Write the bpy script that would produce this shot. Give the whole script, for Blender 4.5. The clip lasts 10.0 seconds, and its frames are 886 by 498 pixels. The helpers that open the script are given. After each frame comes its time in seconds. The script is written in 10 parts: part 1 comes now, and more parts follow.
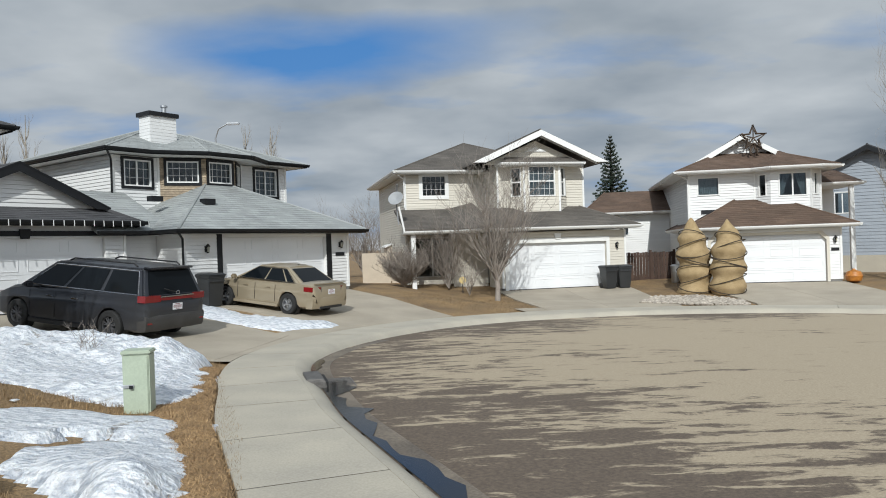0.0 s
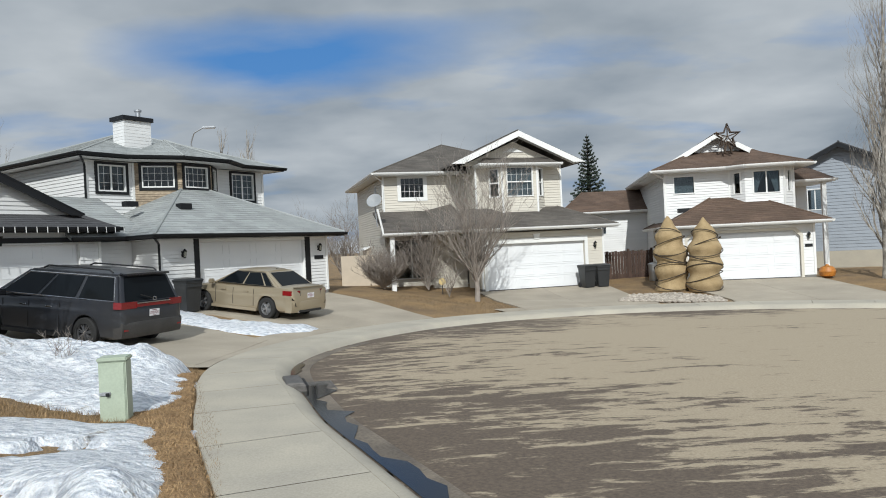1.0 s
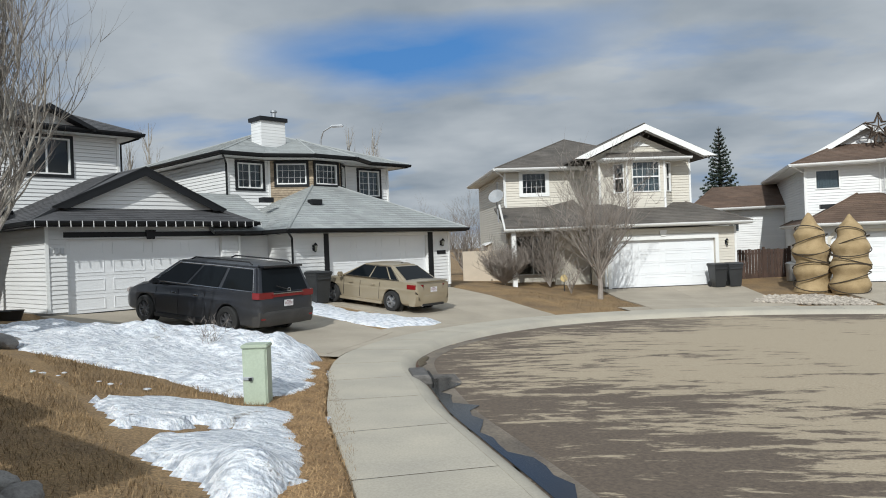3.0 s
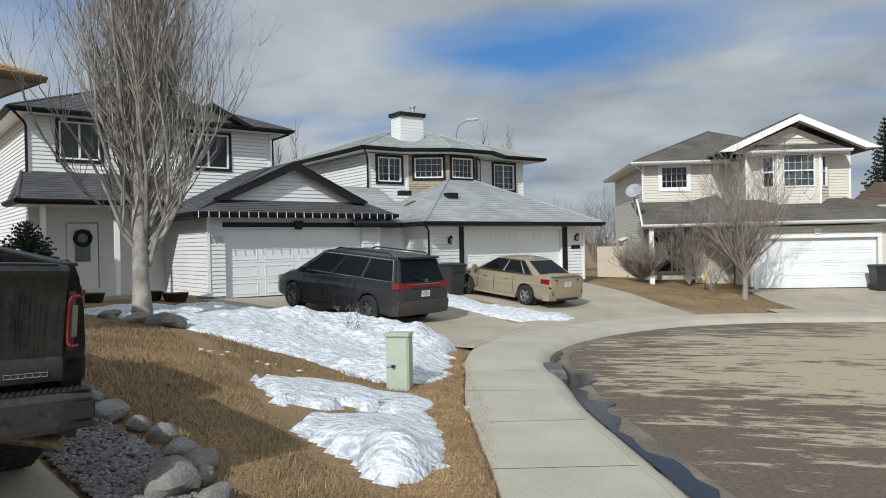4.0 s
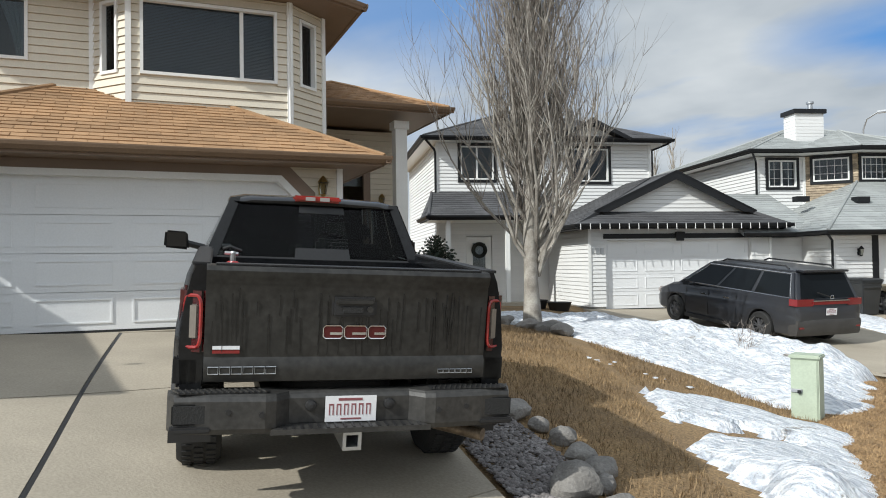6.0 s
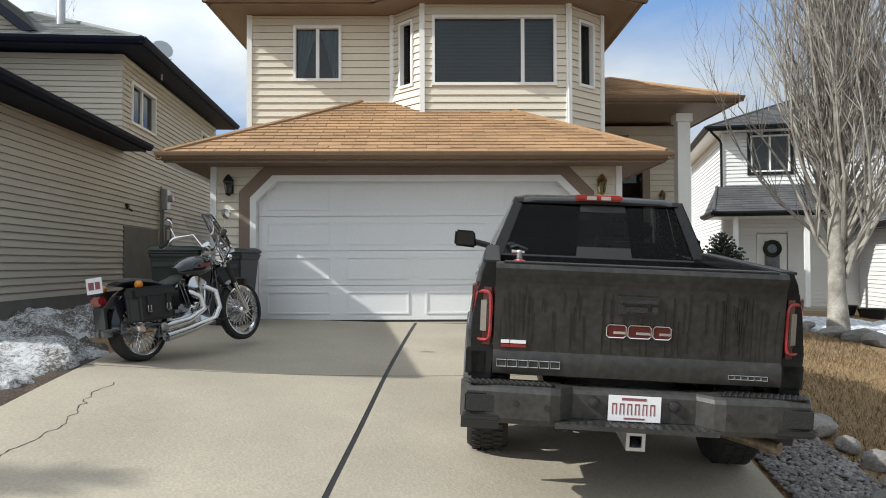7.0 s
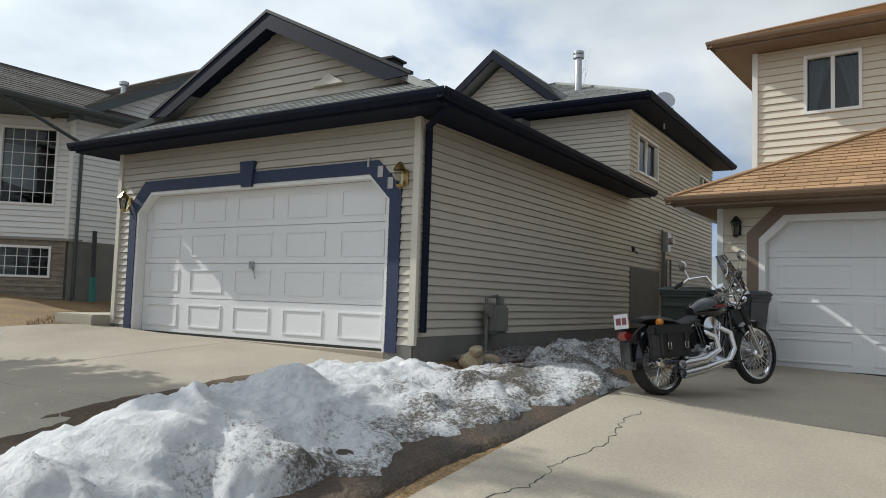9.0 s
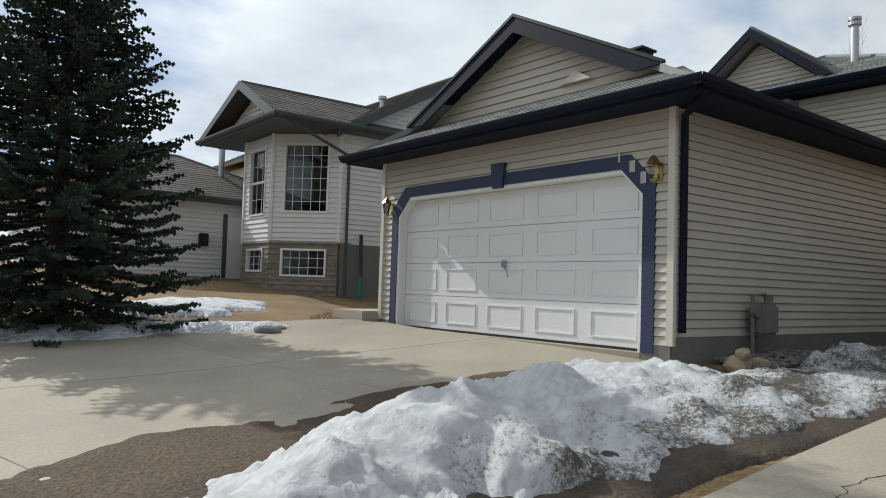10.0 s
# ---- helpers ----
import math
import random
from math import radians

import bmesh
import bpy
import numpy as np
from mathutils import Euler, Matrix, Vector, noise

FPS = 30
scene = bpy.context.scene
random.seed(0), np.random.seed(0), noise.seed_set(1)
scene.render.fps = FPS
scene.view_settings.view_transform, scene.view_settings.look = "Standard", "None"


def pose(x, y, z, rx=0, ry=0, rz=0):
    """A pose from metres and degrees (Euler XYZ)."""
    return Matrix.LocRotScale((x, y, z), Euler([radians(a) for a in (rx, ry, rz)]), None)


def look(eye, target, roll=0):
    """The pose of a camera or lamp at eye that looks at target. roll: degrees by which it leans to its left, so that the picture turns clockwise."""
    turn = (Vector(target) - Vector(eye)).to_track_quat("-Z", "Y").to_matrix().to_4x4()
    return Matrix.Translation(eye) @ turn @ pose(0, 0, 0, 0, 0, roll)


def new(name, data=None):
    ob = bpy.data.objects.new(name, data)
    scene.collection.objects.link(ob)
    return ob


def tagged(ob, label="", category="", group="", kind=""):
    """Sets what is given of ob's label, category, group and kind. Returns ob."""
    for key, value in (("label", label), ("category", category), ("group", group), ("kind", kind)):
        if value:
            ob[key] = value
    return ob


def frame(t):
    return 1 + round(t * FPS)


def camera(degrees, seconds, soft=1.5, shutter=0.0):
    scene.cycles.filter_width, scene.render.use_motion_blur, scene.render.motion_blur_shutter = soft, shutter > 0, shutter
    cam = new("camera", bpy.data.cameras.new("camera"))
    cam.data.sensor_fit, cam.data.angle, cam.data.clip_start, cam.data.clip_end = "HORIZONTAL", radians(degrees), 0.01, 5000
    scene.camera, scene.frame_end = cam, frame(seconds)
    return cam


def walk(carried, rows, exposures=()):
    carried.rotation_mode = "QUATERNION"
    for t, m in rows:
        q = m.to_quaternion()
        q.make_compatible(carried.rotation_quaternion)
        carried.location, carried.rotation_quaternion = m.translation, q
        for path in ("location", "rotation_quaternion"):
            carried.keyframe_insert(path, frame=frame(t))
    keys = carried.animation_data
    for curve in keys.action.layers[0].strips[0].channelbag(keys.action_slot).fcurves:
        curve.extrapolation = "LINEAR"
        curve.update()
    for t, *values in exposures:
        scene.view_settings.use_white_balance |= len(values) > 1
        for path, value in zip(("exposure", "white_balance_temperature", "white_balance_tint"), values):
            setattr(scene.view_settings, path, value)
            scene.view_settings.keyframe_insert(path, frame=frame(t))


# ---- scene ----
cam = camera(62.75, 10.0, soft=1.0)
ROWS = [  # seconds, eye, yaw, pitch, roll
    (0.0, -0.064, 0.494, 1.878, 0.00, -0.13, 1.91),
    (0.5, -0.048, 0.503, 1.870, -1.68, 0.01, 2.35),
    (1.0, -0.053, 0.489, 1.870, -1.62, -0.06, 2.73),
    (1.5, -0.057, 0.478, 1.879, -1.02, -0.03, 2.75),
    (2.0, -0.068, 0.446, 1.893, 1.43, 0.12, 2.65),
    (3.5, -0.171, 0.402, 1.885, 12.21, -0.25, 1.65),
    (4.0, -0.203, 0.259, 1.920, 18.10, -0.30, 1.09),
    (4.5, -0.267, 0.240, 1.924, 25.21, -0.41, 1.14),
    (5.0, -0.366, 0.236, 1.910, 32.60, -0.01, 1.16),
    (6.5, -0.407, 0.212, 1.905, 56.57, 1.31, 0.46),
    (7.0, -0.371, 0.149, 1.913, 68.41, 1.15, 0.19),
    (7.5, -0.352, 0.039, 1.931, 78.12, 1.91, 0.18),
    (8.0, -0.346, -0.009, 1.903, 86.81, 3.39, -0.97),
    (8.5, -0.259, -0.145, 1.905, 96.34, 3.77, -1.65),
    (9.0, -0.137, -0.179, 1.894, 105.26, 3.90, -1.82),
    (9.5, -0.105, -0.209, 1.910, 113.05, 3.56, -1.56),
    (10.0, -0.088, -0.302, 1.906, 124.12, 3.06, -1.81),
]
EXPOSURE = [(t, e, 6300 if t < 6 else 6500, 5) for t, e in ((0.0, -0.22), (2.0, -0.22), (4.5, -0.15), (5.2, 0.04), (6.5, 0.22), (7.5, 0.46), (8.5, 0.24), (9.2, -0.04), (10.0, -0.12))]
walk(cam, [(t, pose(x, y, z, 90 + pitch, roll, yaw)) for t, x, y, z, yaw, pitch, roll in ROWS], EXPOSURE)

# ---- light ----
SUN_WAY = Vector((0.08, 1.0, -0.70)).normalized()
sun = new("sun", bpy.data.lights.new("sun", "SUN"))
sun.data.energy, sun.data.angle, sun.data.color = 4.0, radians(0.6), (1.0, 0.97, 0.94)
sun.matrix_world = look((0, 0, 40), Vector((0, 0, 40)) + SUN_WAY)


def sky_world():
    """Blue sky with broken grey-white cloud sheets: the real light of the place."""
    w = bpy.data.worlds.new("sky")
    scene.world = w
    w.use_nodes = True
    nt = w.node_tree
    nt.nodes.clear()
    N, L = nt.nodes.new, nt.links.new
    out, bg = N("ShaderNodeOutputWorld"), N("ShaderNodeBackground")
    sky = N("ShaderNodeTexSky")
    sky.sky_type, sky.sun_disc = "NISHITA", False
    sky.sun_elevation, sky.sun_rotation = math.asin(-SUN_WAY.z), math.atan2(-SUN_WAY.x, -SUN_WAY.y)
    co = N("ShaderNodeTexCoord")
    sep = N("ShaderNodeSeparateXYZ")
    L(co.outputs["Generated"], sep.inputs[0])
    # project the direction on a flat cloud deck
    add = N("ShaderNodeMath"); add.operation = "ADD"; add.inputs[1].default_value = 0.16
    mx = N("ShaderNodeMath"); mx.operation = "MAXIMUM"; mx.inputs[1].default_value = 0.03
    L(sep.outputs["Z"], add.inputs[0]); L(add.outputs[0], mx.inputs[0])
    dx = N("ShaderNodeMath"); dx.operation = "DIVIDE"
    dy = N("ShaderNodeMath"); dy.operation = "DIVIDE"
    L(sep.outputs["X"], dx.inputs[0]); L(mx.outputs[0], dx.inputs[1])
    L(sep.outputs["Y"], dy.inputs[0]); L(mx.outputs[0], dy.inputs[1])
    cb = N("ShaderNodeCombineXYZ")
    L(dx.outputs[0], cb.inputs[0]); L(dy.outputs[0], cb.inputs[1])
    n1 = N("ShaderNodeTexNoise"); n1.inputs["Scale"].default_value = 0.62; n1.inputs["Detail"].default_value = 7; n1.inputs["Roughness"].default_value = 0.52
    mp = N("ShaderNodeMapping"); mp.inputs["Location"].default_value = CLOUD_AT; mp.inputs["Scale"].default_value = (0.8, 1.25, 1)
    L(cb.outputs[0], mp.inputs[0]); L(mp.outputs[0], n1.inputs["Vector"])
    ramp = N("ShaderNodeValToRGB")
    ramp.color_ramp.elements[0].position, ramp.color_ramp.elements[1].position = 0.30, 0.44
    L(n1.outputs["Fac"], ramp.inputs[0])
    n2 = N("ShaderNodeTexNoise"); n2.inputs["Scale"].default_value = 1.15; n2.inputs["Detail"].default_value = 5
    L(cb.outputs[0], n2.inputs["Vector"])
    tone = N("ShaderNodeValToRGB")
    tone.color_ramp.elements[0].position, tone.color_ramp.elements[1].position = 0.30, 0.70
    tone.color_ramp.elements[0].color, tone.color_ramp.elements[1].color = (2.8, 3.25, 3.9, 1), (6.3, 6.5, 6.9, 1)
    L(n2.outputs["Fac"], tone.inputs[0])
    # thin cloud is brightest round the sun
    near = N("ShaderNodeVectorMath"); near.operation = "DOT_PRODUCT"; near.inputs[1].default_value = -SUN_WAY
    L(co.outputs["Generated"], near.inputs[0])
    glow = N("ShaderNodeMapRange"); glow.inputs["From Min"].default_value, glow.inputs["From Max"].default_value = -0.1, 1.0
    glow.inputs["To Min"].default_value, glow.inputs["To Max"].default_value = 1.0, 2.15
    L(near.outputs["Value"], glow.inputs["Value"])
    lit = N("ShaderNodeVectorMath"); lit.operation = "SCALE"
    L(tone.outputs[0], lit.inputs[0]); L(glow.outputs[0], lit.inputs["Scale"])
    # two breaks in the cloud sheet, with ragged edges
    cover = ramp.outputs["Color"]
    for way, size, thin in SKY_BREAKS:
        rough = N("ShaderNodeVectorMath"); rough.operation = "MULTIPLY_ADD"
        rough.inputs[1].default_value = (0.55, 0.55, 0.28)
        L(n1.outputs["Color"], rough.inputs[0]); L(co.outputs["Generated"], rough.inputs[2])
        mpv = N("ShaderNodeMapping"); mpv.vector_type = "POINT"
        d = Vector(way).normalized() + Vector((0.275, 0.275, 0.14))
        mpv.inputs["Location"].default_value = (-d.x * size[0], -d.y * size[1], -d.z * size[2])
        mpv.inputs["Scale"].default_value = size
        L(rough.outputs[0], mpv.inputs[0])
        ln = N("ShaderNodeVectorMath"); ln.operation = "LENGTH"
        L(mpv.outputs[0], ln.inputs[0])
        mr = N("ShaderNodeMapRange"); mr.inputs["From Min"].default_value, mr.inputs["From Max"].default_value = 0.35, 1.45
        mr.inputs["To Min"].default_value, mr.inputs["To Max"].default_value = thin, 1.0
        L(ln.outputs["Value"], mr.inputs["Value"])
        mu = N("ShaderNodeMath"); mu.operation = "MULTIPLY"
        L(cover, mu.inputs[0]); L(mr.outputs[0], mu.inputs[1])
        cover = mu.outputs[0]
    deep = N("ShaderNodeMix"); deep.data_type = "RGBA"; deep.inputs["Factor"].default_value = 0.75
    deep.inputs[7].default_value = (0.6, 2.5, 6.6, 1)
    L(sky.outputs[0], deep.inputs[6])
    mix = N("ShaderNodeMix"); mix.data_type = "RGBA"
    L(cover, mix.inputs["Factor"]); L(deep.outputs[2], mix.inputs[6]); L(lit.outputs[0], mix.inputs[7])
    L(mix.outputs[2], bg.inputs["Color"])
    bg.inputs["Strength"].default_value = 0.10
    L(bg.outputs[0], out.inputs["Surface"])


CLOUD_AT = (0.3, 0.1, 0.0)
SKY_BREAKS = (((-0.13, 0.95, 0.275), (5.0, 4.0, 22.0), 0.0), ((-0.98, 0.03, 0.17), (3.0, 9.0, 10.0), 0.15), ((-0.80, 0.62, 0.36), (4.0, 5.0, 16.0), 0.25))
sky_world()

# ---- materials ----
MATS = {}


def mat(name, color, rough=0.7, metal=0.0, vary=0.15, scale=3.0, fine=40.0, bump=0.1, coat=0.0, second=None, amount=0.5, spec=None, piece=0.0):
    """A procedural surface: colour with two scales of variation and fine relief."""
    if name in MATS:
        return MATS[name]
    m = bpy.data.materials.new(name)
    m.use_nodes = True
    nt = m.node_tree
    N, L = nt.nodes.new, nt.links.new
    b = nt.nodes["Principled BSDF"]
    b.inputs["Roughness"].default_value, b.inputs["Metallic"].default_value = rough, metal
    b.inputs["Coat Weight"].default_value = coat
    b.inputs["Coat Roughness"].default_value = 0.08
    if spec is not None:
        b.inputs["Specular IOR Level"].default_value = spec
    geo = N("ShaderNodeNewGeometry")
    big, small = N("ShaderNodeTexNoise"), N("ShaderNodeTexNoise")
    for n, s, d in ((big, scale, 5), (small, fine, 4)):
        n.inputs["Scale"].default_value, n.inputs["Detail"].default_value = s, d
        L(geo.outputs["Position"], n.inputs["Vector"])
    sec = second or tuple(c * (1 - vary * 1.6) for c in color)
    r = N("ShaderNodeValToRGB")
    r.color_ramp.elements[0].position, r.color_ramp.elements[1].position = 0.5 - 0.25 * amount - 0.08, 0.5 + 0.25 * (1 - amount) + 0.08
    r.color_ramp.elements[0].color, r.color_ramp.elements[1].color = (*sec, 1), (*color, 1)
    L(big.outputs["Fac"], r.inputs[0])
    hsv = N("ShaderNodeHueSaturation")
    mr = N("ShaderNodeMapRange")
    mr.inputs["From Min"].default_value, mr.inputs["From Max"].default_value = 0.3, 0.7
    mr.inputs["To Min"].default_value, mr.inputs["To Max"].default_value = 1 - vary, 1 + vary
    L(small.outputs["Fac"], mr.inputs["Value"])
    val = mr.outputs[0]
    if piece:
        oi = N("ShaderNodeObjectInfo")
        ad = N("ShaderNodeMath"); ad.operation = "ADD"
        isl = N("ShaderNodeMath"); isl.operation = "FRACT"
        L(geo.outputs["Random Per Island"], ad.inputs[0]); L(oi.outputs["Random"], ad.inputs[1]); L(ad.outputs[0], isl.inputs[0])
        m2 = N("ShaderNodeMapRange")
        m2.inputs["To Min"].default_value, m2.inputs["To Max"].default_value = 1 - piece, 1 + piece
        L(isl.outputs[0], m2.inputs["Value"])
        mu = N("ShaderNodeMath"); mu.operation = "MULTIPLY"
        L(val, mu.inputs[0]); L(m2.outputs[0], mu.inputs[1])
        val = mu.outputs[0]
    L(val, hsv.inputs["Value"]); L(r.outputs[0], hsv.inputs["Color"]); L(hsv.outputs[0], b.inputs["Base Color"])
    if bump:
        bp = N("ShaderNodeBump")
        bp.inputs["Strength"].default_value, bp.inputs["Distance"].default_value = bump, 0.02
        L(small.outputs["Fac"], bp.inputs["Height"]); L(bp.outputs[0], b.inputs["Normal"])
    MATS[name] = m
    return m


def glass(name, tint=(0.55, 0.6, 0.62), ior=1.5):
    """A window pane: clear with a tint, mirror gloss by Fresnel."""
    if name in MATS:
        return MATS[name]
    m = bpy.data.materials.new(name)
    m.use_nodes = True
    nt = m.node_tree
    N, L = nt.nodes.new, nt.links.new
    nt.nodes.clear()
    o, mx, fr, tr, gl = N("ShaderNodeOutputMaterial"), N("ShaderNodeMixShader"), N("ShaderNodeFresnel"), N("ShaderNodeBsdfTransparent"), N("ShaderNodeBsdfGlossy")
    fr.inputs["IOR"].default_value = ior
    tr.inputs["Color"].default_value = (*tint, 1)
    gl.inputs["Roughness"].default_value = 0.02
    L(fr.outputs[0], mx.inputs[0]); L(tr.outputs[0], mx.inputs[1]); L(gl.outputs[0], mx.inputs[2]); L(mx.outputs[0], o.inputs[0])
    MATS[name] = m
    return m


WHITE_VINYL = mat("white_vinyl_siding", (0.72, 0.72, 0.71), 0.55, vary=0.03, scale=1.2, bump=0.03, piece=0.03)
WHITE_TRIM = mat("white_trim_paint", (0.78, 0.78, 0.76), 0.5, vary=0.03, bump=0.02)
DOOR_WHITE = mat("white_door_paint", (0.76, 0.77, 0.78), 0.45, vary=0.03, scale=0.8, bump=0.02)
CREAM = mat("cream_vinyl_siding", (0.66, 0.60, 0.49), 0.55, vary=0.04, scale=1.0, bump=0.03, piece=0.03)
GREIGE = mat("greige_vinyl_siding", (0.52, 0.48, 0.41), 0.55, vary=0.04, scale=1.0, bump=0.03, piece=0.03)
IVORY = mat("ivory_vinyl_siding", (0.62, 0.58, 0.50), 0.55, vary=0.03, scale=1.0, bump=0.03, piece=0.03)
GREY_SIDING = mat("blue_grey_siding", (0.30, 0.33, 0.37), 0.6, vary=0.04, bump=0.03, piece=0.03)
NAVY = mat("dark_navy_aluminium", (0.009, 0.013, 0.027), 0.6, vary=0.1, bump=0.02, spec=0.12)
NAVY_TRIM = mat("navy_painted_trim", (0.020, 0.034, 0.085), 0.6, vary=0.08, bump=0.03)
BLACK_TRIM = mat("black_aluminium_trim", (0.011, 0.012, 0.014), 0.5, vary=0.1, bump=0.02, spec=0.3)
BROWN_TRIM = mat("brown_aluminium_gutter", (0.20, 0.13, 0.08), 0.45, vary=0.08, bump=0.02)
TAUPE_TRIM = mat("taupe_stucco_trim", (0.24, 0.18, 0.14), 0.85, vary=0.06, fine=180, bump=0.3)
TAN_SHINGLE = mat("tan_asphalt_shingles", (0.40, 0.24, 0.125), 0.9, vary=0.16, scale=0.9, fine=160, bump=0.4, piece=0.15)
GREY_SHINGLE = mat("weathered_grey_shingles", (0.25, 0.26, 0.25), 0.9, vary=0.16, scale=1.0, fine=160, bump=0.4, piece=0.12)
DARK_SHINGLE = mat("dark_grey_shingles", (0.085, 0.085, 0.09), 0.9, vary=0.2, scale=1.0, fine=160, bump=0.4, piece=0.16)
LIGHT_SHINGLE = mat("pale_grey_shingles", (0.33, 0.345, 0.34), 0.9, vary=0.12, scale=1.0, fine=160, bump=0.4, piece=0.10)
BROWN_SHINGLE = mat("brown_shingles", (0.13, 0.085, 0.06), 0.9, vary=0.2, scale=1.0, fine=160, bump=0.4, piece=0.14)
TAUPE_SHINGLE = mat("taupe_shingles", (0.13, 0.115, 0.10), 0.9, vary=0.2, scale=1.0, fine=160, bump=0.4, piece=0.14)
CONCRETE = mat("drive_concrete", (0.39, 0.34, 0.268), 0.85, vary=0.12, scale=0.8, fine=48, bump=0.15, second=(0.30, 0.262, 0.205), piece=0.03)
WALK_CONC = mat("walk_concrete", (0.435, 0.395, 0.318), 0.85, vary=0.11, scale=1.1, fine=50, bump=0.15, second=(0.355, 0.325, 0.27), piece=0.04)
FOUNDATION = mat("grey_parging", (0.20, 0.195, 0.18), 0.9, vary=0.12, scale=3, fine=70, bump=0.4)
DARK_GLASS = glass("window_glass")
ROOM = mat("dim_room_wall", (0.12, 0.11, 0.10), 0.9)
BLIND = mat("grey_blind", (0.30, 0.32, 0.36), 0.7, vary=0.03)
CURTAIN = mat("white_curtain", (0.62, 0.62, 0.62), 0.8, vary=0.06)
CHROME = mat("chrome", (0.75, 0.75, 0.76), 0.12, 1.0, vary=0.03, bump=0)
STEEL = mat("galvanised_steel", (0.50, 0.51, 0.52), 0.35, 0.9, vary=0.08, bump=0.05)
BLACK_PLASTIC = mat("black_plastic", (0.018, 0.018, 0.019), 0.5, vary=0.12, bump=0.05)
RUBBER = mat("tyre_rubber", (0.02, 0.02, 0.02), 0.85, vary=0.15, fine=90, bump=0.25)
RED_LENS = mat("red_lamp_lens", (0.20, 0.010, 0.012), 0.15, vary=0.08, bump=0, coat=0.6)
CLEAR_LENS = mat("clear_lamp_lens", (0.36, 0.33, 0.32), 0.15, vary=0.05, bump=0, coat=0.6)
BRASS = mat("brass", (0.42, 0.30, 0.12), 0.3, 0.9, vary=0.1, bump=0.02)
PLATE_WHITE = mat("plate_white", (0.72, 0.72, 0.74), 0.4, vary=0.02, bump=0)
PLATE_INK = mat("plate_ink", (0.22, 0.07, 0.08), 0.5, vary=0.02, bump=0)
BARK = mat("pale_poplar_bark", (0.43, 0.405, 0.36), 0.9, vary=0.2, scale=4, fine=60, bump=0.5, second=(0.15, 0.13, 0.11))
TWIG = mat("grey_brown_twigs", (0.20, 0.165, 0.14), 0.9, vary=0.25, scale=3, fine=40, bump=0.2, second=(0.33, 0.295, 0.26))
ROCK = mat("garden_rock", (0.26, 0.245, 0.225), 0.9, vary=0.2, scale=4, fine=45, bump=0.6, second=(0.15, 0.14, 0.13), piece=0.2)

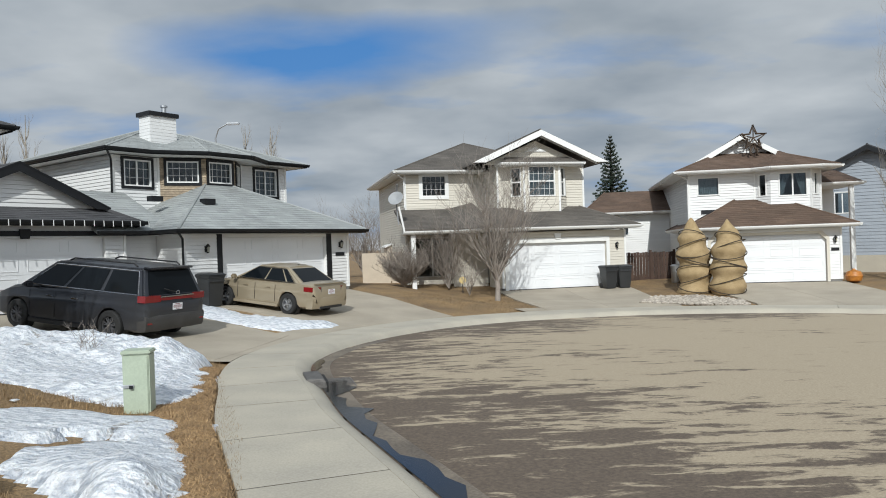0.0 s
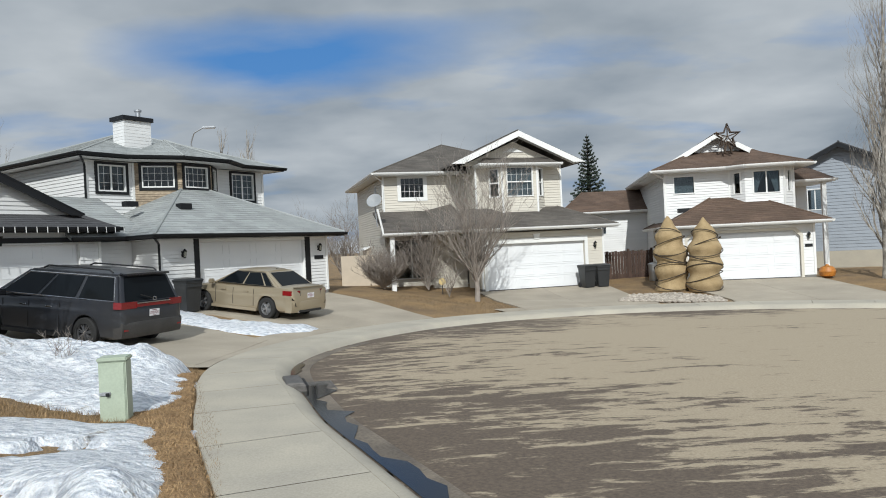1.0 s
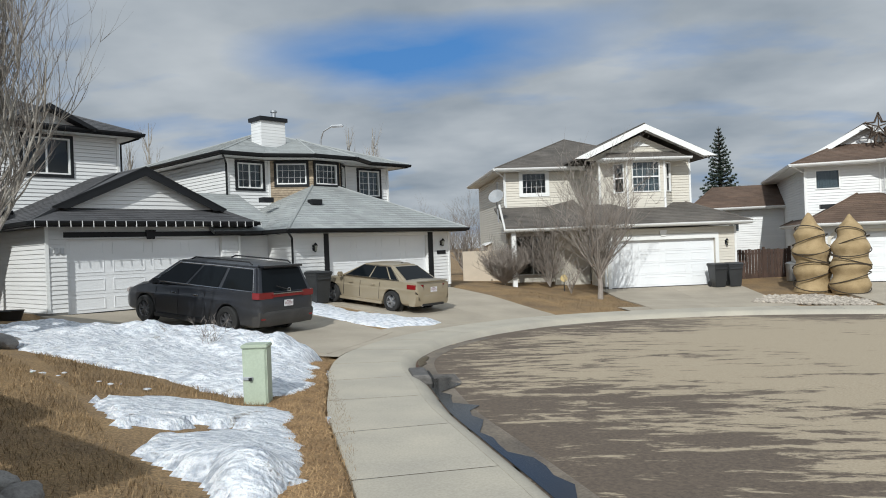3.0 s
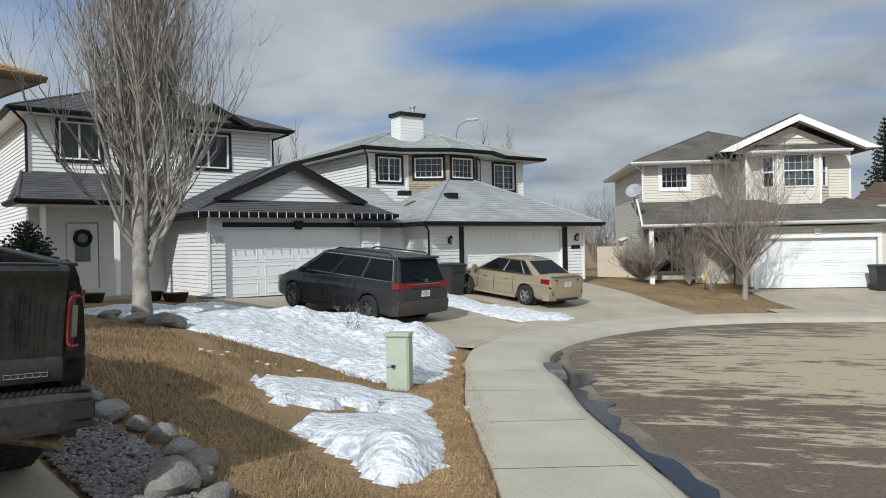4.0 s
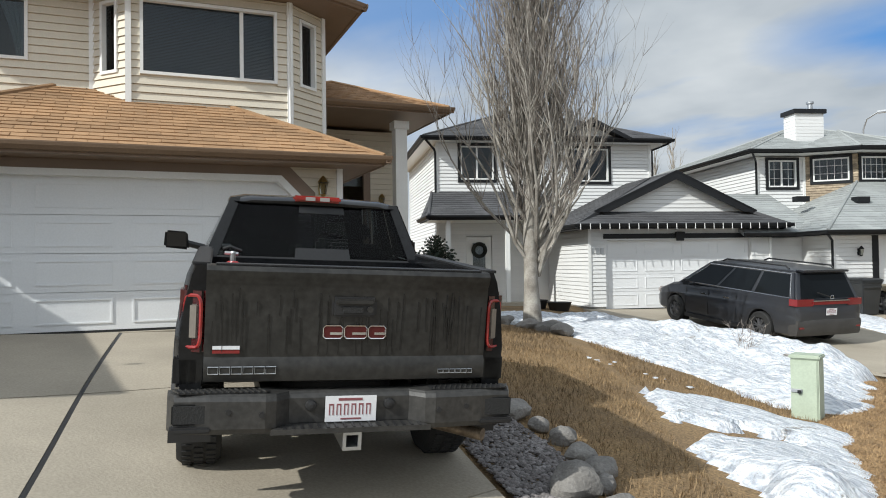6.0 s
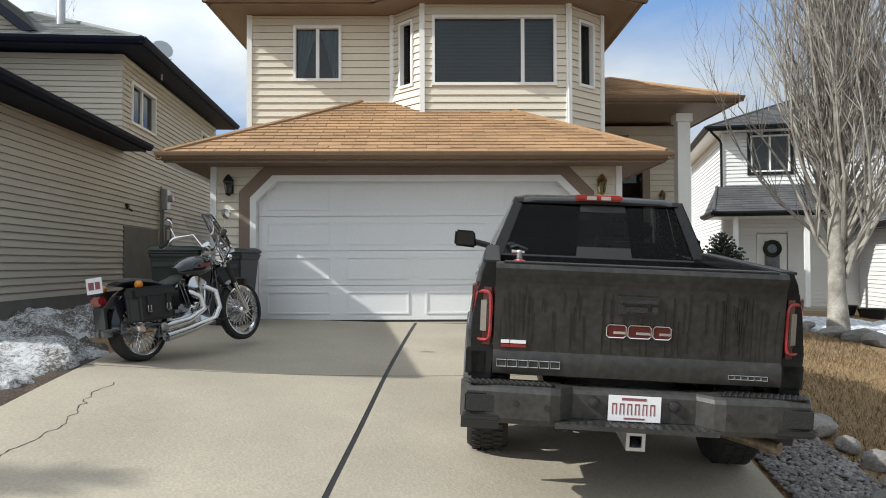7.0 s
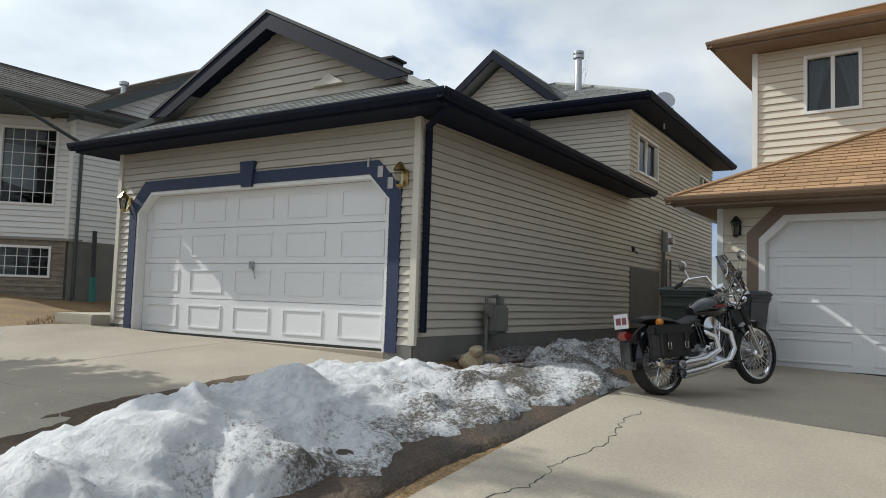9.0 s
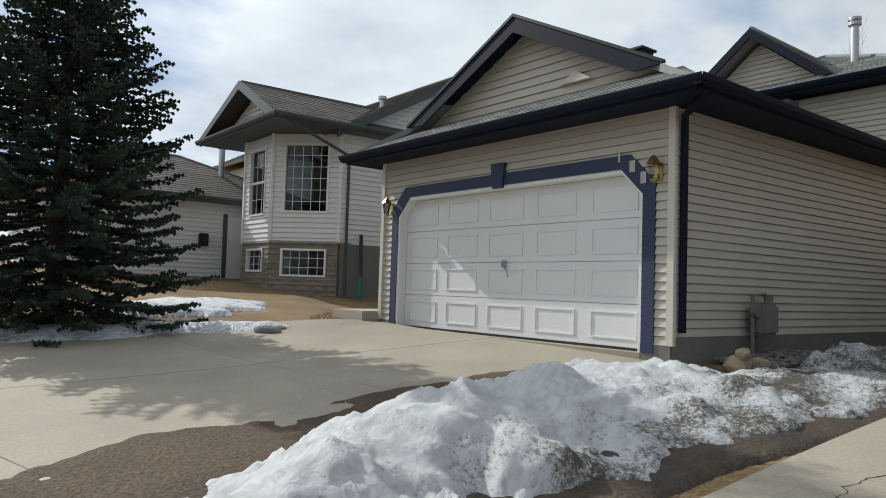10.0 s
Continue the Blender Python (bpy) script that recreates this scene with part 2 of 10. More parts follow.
# ---- mesh kit ----
class Kit:
    """Gathers vertices and faces for one mesh."""

    def __init__(self):
        self.v, self.f = [], []

    def add(self, vs, fs, m=None):
        o = len(self.v)
        self.v += [tuple(m @ Vector(p)) for p in vs] if m is not None else [tuple(p) for p in vs]
        self.f += [tuple(i + o for i in f) for f in fs]
        return self

    def box(self, lo, hi, m=None):
        (a, b, c), (d, e, f) = lo, hi
        return self.add([(a, b, c), (d, b, c), (d, e, c), (a, e, c), (a, b, f), (d, b, f), (d, e, f), (a, e, f)],
                        [(0, 3, 2, 1), (4, 5, 6, 7), (0, 1, 5, 4), (1, 2, 6, 5), (2, 3, 7, 6), (3, 0, 4, 7)], m)

    def prism(self, pts, a, b, m=None):
        """A polygon of (p, q) in the x,z plane, extruded along y from a to b; or any map m."""
        n = len(pts)
        vs = [(p, a, q) for p, q in pts] + [(p, b, q) for p, q in pts]
        fs = [tuple(range(n)), tuple(range(2 * n - 1, n - 1, -1))] + [(i, i + n, (i + 1) % n + n, (i + 1) % n) for i in range(n)]
        return self.add(vs, fs, m)

    def slab(self, pts, drop):
        """A 3D polygon with a thickness downwards."""
        n = len(pts)
        vs = [tuple(p) for p in pts] + [(p[0], p[1], p[2] - drop) for p in pts]
        fs = [tuple(range(n)), tuple(range(2 * n - 1, n - 1, -1))] + [(i, i + n, (i + 1) % n + n, (i + 1) % n) for i in range(n)]
        return self.add(vs, fs)

    def tube(self, path, radii, sides=8, closed=False, cap=True):
        pts = [Vector(p) for p in path]
        n = len(pts)
        if not isinstance(radii, (list, tuple)):
            radii = [radii] * n
        o = len(self.v)
        side = None
        for i, p in enumerate(pts):
            a, b = pts[(i - 1) % n] if (i or closed) else pts[0], pts[(i + 1) % n] if (i < n - 1 or closed) else pts[-1]
            d = (b - a).normalized()
            if side is None or abs(side.dot(d)) > 0.95:
                side = d.orthogonal().normalized()
            side = (side - d * side.dot(d)).normalized()
            up = d.cross(side)
            for k in range(sides):
                w = 2 * math.pi * k / sides
                self.v.append(tuple(p + radii[i] * (math.cos(w) * side + math.sin(w) * up)))
        for i in range(n if closed else n - 1):
            j = (i + 1) % n
            for k in range(sides):
                l = (k + 1) % sides
                self.f.append((o + i * sides + k, o + i * sides + l, o + j * sides + l, o + j * sides + k))
        if cap and not closed:
            self.f.append(tuple(o + k for k in reversed(range(sides))))
            self.f.append(tuple(o + (n - 1) * sides + k for k in range(sides)))
        return self

    def lathe(self, prof, sides=20, m=None, cap=True):
        """(radius, height) rings about z."""
        vs, fs = [], []
        for r, h in prof:
            vs += [(r * math.cos(2 * math.pi * k / sides), r * math.sin(2 * math.pi * k / sides), h) for k in range(sides)]
        for i in range(len(prof) - 1):
            for k in range(sides):
                l = (k + 1) % sides
                fs.append((i * sides + k, i * sides + l, (i + 1) * sides + l, (i + 1) * sides + k))
        if cap:
            fs += [tuple(reversed(range(sides))), tuple((len(prof) - 1) * sides + k for k in range(sides))]
        return self.add(vs, fs, m)

    def loft(self, rings, caps=True):
        """Rings of equal counts, joined in order."""
        o, n = len(self.v), len(rings[0])
        for r in rings:
            self.v += [tuple(p) for p in r]
        for i in range(len(rings) - 1):
            for k in range(n):
                l = (k + 1) % n
                self.f.append((o + i * n + k, o + i * n + l, o + (i + 1) * n + l, o + (i + 1) * n + k))
        if caps:
            self.f.append(tuple(o + k for k in reversed(range(n))))
            self.f.append(tuple(o + (len(rings) - 1) * n + k for k in range(n)))
        return self

    def mesh(self, name, material, smooth=False, bevel=0.0):
        me = bpy.data.meshes.new(name)
        me.from_pydata(self.v, [], self.f)
        if bevel:
            bm = bmesh.new()
            bm.from_mesh(me)
            bmesh.ops.remove_doubles(bm, verts=bm.verts, dist=1e-5)
            bmesh.ops.bevel(bm, geom=[e for e in bm.edges if len(e.link_faces) == 2 and e.calc_face_angle(0) > 0.5], offset=bevel, segments=2, affect="EDGES", clamp_overlap=True)
            bm.to_mesh(me)
            bm.free()
        for mt in (material if isinstance(material, (list, tuple)) else [material]):
            me.materials.append(mt)
        if smooth:
            me.shade_smooth()
            me.set_sharp_from_angle(angle=radians(38))
        me.update()
        return me


def part(name, kit, material=None, parent=None, label="", smooth=False, bevel=0.0, m=None):
    """Links one kit (or ready mesh) as ONE mesh object under a thing or part."""
    me = kit.mesh(name, material, smooth, bevel) if isinstance(kit, Kit) else kit
    ob = new(name, me)
    if parent is not None:
        ob.parent = parent
    if m is not None:
        ob.matrix_basis = m
    if label:
        tagged(ob, label)
    return ob


def thing(name, m, label, category, group="", kind=""):
    ob = new(name)
    ob.empty_display_size = 0.2
    ob.matrix_basis = m
    return tagged(ob, label, category, group, kind)


def clip(poly, n, d):
    """The part of a convex polygon of (p, q) with n.p <= d."""
    out = []
    for i in range(len(poly)):
        a, b = poly[i], poly[(i + 1) % len(poly)]
        da, db = n[0] * a[0] + n[1] * a[1] - d, n[0] * b[0] + n[1] * b[1] - d
        if da <= 1e-9:
            out.append(a)
        if (da < -1e-9 and db > 1e-9) or (da > 1e-9 and db < -1e-9):
            k = da / (da - db)
            out.append((a[0] + k * (b[0] - a[0]), a[1] + k * (b[1] - a[1])))
    return out


def clip_to(poly, shape):
    """poly clipped by a convex counter-clockwise shape."""
    for i in range(len(shape)):
        (ax, ay), (bx, by) = shape[i], shape[(i + 1) % len(shape)]
        n = (by - ay, -(bx - ax))
        poly = clip(poly, n, n[0] * ax + n[1] * ay)
        if len(poly) < 3:
            return []
    return poly


def area(poly):
    return 0.5 * sum(poly[i][0] * poly[(i + 1) % len(poly)][1] - poly[(i + 1) % len(poly)][0] * poly[i][1] for i in range(len(poly)))


# ---- the lie of the land ----
KERB = [(4.0, -40), (3.6, -14), (2.6, -6), (1.55, 0), (0.75, 3.3), (-0.06, 5.8), (-0.84, 7.9), (-1.41, 9.43), (-1.95, 11.3), (-2.45, 13), (-2.72, 15), (-2.35, 17.6),
        (-1.1, 20.4), (1.0, 22.9), (3.9, 24.7), (7, 25.6), (10, 25.6), (13, 24.8), (16.5, 22.5), (19, 19), (20.3, 15), (20, 10), (18, 5), (15, 1), (13.4, -5), (13, -14), (13, -40)]


def smooth_line(pts, step=0.3, closed=False):
    """A Catmull-Rom curve through points."""
    P = [np.array(p, float) for p in pts]
    n = len(P)
    out = []
    for i in range(n if closed else n - 1):
        a, b, c, d = (P[(i + k) % n] if closed else P[min(max(i + k, 0), n - 1)] for k in (-1, 0, 1, 2))
        m = max(2, int(np.linalg.norm(c - b) / step))
        for j in range(m):
            t = j / m
            out.append(0.5 * (2 * b + (c - a) * t + (2 * a - 5 * b + 4 * c - d) * t * t + (3 * b - a - 3 * c + d) * t ** 3))
    if not closed:
        out.append(P[-1])
    return np.array(out)


KERB_LINE = smooth_line(KERB)
_A, _B = KERB_LINE[:-1], KERB_LINE[1:]


def off_kerb(x, y):
    """Signed distance from the kerb: positive on the house side."""
    x, y = np.atleast_1d(np.asarray(x, float)), np.atleast_1d(np.asarray(y, float))
    P = np.stack([x.ravel(), y.ravel()], 1)
    best, inside = np.full(len(P), 1e9), np.zeros(len(P), bool)
    for a, b in zip(_A, _B):
        d = b - a
        k = np.clip(((P - a) @ d) / (d @ d), 0, 1)
        best = np.minimum(best, np.hypot(*(P - a - k[:, None] * d).T))
    ring = KERB_LINE
    for a, b in zip(ring, np.roll(ring, -1, 0)):
        cross = (a[1] > P[:, 1]) != (b[1] > P[:, 1])
        with np.errstate(divide="ignore", invalid="ignore"):
            inside ^= cross & (P[:, 0] < (b[0] - a[0]) * (P[:, 1] - a[1]) / (b[1] - a[1]) + a[0])
    return np.where(inside, -best, best).reshape(x.shape)


def gutter_z(x, y):
    return 0.05 - 0.025 * np.clip(y, -40, 45) - 0.015 * np.clip(x, 0, 30)


HOUSES = {  # garage door centre, angle of the front, floor
    "h0": (-9.20, -5.53, 73.0, 1.23), "h1": (-10.79, 3.85, 69.1, 1.03), "h2": (-11.95, 21.12, 56.4, 0.41),
    "h3": (-6.12, 27.14, 53.8, 0.33), "h4": (5.27, 34.28, 13.1, -0.20), "h5": (14.49, 33.04, -9.8, -0.19)}


def _rise(x, y, d):
    z = gutter_z(x, y) + 0.15 + 0.09 * np.clip(d - 1.6, 0, 10.5)
    return z + 0.045 * np.clip(-y - 7, 0, 14) * np.clip((d - 1.6) / 9, 0, 1)


_FIX = []
for _hx, _hy, _ha, _hz in HOUSES.values():
    for _k in (-2.6, 0.0, 2.6):
        _x, _y = _hx + _k * math.cos(radians(_ha)), _hy + _k * math.sin(radians(_ha))
        _FIX.append((_x, _y, _hz - 0.03 - float(_rise(np.array([_x]), np.array([_y]), off_kerb([_x], [_y]))[0])))


def land(x, y, d=None):
    """Height of walks, drives and lawns."""
    x, y = np.atleast_1d(np.asarray(x, float)), np.atleast_1d(np.asarray(y, float))
    d = off_kerb(x, y) if d is None else d
    z = _rise(x, y, d)
    wsum, s = 0.03, 0.0
    for hx, hy, e in _FIX:
        w = np.exp(-((x - hx) ** 2 + (y - hy) ** 2) / 9.0)
        wsum, s = wsum + w, s + w * e
    z = z - 0.07 * np.exp(-((x + 5.2) ** 2 + (y - 2.6) ** 2) / 2.25)
    return z + s / wsum * np.clip((d - 1.6) / 4, 0, 1)


def lz(x, y):
    return float(land([x], [y])[0])


def road_z(x, y, d=None):
    d = off_kerb(x, y) if d is None else d
    return gutter_z(np.asarray(x, float), np.asarray(y, float)) + 0.02 * np.clip(-d, 0, 6)


def house_pose(h):
    x, y, a, z = HOUSES[h]
    return pose(x, y, z, 0, 0, a)

# ---- ground ----
def grid_mesh(name, xs, ys, zf, material, keep=None):
    X, Y = np.meshgrid(xs, ys, indexing="ij")
    Z = zf(X, Y)
    n, m = X.shape
    idx = np.arange(n * m).reshape(n, m)
    f = np.stack([idx[:-1, :-1], idx[1:, :-1], idx[1:, 1:], idx[:-1, 1:]], -1).reshape(-1, 4)
    v = np.stack([X, Y, Z], -1).reshape(-1, 3)
    if keep is not None:
        k = keep(X, Y).ravel()
        f = f[k[f].all(1)]
        used = np.unique(f)
        back = np.full(len(v), -1)
        back[used] = np.arange(len(used))
        v, f = v[used], back[f]
    me = bpy.data.meshes.new(name)
    me.from_pydata(v.tolist(), [], f.tolist())
    me.materials.append(material)
    me.shade_smooth()
    me.update()
    return me


def lawn_material():
    """Dead winter grass: straw and brown, with muddy patches."""
    m = mat("dead_grass", (0.27, 0.175, 0.08), 0.95, vary=0.45, scale=0.9, fine=38, bump=0.8, second=(0.15, 0.10, 0.055), amount=0.55)
    return m


def road_material():
    """Asphalt dusted with pale sand, with worn dark streaks."""
    m = bpy.data.materials.new("sanded_asphalt")
    m.use_nodes = True
    nt = m.node_tree
    N, L = nt.nodes.new, nt.links.new
    b = nt.nodes["Principled BSDF"]
    b.inputs["Roughness"].default_value = 0.92
    geo = N("ShaderNodeNewGeometry")

    def noisy(scale, detail, stretch=(1, 1, 1), turn=0.0, dist=0.0, rough=0.55):
        mp, n = N("ShaderNodeMapping"), N("ShaderNodeTexNoise")
        mp.inputs["Scale"].default_value, mp.inputs["Rotation"].default_value = stretch, (0, 0, turn)
        n.inputs["Scale"].default_value, n.inputs["Detail"].default_value, n.inputs["Distortion"].default_value, n.inputs["Roughness"].default_value = scale, detail, dist, rough
        L(geo.outputs["Position"], mp.inputs[0]); L(mp.outputs[0], n.inputs["Vector"])
        return n.outputs["Fac"]

    def ramp(src, a, b_, ca=(0, 0, 0, 1), cb=(1, 1, 1, 1)):
        r = N("ShaderNodeValToRGB")
        r.color_ramp.elements[0].position, r.color_ramp.elements[1].position = a, b_
        r.color_ramp.elements[0].color, r.color_ramp.elements[1].color = ca, cb
        L(src, r.inputs[0])
        return r.outputs[0]

    sand = ramp(noisy(38, 9, rough=0.7), 0.28, 0.72, (0.27, 0.215, 0.145, 1), (0.45, 0.375, 0.27, 1))
    dark = ramp(noisy(24, 9, rough=0.75), 0.3, 0.7, (0.062, 0.047, 0.036, 1), (0.165, 0.125, 0.09, 1))
    big = noisy(0.22, 4, (1, 1, 1), 0.4)
    streak = noisy(3.4, 12, (0.30, 1.0, 1), 0.2, 0.35, 0.74)
    # bare tarmac washed clean towards the near kerb
    cx = N("ShaderNodeVectorMath"); cx.operation = "DISTANCE"; cx.inputs[1].default_value = (10.5, 14.5, -0.3)
    L(geo.outputs["Position"], cx.inputs[0])
    edge = N("ShaderNodeMapRange"); edge.inputs["From Min"].default_value, edge.inputs["From Max"].default_value = 7.0, 13.0
    edge.inputs["To Min"].default_value, edge.inputs["To Max"].default_value = 0.09, -0.15
    L(cx.outputs["Value"], edge.inputs["Value"])
    a1 = N("ShaderNodeMath"); a1.operation = "ADD"; L(streak, a1.inputs[0]); L(edge.outputs[0], a1.inputs[1])
    a2 = N("ShaderNodeMath"); a2.operation = "MULTIPLY_ADD"; a2.inputs[1].default_value = 0.5; L(big, a2.inputs[0]); L(a1.outputs[0], a2.inputs[2])
    fac = ramp(a2.outputs[0], 0.675, 0.725)
    mix = N("ShaderNodeMix"); mix.data_type = "RGBA"
    L(fac, mix.inputs["Factor"]); L(dark, mix.inputs[6]); L(sand, mix.inputs[7])
    L(mix.outputs[2], b.inputs["Base Color"])
    bp = N("ShaderNodeBump"); bp.inputs["Strength"].default_value, bp.inputs["Distance"].default_value = 0.35, 0.01
    L(noisy(120, 3), bp.inputs["Height"]); L(bp.outputs[0], b.inputs["Normal"])
    return m


def reach(lo, hi, step, far):
    mid = list(np.arange(lo, hi + 1e-6, step))
    out, d = [], step
    a, b = [], []
    p, q, d = lo, hi, step
    while q < far:
        d *= 1.35
        p, q = p - d, q + d
        a.append(p)
        b.append(q)
    return np.array(a[::-1] + mid + b)


def sheet_z(X, Y):
    d = off_kerb(X, Y)
    z = land(X, Y, d) - 0.01
    bumps = 0.02 * np.sin(X * 2.3 + 1.1 * np.sin(Y * 1.7)) * np.sin(Y * 2.9 + X)
    z = np.where(d > 1.7, z + bumps * np.clip((d - 1.7) / 2, 0, 1) - 0.03, z - 0.06)
    return np.where(d < 0.15, gutter_z(X, Y) - 0.15, z)


GROUND = part("ground", grid_mesh("ground", reach(-22, 24, 0.35, 1500), reach(-14, 40, 0.35, 1500), sheet_z, lawn_material()), None)
tagged(GROUND, "dead straw-brown winter lawn with muddy patches", "ground", kind="structure")

ROAD = part("road", grid_mesh("road", np.arange(-4, 22, 0.3), np.arange(-40, 27, 0.3), lambda X, Y: road_z(X, Y), road_material(),
                              keep=lambda X, Y: off_kerb(X, Y) < 0.25), None)
tagged(ROAD, "cul-de-sac asphalt dusted with pale sand and worn dark in streaks", "road", kind="structure")


def along_kerb(step):
    """Points and outward normals at even steps of the kerb line."""
    seg = np.hypot(*np.diff(KERB_LINE, axis=0).T)
    s = np.concatenate([[0], np.cumsum(seg)])
    at = np.arange(0, s[-1], step)
    P = np.stack([np.interp(at, s, KERB_LINE[:, 0]), np.interp(at, s, KERB_LINE[:, 1])], 1)
    T = np.gradient(P, axis=0)
    T /= np.hypot(*T.T)[:, None]
    return at, P, np.stack([-T[:, 1], T[:, 0]], 1)


def strip(P, Nn, offs, heights):
    """A lofted strip along the kerb: offsets outwards, heights over the gutter."""
    k = Kit()
    n = len(offs)
    for p, nn in zip(P, Nn):
        q = [p + nn * o for o in offs]
        g = float(gutter_z(p[0], p[1]))
        k.v += [(a[0], a[1], g + h) for a, h in zip(q, heights)]
    for i in range(len(P) - 1):
        for j in range(n - 1):
            a = i * n + j
            k.f.append((a, a + n, a + n + 1, a + 1))
    return k


PAVEMENT = tagged(new("pavement"), "pale concrete sidewalk panels with rolled kerb", "pavement", kind="structure")
_s, _P, _N = along_kerb(0.3)
_win = (_P[:, 1] > -13) & (_P[:, 1] < 27) & ~((_P[:, 0] > 12) & (_P[:, 1] < 12))
_i0, _i1 = np.where(_win)[0][0], np.where(_win)[0][-1]
part("kerb", strip(_P[_i0:_i1], _N[_i0:_i1], (-0.07, -0.05, 0.06, 0.16, 0.22), (-0.05, 0.002, 0.09, 0.145, 0.152)), WALK_CONC, PAVEMENT, smooth=True)
part("gutter_pan", strip(_P[_i0:_i1], _N[_i0:_i1], (-0.42, -0.40, -0.068), (-0.06, 0.012, 0.002)), mat("muddy_gutter", (0.20, 0.165, 0.125), 0.7, vary=0.3, scale=1.1, fine=30, bump=0.3, second=(0.075, 0.062, 0.05), amount=0.6), PAVEMENT, smooth=True)
_j = _i0
while _j + 6 < _i1:
    a, b = _j, _j + 6
    P, Q = _P[a:b + 1].copy(), _N[a:b + 1]
    P[0], P[-1] = P[0] + 0.007 * (P[1] - P[0]) / 0.3, P[-1] - 0.007 * (P[-1] - P[-2]) / 0.3
    part("walk_slab", strip(P, Q, (0.215, 0.22, 1.435, 1.46, 1.47), (0.06, 0.150, 0.158, 0.155, 0.0)), WALK_CONC, PAVEMENT)
    _j += 6


def drive(name, corners, rows, cols, label, lift=0.012, mids=(0.5, 0.5), gap=0.008):
    """A concrete drive between four plan corners (garage left, garage right, street right, street left), cut into slabs by joints."""
    base = tagged(new(name), label, "driveway", kind="structure")
    gl, gr, sr, sl = (np.array(c, float) for c in corners)

    def at(p, q):
        m = mids[0] * (1 - q) + mids[1] * q
        p = p * 2 * m if p < 0.5 else m + (p - 0.5) * 2 * (1 - m)
        return (gl * (1 - p) + gr * p) * (1 - q) + (sl * (1 - p) + sr * p) * q

    tar = Kit()
    for i in range(40):
        a, b = at(0.5, i / 40), at(0.5, (i + 1) / 40)
        d = (b - a) / np.linalg.norm(b - a)
        w = gap * (0.9 + 0.25 * math.sin(i * 2.7))
        o = np.array((-d[1], d[0])) * w
        q = np.array([a - o, b - o, b + o, a + o])
        tar.add([(x, y, h) for (x, y), h in zip(q, land(q[:, 0], q[:, 1]) + lift - 0.004)], [(0, 1, 2, 3)])
    part("joint_filler", tar, BLACK_PLASTIC, base)
    for i in range(cols):
        for j in range(rows):
            k = Kit()
            n = 9
            w, l = np.linalg.norm(gr - gl), np.linalg.norm(sl - gl)
            g = gap
            p0, p1, q0, q1 = i / cols + g / w, (i + 1) / cols - g / w, j / rows + g * 0.6 / l, (j + 1) / rows - g * 0.6 / l
            pts = [[at(p0 + (p1 - p0) * a / n, q0 + (q1 - q0) * b / n) for b in range(n + 1)] for a in range(n + 1)]
            flat = np.array(pts).reshape(-1, 2)
            z = land(flat[:, 0], flat[:, 1]) + lift
            k.v = [(x, y, h) for (x, y), h in zip(flat, z)]
            m = n + 1
            k.f = [(a * m + b, (a + 1) * m + b, (a + 1) * m + b + 1, a * m + b + 1) for a in range(n) for b in range(n)]
            rim = [a * m for a in range(m)] + [(m - 1) * m + b for b in range(1, m)] + [a * m + m - 1 for a in range(m - 2, -1, -1)] + [b for b in range(m - 2, 0, -1)]
            o = len(k.v)
            k.v += [(k.v[r][0], k.v[r][1], k.v[r][2] - 0.10) for r in rim]
            k.f += [(rim[r], o + r, o + (r + 1) % len(rim), rim[(r + 1) % len(rim)]) for r in range(len(rim))]
            part("drive_slab", k, CONCRETE, base)
    return base


def hpt(h, u, v):
    p = house_pose(h) @ Vector((u, v, 0))
    return (p.x, p.y)


drive("driveway_1", (hpt("h1", -3.4, -0.02), hpt("h1", 3.1, -0.02), (-0.85, 2.45), (0.25, -2.75)), 3, 2, "long tan concrete driveway with a black centre joint", mids=(0.52, 0.39), gap=0.024)
drive("driveway_2", (hpt("h0", -3.2, -0.02), hpt("h0", 3.1, -0.02), (0.35, -6.2), (0.9, -12.2)), 3, 2, "grey concrete driveway with open joints beside a snow bank")
drive("driveway_3", (hpt("h2", -3.2, -0.02), hpt("h2", 3.1, -0.02), (-4.05, 18.9), (-4.5, 14.5)), 3, 2, "concrete driveway under the parked minivan")
drive("driveway_4", (hpt("h3", -3.6, -0.02), hpt("h3", 3.7, -0.02), (0.2, 24.4), (-3.2, 20.9)), 2, 2, "concrete driveway under the parked sedan")
drive("driveway_5", (hpt("h4", -3.0, -0.02), hpt("h4", 3.4, -0.02), (8.6, 27.2), (3.6, 26.4)), 2, 2, "concrete driveway before the cream house")
drive("driveway_6", (hpt("h5", -3.2, -0.02), hpt("h5", 3.1, -0.02), (16.8, 24.4), (11.6, 26.9)), 2, 2, "concrete driveway before the brown-roofed house")

def apron(sel):
    """Concrete between the sidewalk and a drive."""
    k = Kit()
    offs = (1.474, 1.48, 1.8, 2.15, 2.5)
    for j in sel:
        q = np.array([_P[j] + _N[j] * o for o in offs])
        z = land(q[:, 0], q[:, 1]) + 0.004
        z[0] -= 0.1
        k.v += [(x, y, h) for (x, y), h in zip(q, z)]
    n = len(offs)
    k.f = [(i * n + j, (i + 1) * n + j, (i + 1) * n + j + 1, i * n + j + 1) for i in range(len(sel) - 1) for j in range(n - 1)]
    part("drive_apron", k, CONCRETE, PAVEMENT, smooth=True)


